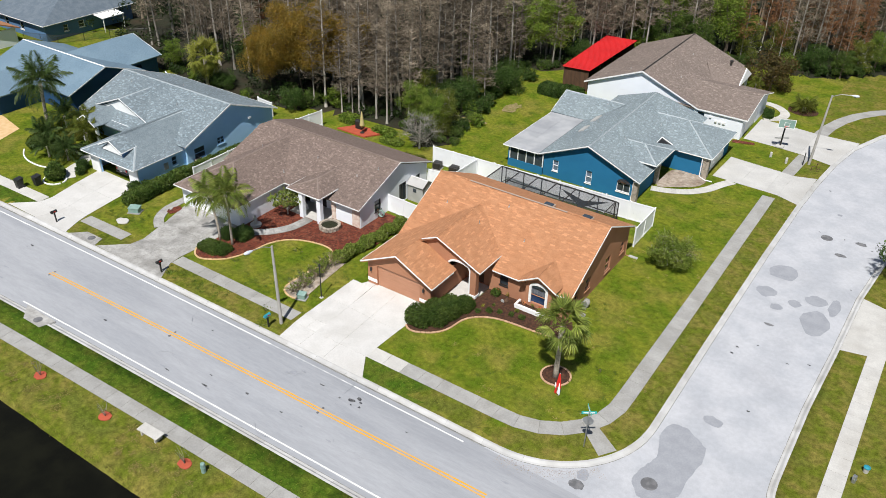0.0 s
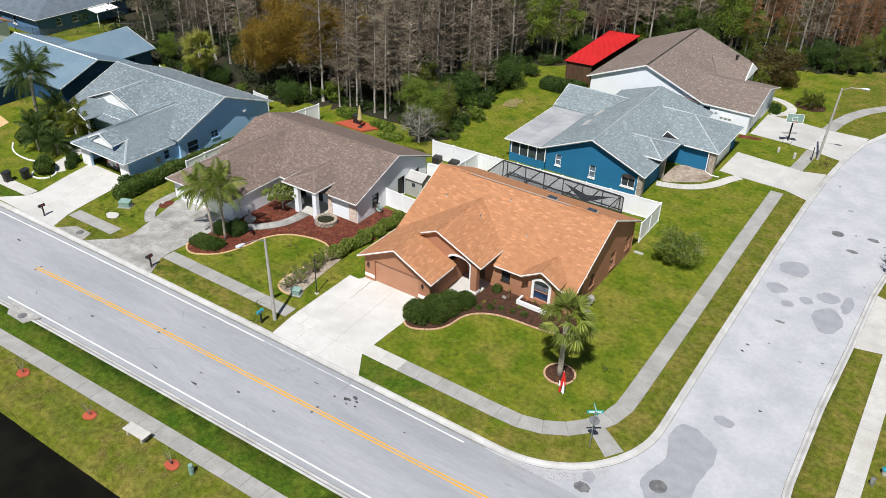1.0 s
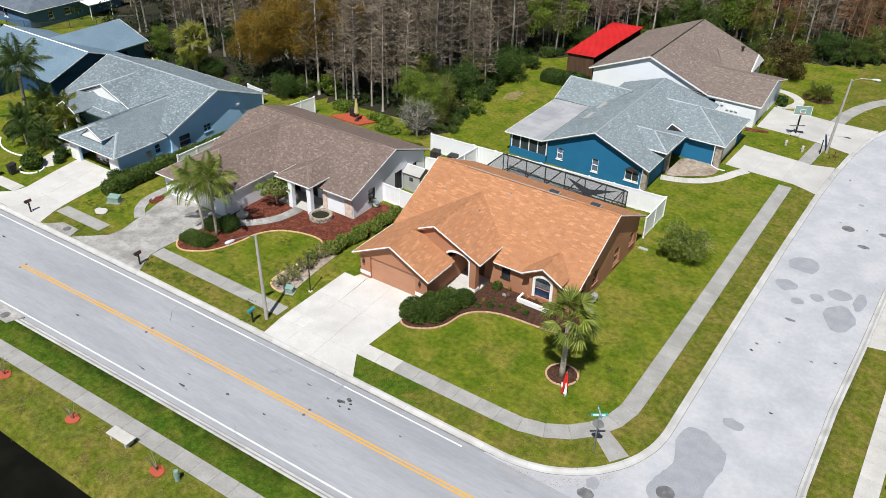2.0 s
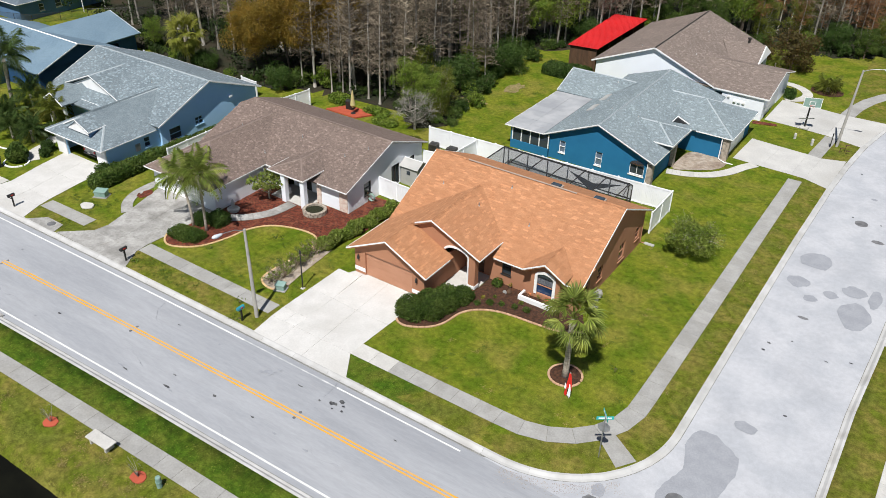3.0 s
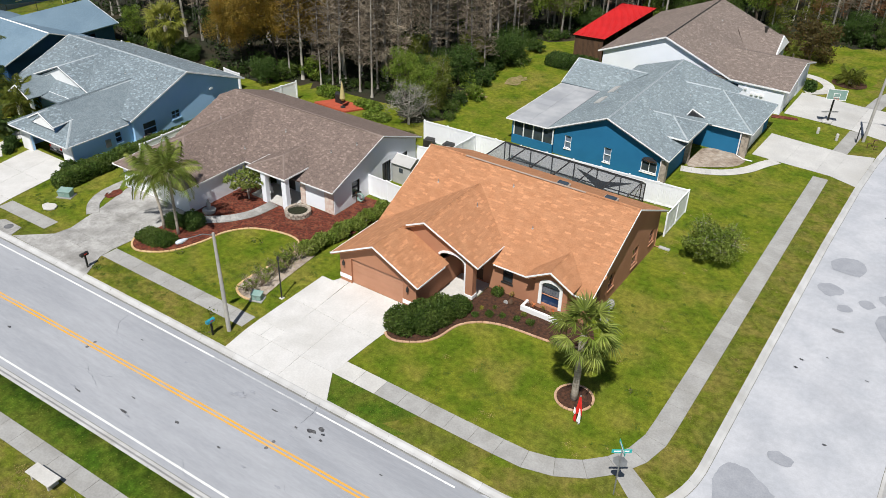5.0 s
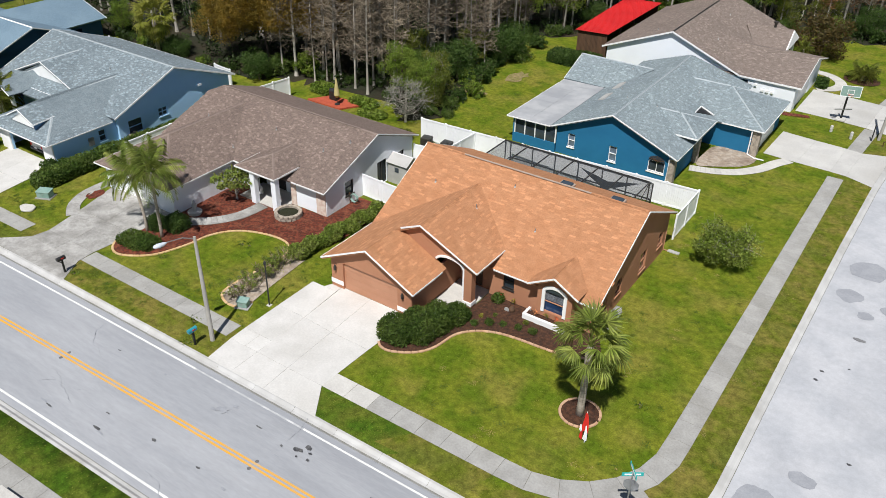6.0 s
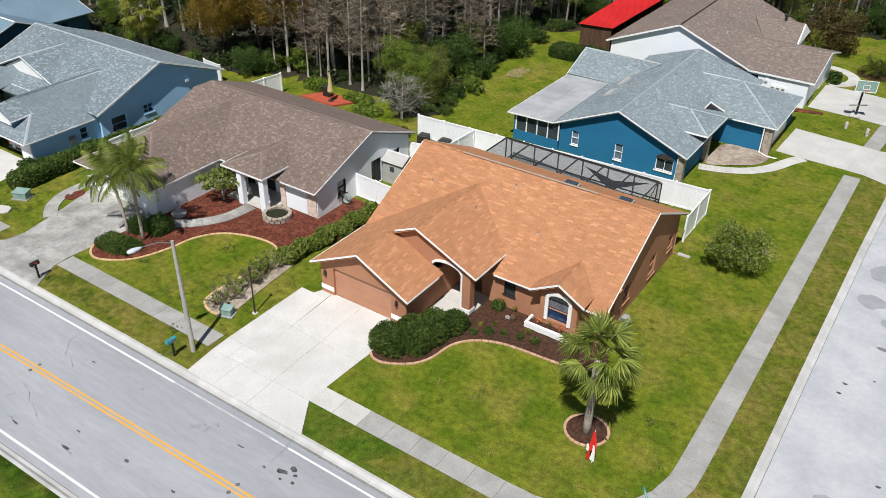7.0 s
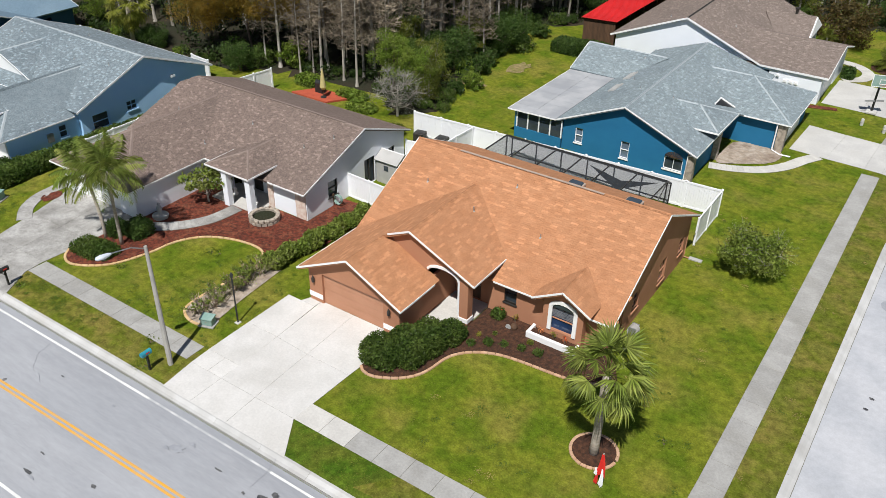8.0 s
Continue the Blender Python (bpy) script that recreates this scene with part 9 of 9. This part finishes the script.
def blades(n, x0, y0, x1, y1, size, material, label):
    g = Geo()
    pts = rng.uniform((x0, y0), (x1, y1), (n, 2))
    for x, y in pts:
        if not open_lawn(x, y) or inside(x, y, WOODS):
            continue
        # thicker in drifts
        if noise.noise(Vector((x * 0.5, y * 0.5, 3.0))) + rng.uniform(-0.5, 0.6) < -0.1:
            continue
        z = lift(x, y)
        if z < -0.55:
            continue
        s = size * rng.uniform(0.5, 1.3)
        a = rng.uniform(0, 6.283)
        c, d = math.cos(a) * s, math.sin(a) * s
        k = len(g.v)
        lean = rng.uniform(-0.6, 0.6, 2) * s
        g.v += [(x - c, y - d, z), (x + c, y + d, z), (x + c * 0.3 + lean[0], y + d * 0.3 + lean[1], z + s * 0.4), (x - d * 0.9, y + c * 0.9, z + 0.01), (x + d * 0.9, y - c * 0.9, z + 0.01), (x - lean[0], y - lean[1], z + s * 0.35)]
        g.f += [(k, k + 1, k + 2), (k + 3, k + 4, k + 5)]
    tagged(part("grass_blades", g, material), label, "grass", kind="stuff")


blades(26000, 0.3, 1.3, 20.8, 33, 0.04, TUFT, "short tufted blades of the corner lawn")
blades(9000, -9.6, -2.2, 21, 1.4, 0.04, TUFT, "short tufted blades of the verge")
blades(12000, -30, -2.2, -7, 18.5, 0.045, TUFT, "short tufted blades of the front lawn")
blades(9000, -34, -17.5, 26, -11, 0.05, TUFT, "rough tufted blades of the pond bank")


def clumps(n, x0, y0, x1, y1, leaf, label, spread, size, seed):
    """Low clumps of broad leaves scattered through the grass."""
    rr, g = np.random.default_rng(seed), Geo()
    for _ in range(n):
        x, y = rr.uniform((x0, y0), (x1, y1))
        if noise.noise(Vector((x * 0.22, y * 0.22, 9.0))) < rr.uniform(-0.35, 0.3) or not open_lawn(x, y) or inside(x, y, WOODS):
            continue
        r_ = spread * rr.uniform(0.4, 1.5)
        for _ in range(int(170 * r_)):
            p = np.array((x, y)) + rr.normal(size=2) * r_ * 0.5
            if not open_lawn(*p):
                continue
            a, q = rr.uniform(0, 6.283), size * rr.uniform(0.6, 1.4)
            c, d, z = math.cos(a) * q, math.sin(a) * q, lift(*p) + rr.uniform(0.008, 0.02)
            k = len(g.v)
            g.v += [(p[0] - c, p[1] - d, z), (p[0] + d * 0.6, p[1] - c * 0.6, z + 0.01), (p[0] + c, p[1] + d, z + rr.uniform(-0.01, 0.02)), (p[0] - d * 0.6, p[1] + c * 0.6, z + 0.01)]
            g.f.append((k, k + 1, k + 2, k + 3))
    tagged(part("lawn_weeds", g, leaf), label, "weeds", kind="stuff")


clumps(230, 0.4, 1.3, 20.8, 33, WEED, "dark clover clumps in the corner lawn", 0.24, 0.034, 501)
clumps(330, -22, -2.1, -7.5, 10, WEED, "dark clover clumps in the front lawn", 0.26, 0.034, 502)
clumps(220, -44, -2.1, -30, 8, WEED, "dark clover clumps in the neighbouring lawn", 0.26, 0.036, 503)
clumps(170, -14, 34, 18, 60, WEED, "dark weed clumps in the back lawn", 0.35, 0.045, 504)
clumps(110, -30, -17.3, 24, -14.4, DRYLEAF, "dry thatch on the pond bank", 0.4, 0.045, 505)
clumps(60, 17, 2, 21, 45, DRYLEAF, "dry thatch on the verge", 0.3, 0.035, 506)
clumps(120, 0.4, 1.3, 18, 33, DRYLEAF, "dry thatch in the corner lawn", 0.22, 0.03, 507)
reeds, rq = Geo(), random.Random(88)
for k in range(2600):
    x = rq.uniform(-34, 26)
    y = -18.0 + 0.22 * noise.noise(Vector((x * 0.7, 0.0, 4.0))) + rq.gauss(0, 0.13)
    a, h_ = rq.uniform(0, 6.283), rq.uniform(0.06, 0.24)
    z = min(lift(x, y), -0.45)
    w_ = Vector((math.cos(a), math.sin(a), 0)) * 0.022
    p = Vector((x, y, z - 0.1))
    reeds.add([p - w_, p + w_, p + Vector((rq.uniform(-0.1, 0.1), rq.uniform(-0.1, 0.1), h_ + 0.1))], [(0, 1, 2)])
tagged(part("bank_reeds", reeds, DRYLEAF), "ragged dry grass fringe along the water's edge", "reeds", kind="stuff")
